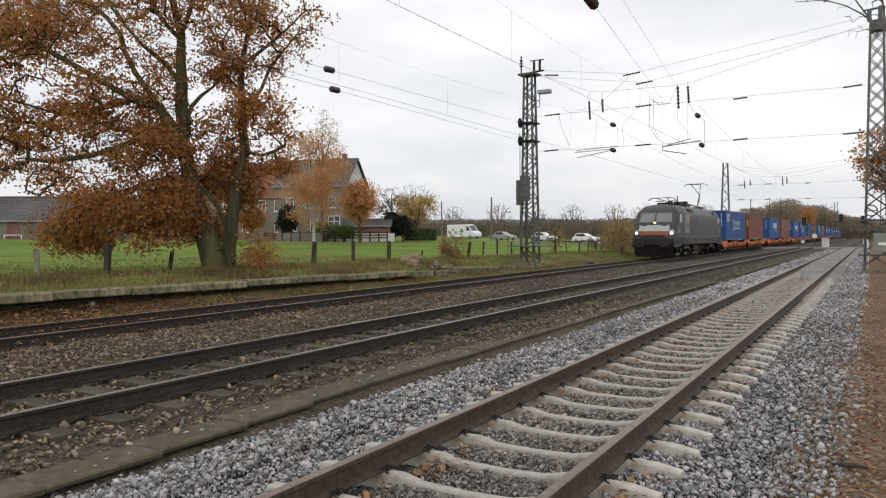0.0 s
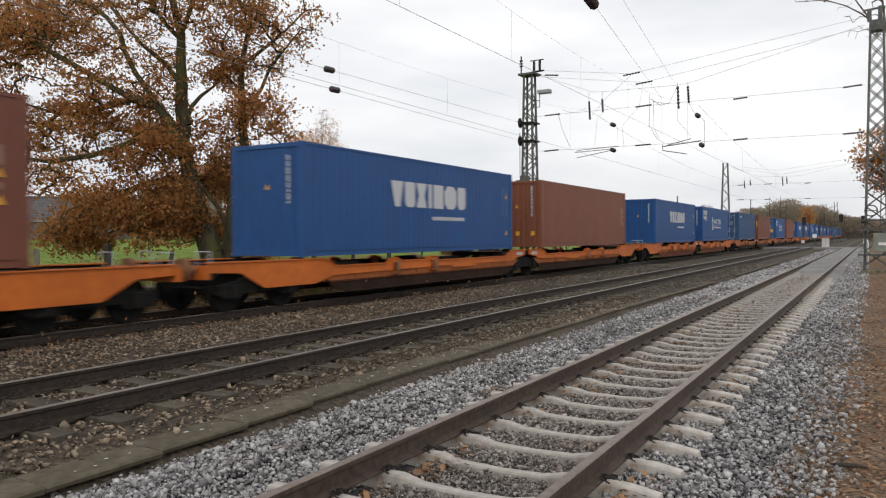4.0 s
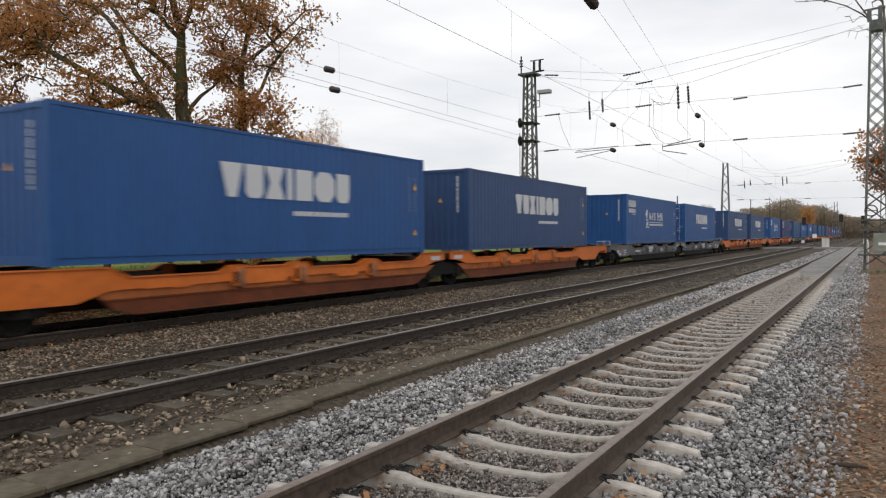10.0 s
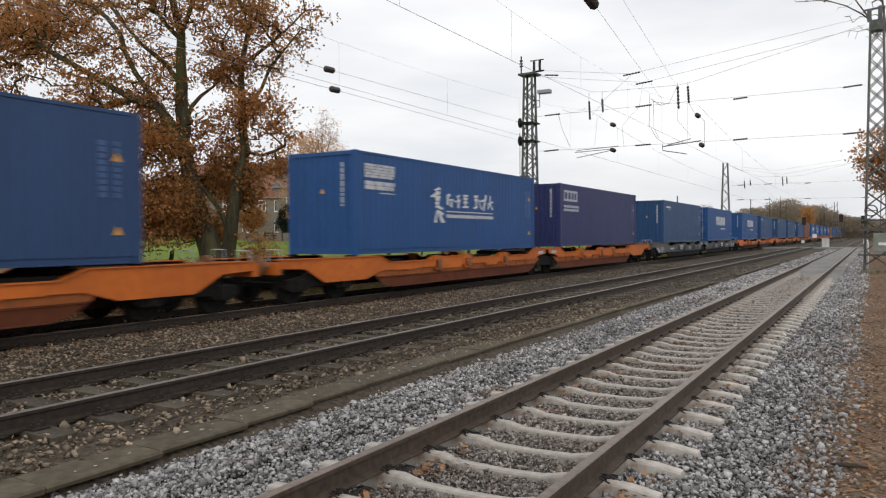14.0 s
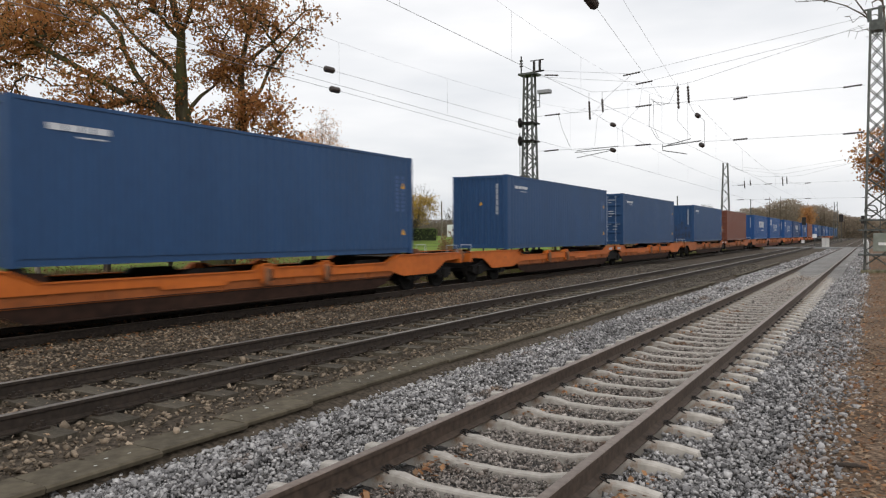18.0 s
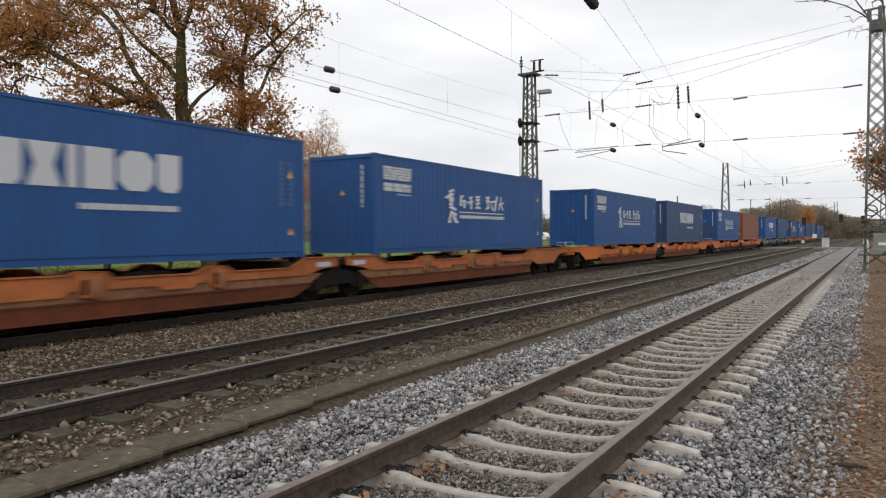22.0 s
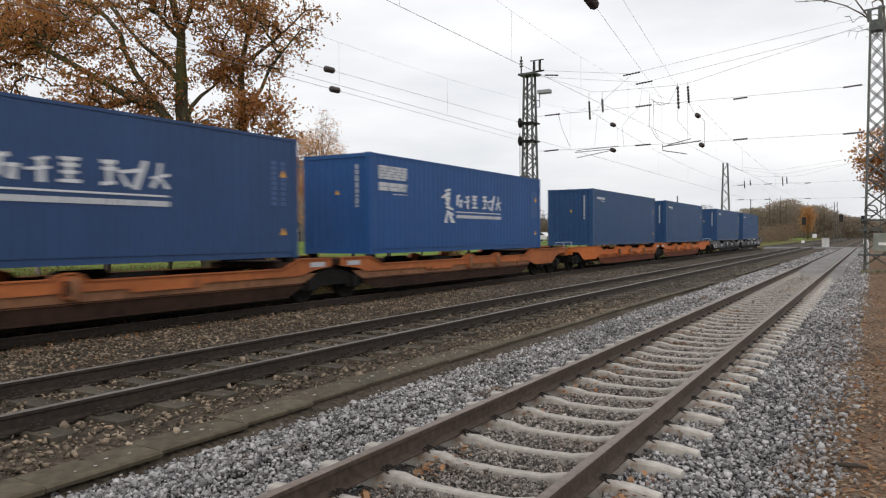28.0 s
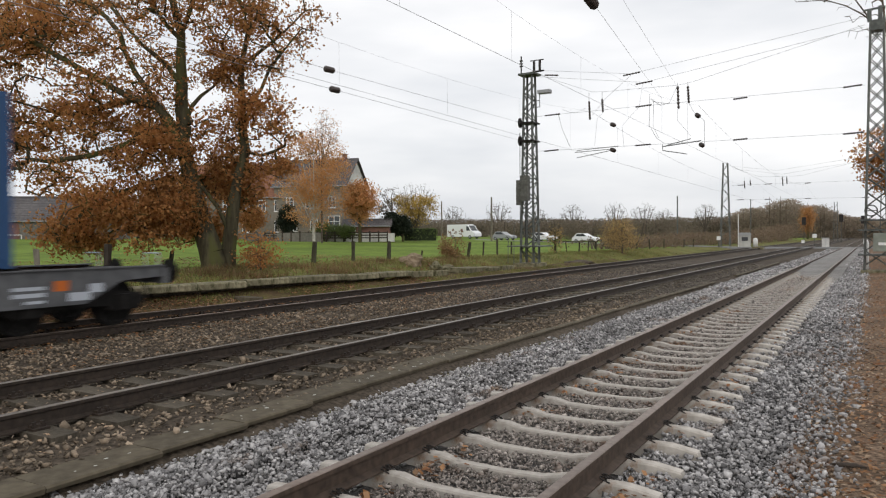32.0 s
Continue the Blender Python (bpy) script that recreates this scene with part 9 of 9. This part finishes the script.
LOCOWHEEL = wheelset_data(0.575)
LOCOWHEEL.materials.append(BLACK)
LOCODUST = surf("loco_brake_dust", (0.062, 0.055, 0.046), (0.085, 0.076, 0.063), 4, 0.8, bump=0.05, big=0.5, bigvar=0.15)
LOCOPALE2 = surf("pale_panel", (0.20, 0.20, 0.195), (0.25, 0.25, 0.24), 5, 0.6, bump=0.03)
IRONPALE = surf("dusty_iron", (0.045, 0.043, 0.041), (0.085, 0.082, 0.078), 8, 0.8, bump=0.1)
GREYMARK2 = plain("stripe_grey", (0.13, 0.13, 0.128), 0.6)
# ---------------------------------------------------------------- the train's way
OVERHANG = 3.39         # from a wagon's buffers to its first container
SECOND = 15.176         # from the first to the second container of a wagon
# where the first container's front end is, second by second
FRONT = (74.5, 50.51, 26.67, 3.63, -20.3, -44.1, -67.88, -91.61, -115.28, -139.86, -163.42, -186.94, -210.36, -233.85, -257.2, -280.4, -303.6, -326.85, -350.01,
         -373.15, -396.29, -419.22, -442.23, -465.15, -487.98, -510.82, -533.6, -556.35, -579.08, -601.59, -624.34, -646.96, -669.5)
FIRST = FRONT[0]


def gone(t):
    """Metres the train has run by t seconds."""
    return FIRST - float(np.interp(t, range(33), FRONT))


TRAIN = []              # (thing, y of its origin at the start)


def assemble():
    loco = locomotive()
    TRAIN.append((loco, FIRST - OVERHANG - 19.45))
    wagons, boxes = {}, {}
    for j, colour in enumerate(WAGON_COLOURS):
        if colour not in wagons:
            w = wagons[colour] = wagon(colour)
        else:
            w = copy_thing(wagons[colour], Matrix())
        s = FIRST - OVERHANG + j * WL
        TRAIN.append((w, s))
        for e in (0, 1):
            kind = KINDS[2 * j + e]
            if kind not in boxes:
                c = boxes[kind] = container(kind)
            else:
                c = copy_thing(boxes[kind], Matrix())
            TRAIN.append((c, FIRST + j * WL + e * SECOND))


def motions():
    stops = [0.0, 1.0, 2.0, 3.0, 4.0, 5.0] + [float(k) for k in range(6, 33)]
    for ob, s in TRAIN:
        lift = TRACK_Z[2] + (1.184 if ob.name.startswith("container") and not ob.name.startswith("container_wagon") else 0.0)
        walk(ob, [(t, pose(TRACK[2], s - gone(t), lift)) for t in stops])
    for ob, rows in BLOWN:
        walk(ob, rows)
    # wheels turn while they pass
    times = np.arange(0, 32.0001, 1 / FPS)
    ran = np.array([gone(t) for t in times])
    for ob, s in TRAIN:
        for w in ob.children_recursive:
            if not w.name.startswith("wheelset"):
                continue
            at = s + (w.parent.location.y if w.parent != ob else 0) + w.location.y
            seen = np.nonzero((at - ran > 2) & (at - ran < 34))[0]
            place = w.location.copy()
            rows, angle = [], 0.0
            if len(seen) == 0:
                continue
            if seen[0] > 0:
                rows.append((0.0, Matrix.Translation(place)))
            for k in seen:
                rows.append((float(times[k]), Matrix.Translation(place) @ Matrix.Rotation(angle, 4, "X")))
                angle += radians(86)
            if seen[-1] < len(times) - 1:
                rows.append((32.0, rows[-1][1]))
            walk(w, rows)


BLOWN = []


def blown_leaves():
    """Leaves that the passing train whirls up beside the track, and one that drifts by close."""
    r = random.Random(17)
    shapes = []
    for k, mat in enumerate((DEADLEAF, PALELEAF, DEADLEAF, PALELEAF, OAKLEAF)):
        q = 0.8 + 0.09 * k
        m = Mesh()
        m.v = [(-0.05 * q, 0, 0), (-0.01, 0.03 * q, 0.014), (0.055 * q, 0, 0.004), (0.01, -0.032 * q, 0.012)]
        m.f = [(0, 1, 2, 3)]
        me = m.data("blown_leaf")
        me.materials.append(mat)
        shapes.append(me)
    for i in range(360):
        ob = tagged(new("blown_leaf", shapes[i % 4]), "brown fallen leaf whirled up by the train", "leaf", "blown leaves")
        x, y = r.uniform(-12.6, -9.6), r.uniform(5, 27)
        t0 = 1.45 + max(0, 15 - y) * 0.043 + r.uniform(0.1, 1.5)
        span = r.uniform(1.0, 1.9)
        rows = [(0.0, pose(x, y, -0.14, 0, 0, 10)), (t0, pose(x, y, -0.14, 0, 0, 10))]
        drift, height, out = r.uniform(1.5, 8), r.uniform(0.05, 0.8) ** 1.3, r.uniform(0.1, 1.6)
        turn = 10
        for k in range(1, 6):
            f = k / 5
            turn += r.uniform(20, 75)
            rows.append((t0 + span * f, pose(x + out * f, y - drift * f, -0.14 + height * 4 * f * (1 - f), 60 * math.sin(3.1 * f), 50 * math.sin(3.1 * f), turn)))
        rows.append((32.0, rows[-1][1]))
        BLOWN.append((ob, rows))
    me = shapes[3]
    ob = tagged(new("blown_leaf", me), "orange-brown leaf drifting down close by", "leaf", "blown leaves")
    rows = [(0.0, pose(2.4, -0.6, 9.0)), (24.8, pose(1.3, 0.9, 3.2, 20, 10, 60)), (25.4, pose(0.17, 1.88, 2.18, 40, 20, 100)), (25.5, pose(-0.20, 1.62, 1.79, 60, -20, 160)), (25.6, pose(-0.58, 1.36, 1.36, 30, -40, 220)),
            (25.75, pose(-1.1, 1.0, 0.6, 10, -20, 280)), (26.2, pose(-1.7, 0.6, -0.2, 5, 0, 340))]
    rows.append((32.0, rows[-1][1]))
    BLOWN.append((ob, rows))


assemble()
blown_leaves()
motions()
